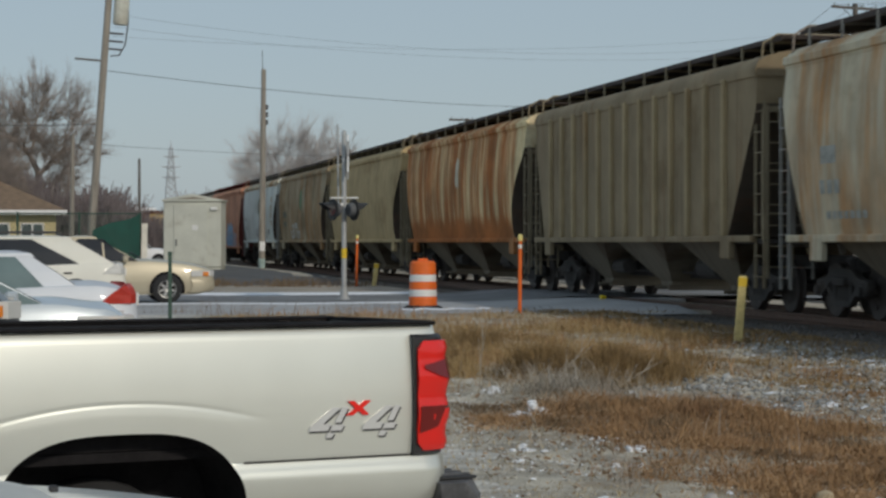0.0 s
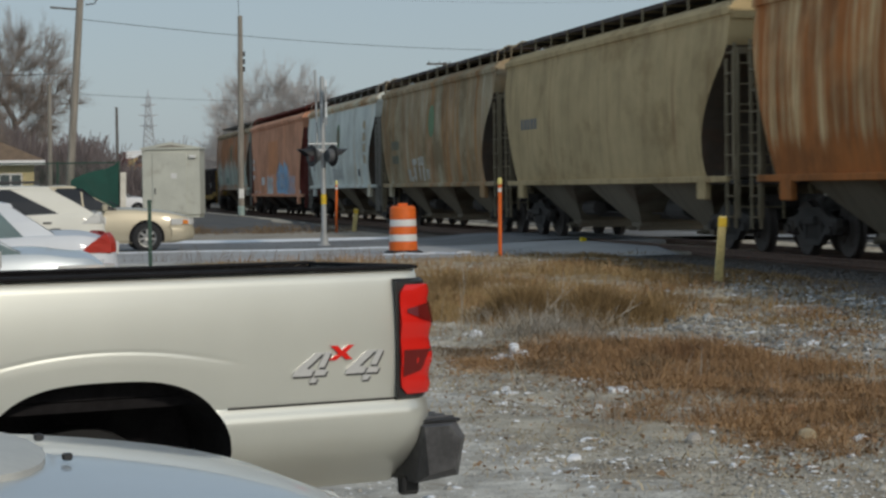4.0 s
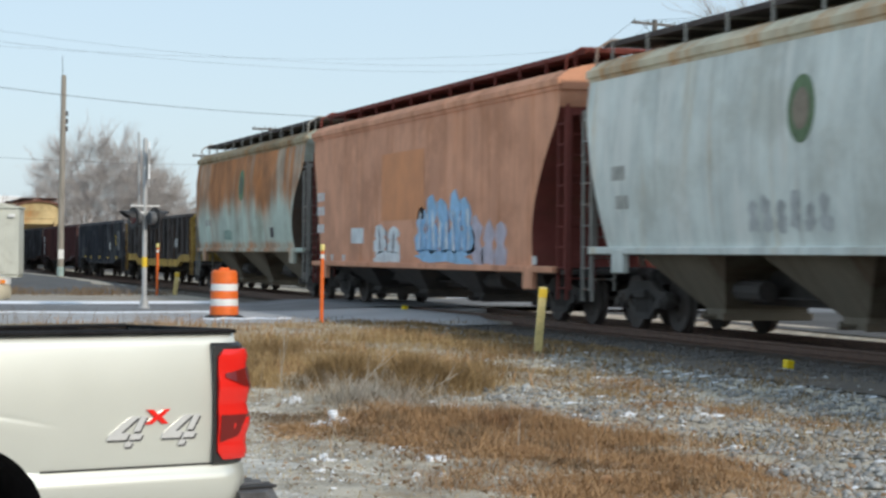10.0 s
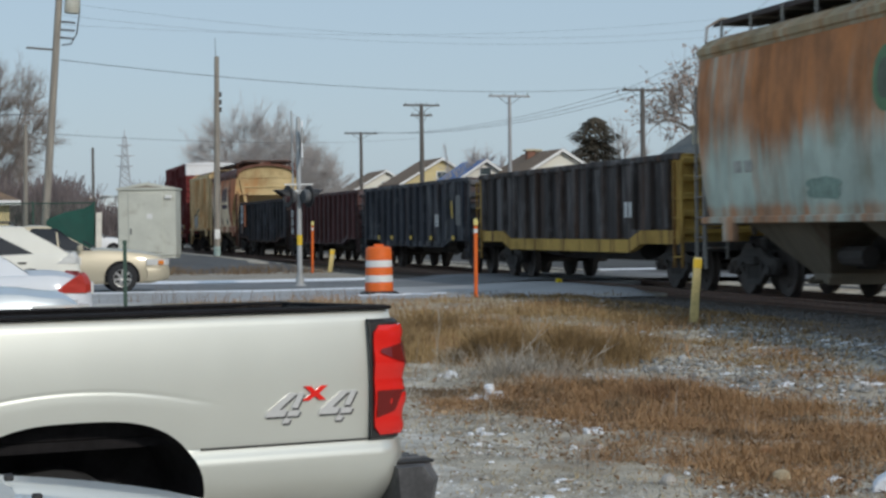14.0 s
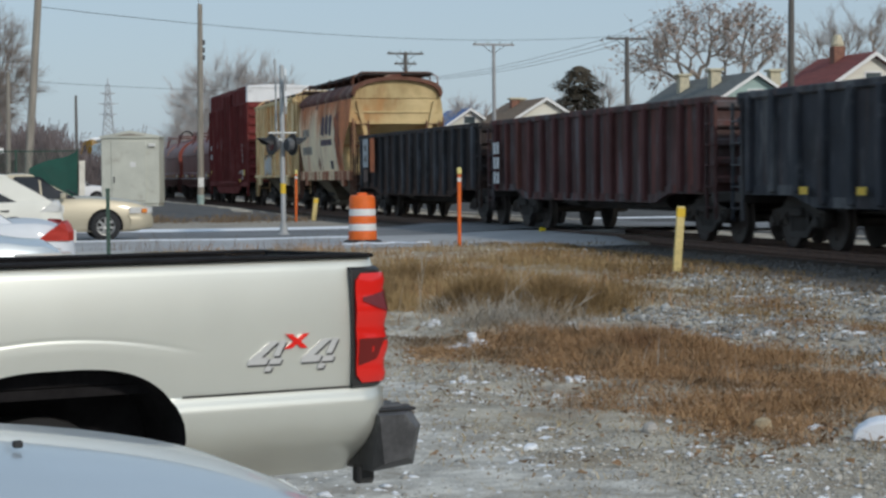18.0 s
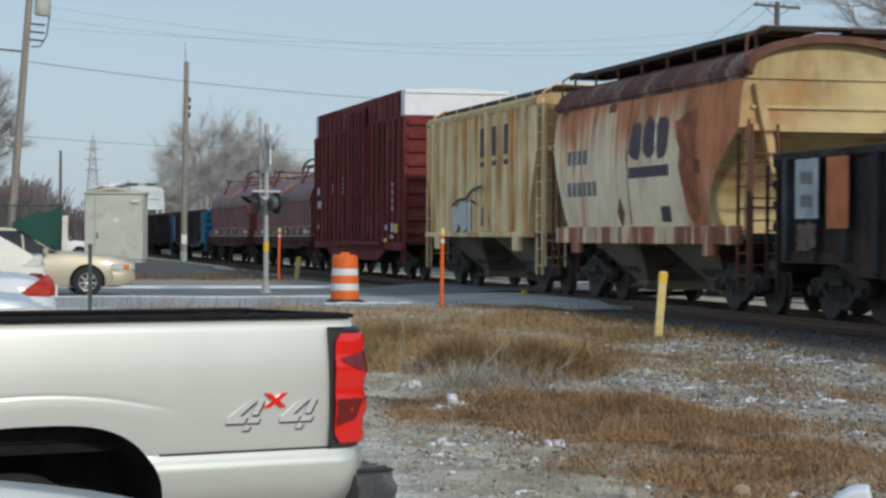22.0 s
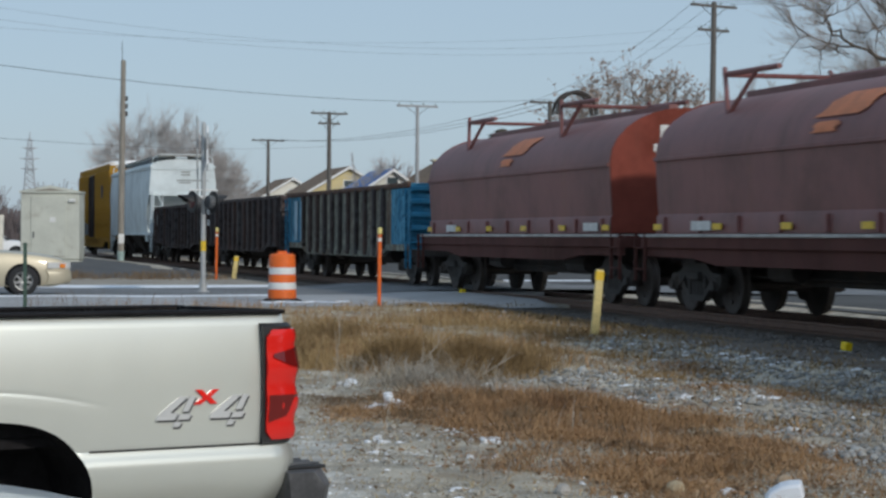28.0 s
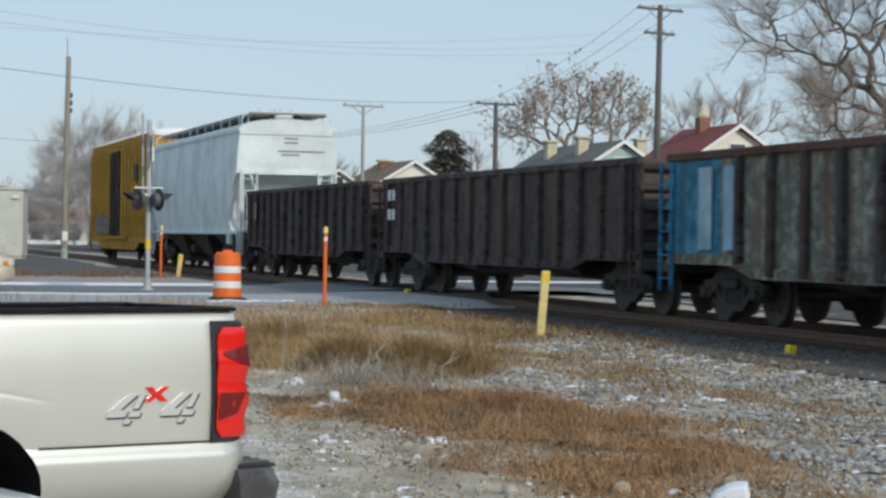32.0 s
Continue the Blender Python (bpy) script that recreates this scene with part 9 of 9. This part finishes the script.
def stones(name, label, x, y, r, z, material, seed, flat=0.6):
    rs = np.random.RandomState(seed)
    n = len(x)
    oct_v = np.array([(1, 0, 0), (0, 1, 0), (-1, 0, 0), (0, -1, 0), (0.3, 0.2, 1), (-0.3, -0.2, 1), (0, 0, -0.6)], dtype=float)
    oct_f = np.array([(0, 1, 4), (1, 2, 5), (1, 5, 4), (2, 3, 5), (3, 0, 4), (3, 4, 5), (1, 0, 6), (2, 1, 6), (3, 2, 6), (0, 3, 6)])
    v = oct_v[None] * rs.uniform(0.6, 1.3, (n, 7, 3))
    a = rs.uniform(0, 2 * math.pi, n)
    c, s = np.cos(a)[:, None], np.sin(a)[:, None]
    v = np.stack([v[..., 0] * c - v[..., 1] * s, v[..., 0] * s + v[..., 1] * c, v[..., 2] * flat * rs.uniform(0.6, 1.2, (n, 1))], -1)
    v = v * r[:, None, None] + np.stack([x, y, z + r * 0.12], -1)[:, None]
    f = np.arange(n)[:, None, None] * 7 + oct_f[None]
    return solid(name, raw(name, v.reshape(-1, 3), f.reshape(-1, 3)), material, label, "stones", kind="stuff")


rs = np.random.RandomState(51)
n = 26000
y = 12 + 30 * rs.rand(n) ** 1.3
x = rs.uniform(5.6, 12.6, n)
k = ~verge_mask(x + rs.normal(0, 0.25, n), y + rs.normal(0, 0.25, n)) & (x > np.interp(y, [11, 16, 20, 24, 30, 38], [6.3, 7.1, 5.6, 7.6, 9.2, 9.6])) & (x < 10.75 + 0.25 * wob(x, y, 2.0))
x, y = x[k], y[k]
bed = np.interp(x, [11.0, 12.35], [0.15, RAIL_Z - 0.19])
z = np.maximum(bed * (x > 11.0), roll_z(x, y))
stones("ballast_stones", "grey and pale crushed stones beside the track", x, y, rs.uniform(0.012, 0.05, len(x)) * (1 + 0.6 * (rs.rand(len(x)) < 0.06)), z, M_STONE, 52)
n = 60000
y = 8.6 + 12.5 * rs.rand(n) ** 1.8
x = rs.uniform(1.2, 8.8, n)
k = (x < 3.9 + 0.6 * np.sin(y * 1.3) + 0.3 * np.sin(y * 4.1) + (y < 12.6) * 4.0) | (rs.rand(n) < 0.16)
x, y = x[k], y[k]
stones("lot_gravel", "loose pale gravel at the lot's edge", x, y, rs.uniform(0.004, 0.017, len(x)) * (1 + 1.2 * (rs.rand(len(x)) < 0.04)), roll_z(x, y), mat("gravel_stone", (0.52, 0.495, 0.44), 0.9, var=0.3, scale=4, island=0.7, bumpy=0.1), 53)
n = 10000
x, y = TRACK_X + rs.uniform(-3.3, 1.8, n), rs.uniform(8, 46, n)
# oily dark between ties; past the near rail it paints the train's shade
stones("track_stones", "dark oily ballast between the ties", x, y, rs.uniform(0.02, 0.05, n), np.interp(x, [11.5, 12.35], [0.27, RAIL_Z - 0.19]), mat("oily_stone", (0.13, 0.12, 0.11), 0.9, var=0.3, scale=4, island=0.5, bumpy=0.1), 54)


# old snow: broken lumps and crumbs
def snow_lump(x, y, size, high, count, seed):
    rs2 = np.random.RandomState(seed)
    px, py = x + rs2.normal(0, size * 0.5, count), y + rs2.normal(0, size * 0.6, count)
    r = size * rs2.uniform(0.12, 0.42, count)
    d = np.hypot(px - x, py - y) / size
    z = roll_z(px, py) + high * np.clip(1 - d, 0, 1) * rs2.uniform(0.2, 1.0, count)
    g = Geo()
    for a, b, c, q in zip(px - x, py - y, z - gz(x, y), r):
        ring = [(q * rs2.uniform(0.7, 1.2) * math.cos(t), q * rs2.uniform(0.7, 1.2) * math.sin(t)) for t in np.linspace(0, 2 * math.pi, 8)[:-1]]
        g.loft([[(a + u, b + w, c - 0.02) for u, w in ring], [(a + u * 0.95, b + w * 0.95, c + q * 0.35) for u, w in ring], [(a + u * 0.5, b + w * 0.5, c + q * 0.65) for u, w in ring]])
    solid("snow_lump", g, M_SNOW, "small broken lump of old white snow", "snow", pose(x, y, gz(x, y)), group="snow lumps", kind="stuff", smooth=True)


for k, (x, y, size, high, count) in enumerate(((4.73, 20.9, 0.11, 0.07, 9), (4.62, 18.75, 0.18, 0.19, 18), (4.35, 18.1, 0.07, 0.03, 6), (3.78, 15.6, 0.08, 0.05, 6), (4.55, 16.0, 0.11, 0.03, 8), (4.25, 14.6, 0.08, 0.04, 5), (7.15, 18.7, 0.14, 0.01, 7), (7.5, 18.7, 0.14, 0.01, 7), (7.5, 16.1, 0.10, 0.02, 6), (4.55, 15.3, 0.12, 0.03, 9), (3.55, 14.8, 0.06, 0.03, 5), (4.4, 14.6, 0.07, 0.03, 5), (5.4, 13.3, 0.08, 0.02, 6), (6.6, 15.3, 0.08, 0.01, 6), (5.35, 12.5, 0.09, 0.02, 7), (7.5, 17.2, 0.09, 0.01, 6), (8.3, 18.6, 0.10, 0.01, 6), (6.9, 19.2, 0.1, 0.01, 6), (3.3, 12.0, 0.10, 0.01, 8), (9.5, 36.5, 0.12, 0.01, 7), (6.2, 20.5, 0.16, 0.02, 8))):
    snow_lump(x, y, size, high, count, 60 + k)
rs = np.random.RandomState(77)
n = 15000
x, y = rs.uniform(1.6, 11.2, n), 8.8 + 28 * rs.rand(n) ** 2.0
r = rs.uniform(0.004, 0.020, n) * (1 + 1.4 * (rs.rand(n) < 0.05))
k = (~in_tan(x, y) | (rs.rand(n) < 0.2)) & thin_out(x, y, rs, 1.4, -0.5, 0.8) & (~in_russet(x, y) | (rs.rand(n) < 0.35))
x, y, r = x[k], y[k], r[k]
stones("snow_crumbs", "scattered crumbs of old snow on the verge", x, y, r * 1.1, roll_z(x, y) + 0.004, M_SNOW, 78, flat=0.35)


# thin blown snow caught in the gravel and the stones: flat ragged streaks
rs = np.random.RandomState(79)
g = Geo()
for k in range(230):
    if k < 110:
        x, y, a, b = rs.uniform(2.0, 6.4), rs.uniform(8.9, 13.2), rs.uniform(0.015, 0.09) * rs.rand(), rs.uniform(0.012, 0.05)
    else:
        y = rs.uniform(13, 30)
        x, a, b = np.interp(y, [13, 20, 30], [7.4, 7.8, 9.8]) + rs.uniform(-0.4, 2.6), rs.uniform(0.02, 0.11), rs.uniform(0.02, 0.10)
        if x > 11.0:
            continue
    w = rs.uniform(0.45, 1.1, 9)
    th = np.linspace(0, 2 * math.pi, 10)[:-1]
    tilt = rs.normal(0, 0.3)
    rim = [(x + a * q * math.cos(t) + tilt * b * math.sin(t), y + b * q * math.sin(t)) for q, t in zip(w, th)]
    up = 0.010 if x < 7 else 0.018
    g.add([(x, y, gz(x, y) + up + 0.008)] + [(px, py, gz(px, py) + up - 0.006) for px, py in rim], [(0, 1 + i, 1 + (i + 1) % 9) for i in range(9)])
solid("blown_snow", g, M_SNOW, "thin ragged streaks of old snow on gravel", "snow", kind="stuff", smooth=True)


def snow_strip(name, x0, x1, y, w, seed, label, lift=0.03):
    rs2 = random.Random(seed)
    n = 60
    g = Geo()
    v = []
    for i in range(n + 1):
        xx = x0 + (x1 - x0) * i / n
        ww = w * (0.55 + 0.45 * math.sin(i * 0.7 + seed) * math.sin(i * 0.23) + rs2.uniform(-0.2, 0.2))
        ww = max(0.05, ww)
        yy = y + 0.25 * math.sin(i * 0.31 + seed)
        zz = gz(xx, yy) + 0.014
        v += [(xx, yy - ww, zz), (xx, yy, zz + lift), (xx, yy + ww, zz)]
    f = []
    for i in range(n):
        f += [(3 * i, 3 * i + 3, 3 * i + 4, 3 * i + 1), (3 * i + 1, 3 * i + 4, 3 * i + 5, 3 * i + 2)]
    solid(name, Geo().add(v, f), M_SNOW, label, "snow", group="snow patches", smooth=True)


snow_strip("snow_bank", -20, 10.6, 53.6, 0.7, 1, "long thin bank of snow along the road's edge", 0.06)
snow_strip("snow_bank", -6, 8.5, 45.4, 0.35, 2, "thin ragged strip of snow beside the road", 0.03)
snow_strip("snow_bank", 7.4, 9.2, 40.9, 0.22, 3, "thin ragged strip of snow beside the road", 0.03)
snow_strip("snow_bank", 19, 60, 63.0, 0.7, 4, "thin snow along the back street", 0.04)
# dead branches in the grass
for k, (x, y, L, a, up) in enumerate(((5.32, 20.8, 0.75, 0.5, 40), (5.9, 20.6, 0.6, 0.2, 28), (4.58, 20.9, 0.76, 0.0, 86), (5.9, 20.6, 0.6, 2.6, 10), (6.5, 14.9, 0.55, 1.2, 60), (7.6, 13.6, 1.2, 0.1, 4), (8.2, 13.1, 1.0, 0.4, 6))):
    b = thing("dead_branch", "pale dead weed stalk standing in dry grass" if up > 50 else "pale dead branch lying in dry grass", "branch", at(x, y, 0, 0, math.degrees(a)), group="dead branches")
    u = radians(up)
    tip = (L * math.cos(u), 0, L * math.sin(u))
    part("stem", Geo().cyl((0, 0, 0), tip, 0.005, 0.002, 6), bpy.data.materials["grey_stalks"], b)
    for t, s in ((0.35, 1), (0.55, -1), (0.75, 1)):
        p = Vector(tip) * t
        part("twig", Geo().cyl(p, p + Vector((0.25 * math.cos(u), s * 0.18, 0.25 * math.sin(u) + 0.05)), 0.004, 0.002, 5), bpy.data.materials["grey_stalks"], b)
# pale rocks near the tub
for x, y, r, m in ((5.03, 12.6, 0.07, (0.42, 0.34, 0.22)), (5.75, 12.5, 0.06, (0.40, 0.30, 0.2)), (5.35, 13.7, 0.06, (0.36, 0.2, 0.1)), (4.2, 12.4, 0.05, (0.4, 0.38, 0.35))):
    rk = Geo().turn([(0.0, -r * 0.3), (r * 0.9, 0.0), (r, r * 0.5), (r * 0.75, r * 1.1), (r * 0.2, r * 1.35), (0, r * 1.36)], "z", 9)
    rk.v = [(a + 0.15 * r * math.sin(9 * c + 5 * b), b + 0.15 * r * math.cos(7 * a + 4 * c), c) for a, b, c in rk.v]
    solid("rock", rk, mat("rock_%d" % int(x * 100), m, 0.9, var=0.25, scale=12, bumpy=0.4), "small pale tan rock on the gravel", "rock", at(x, y), group="small rocks")



def motions():
    """The train rolls towards the camera's side at a steady pace, its wheels turning with the way that it goes."""
    way = [(0.0, 0.0), (4.0, 34.7), (8.0, 70.0), (12.0, 105.6), (16.0, 141.0), (20.0, 177.0), (24.0, 212.7), (28.0, 248.0), (32.0, 283.3)]
    for k, car in enumerate(CARS):
        mid = (GAPS[k] + GAPS[k + 1]) / 2
        walk(car, [(t, pose(TRACK_X, mid - s, RAIL_Z)) for t, s in way])
    times = [i / 15 for i in range(481)]
    rolled = [math.degrees(float(np.interp(t, [a for a, _ in way], [b for _, b in way])) / 0.457) for t in times]
    turns = [Matrix.Rotation(radians(a), 4, "X") for a in rolled]
    for wheelset in WHEELS:
        stand = Matrix.Translation(wheelset.matrix_basis.translation)
        walk(wheelset, [(t, stand @ m) for t, m in zip(times, turns)])


motions()
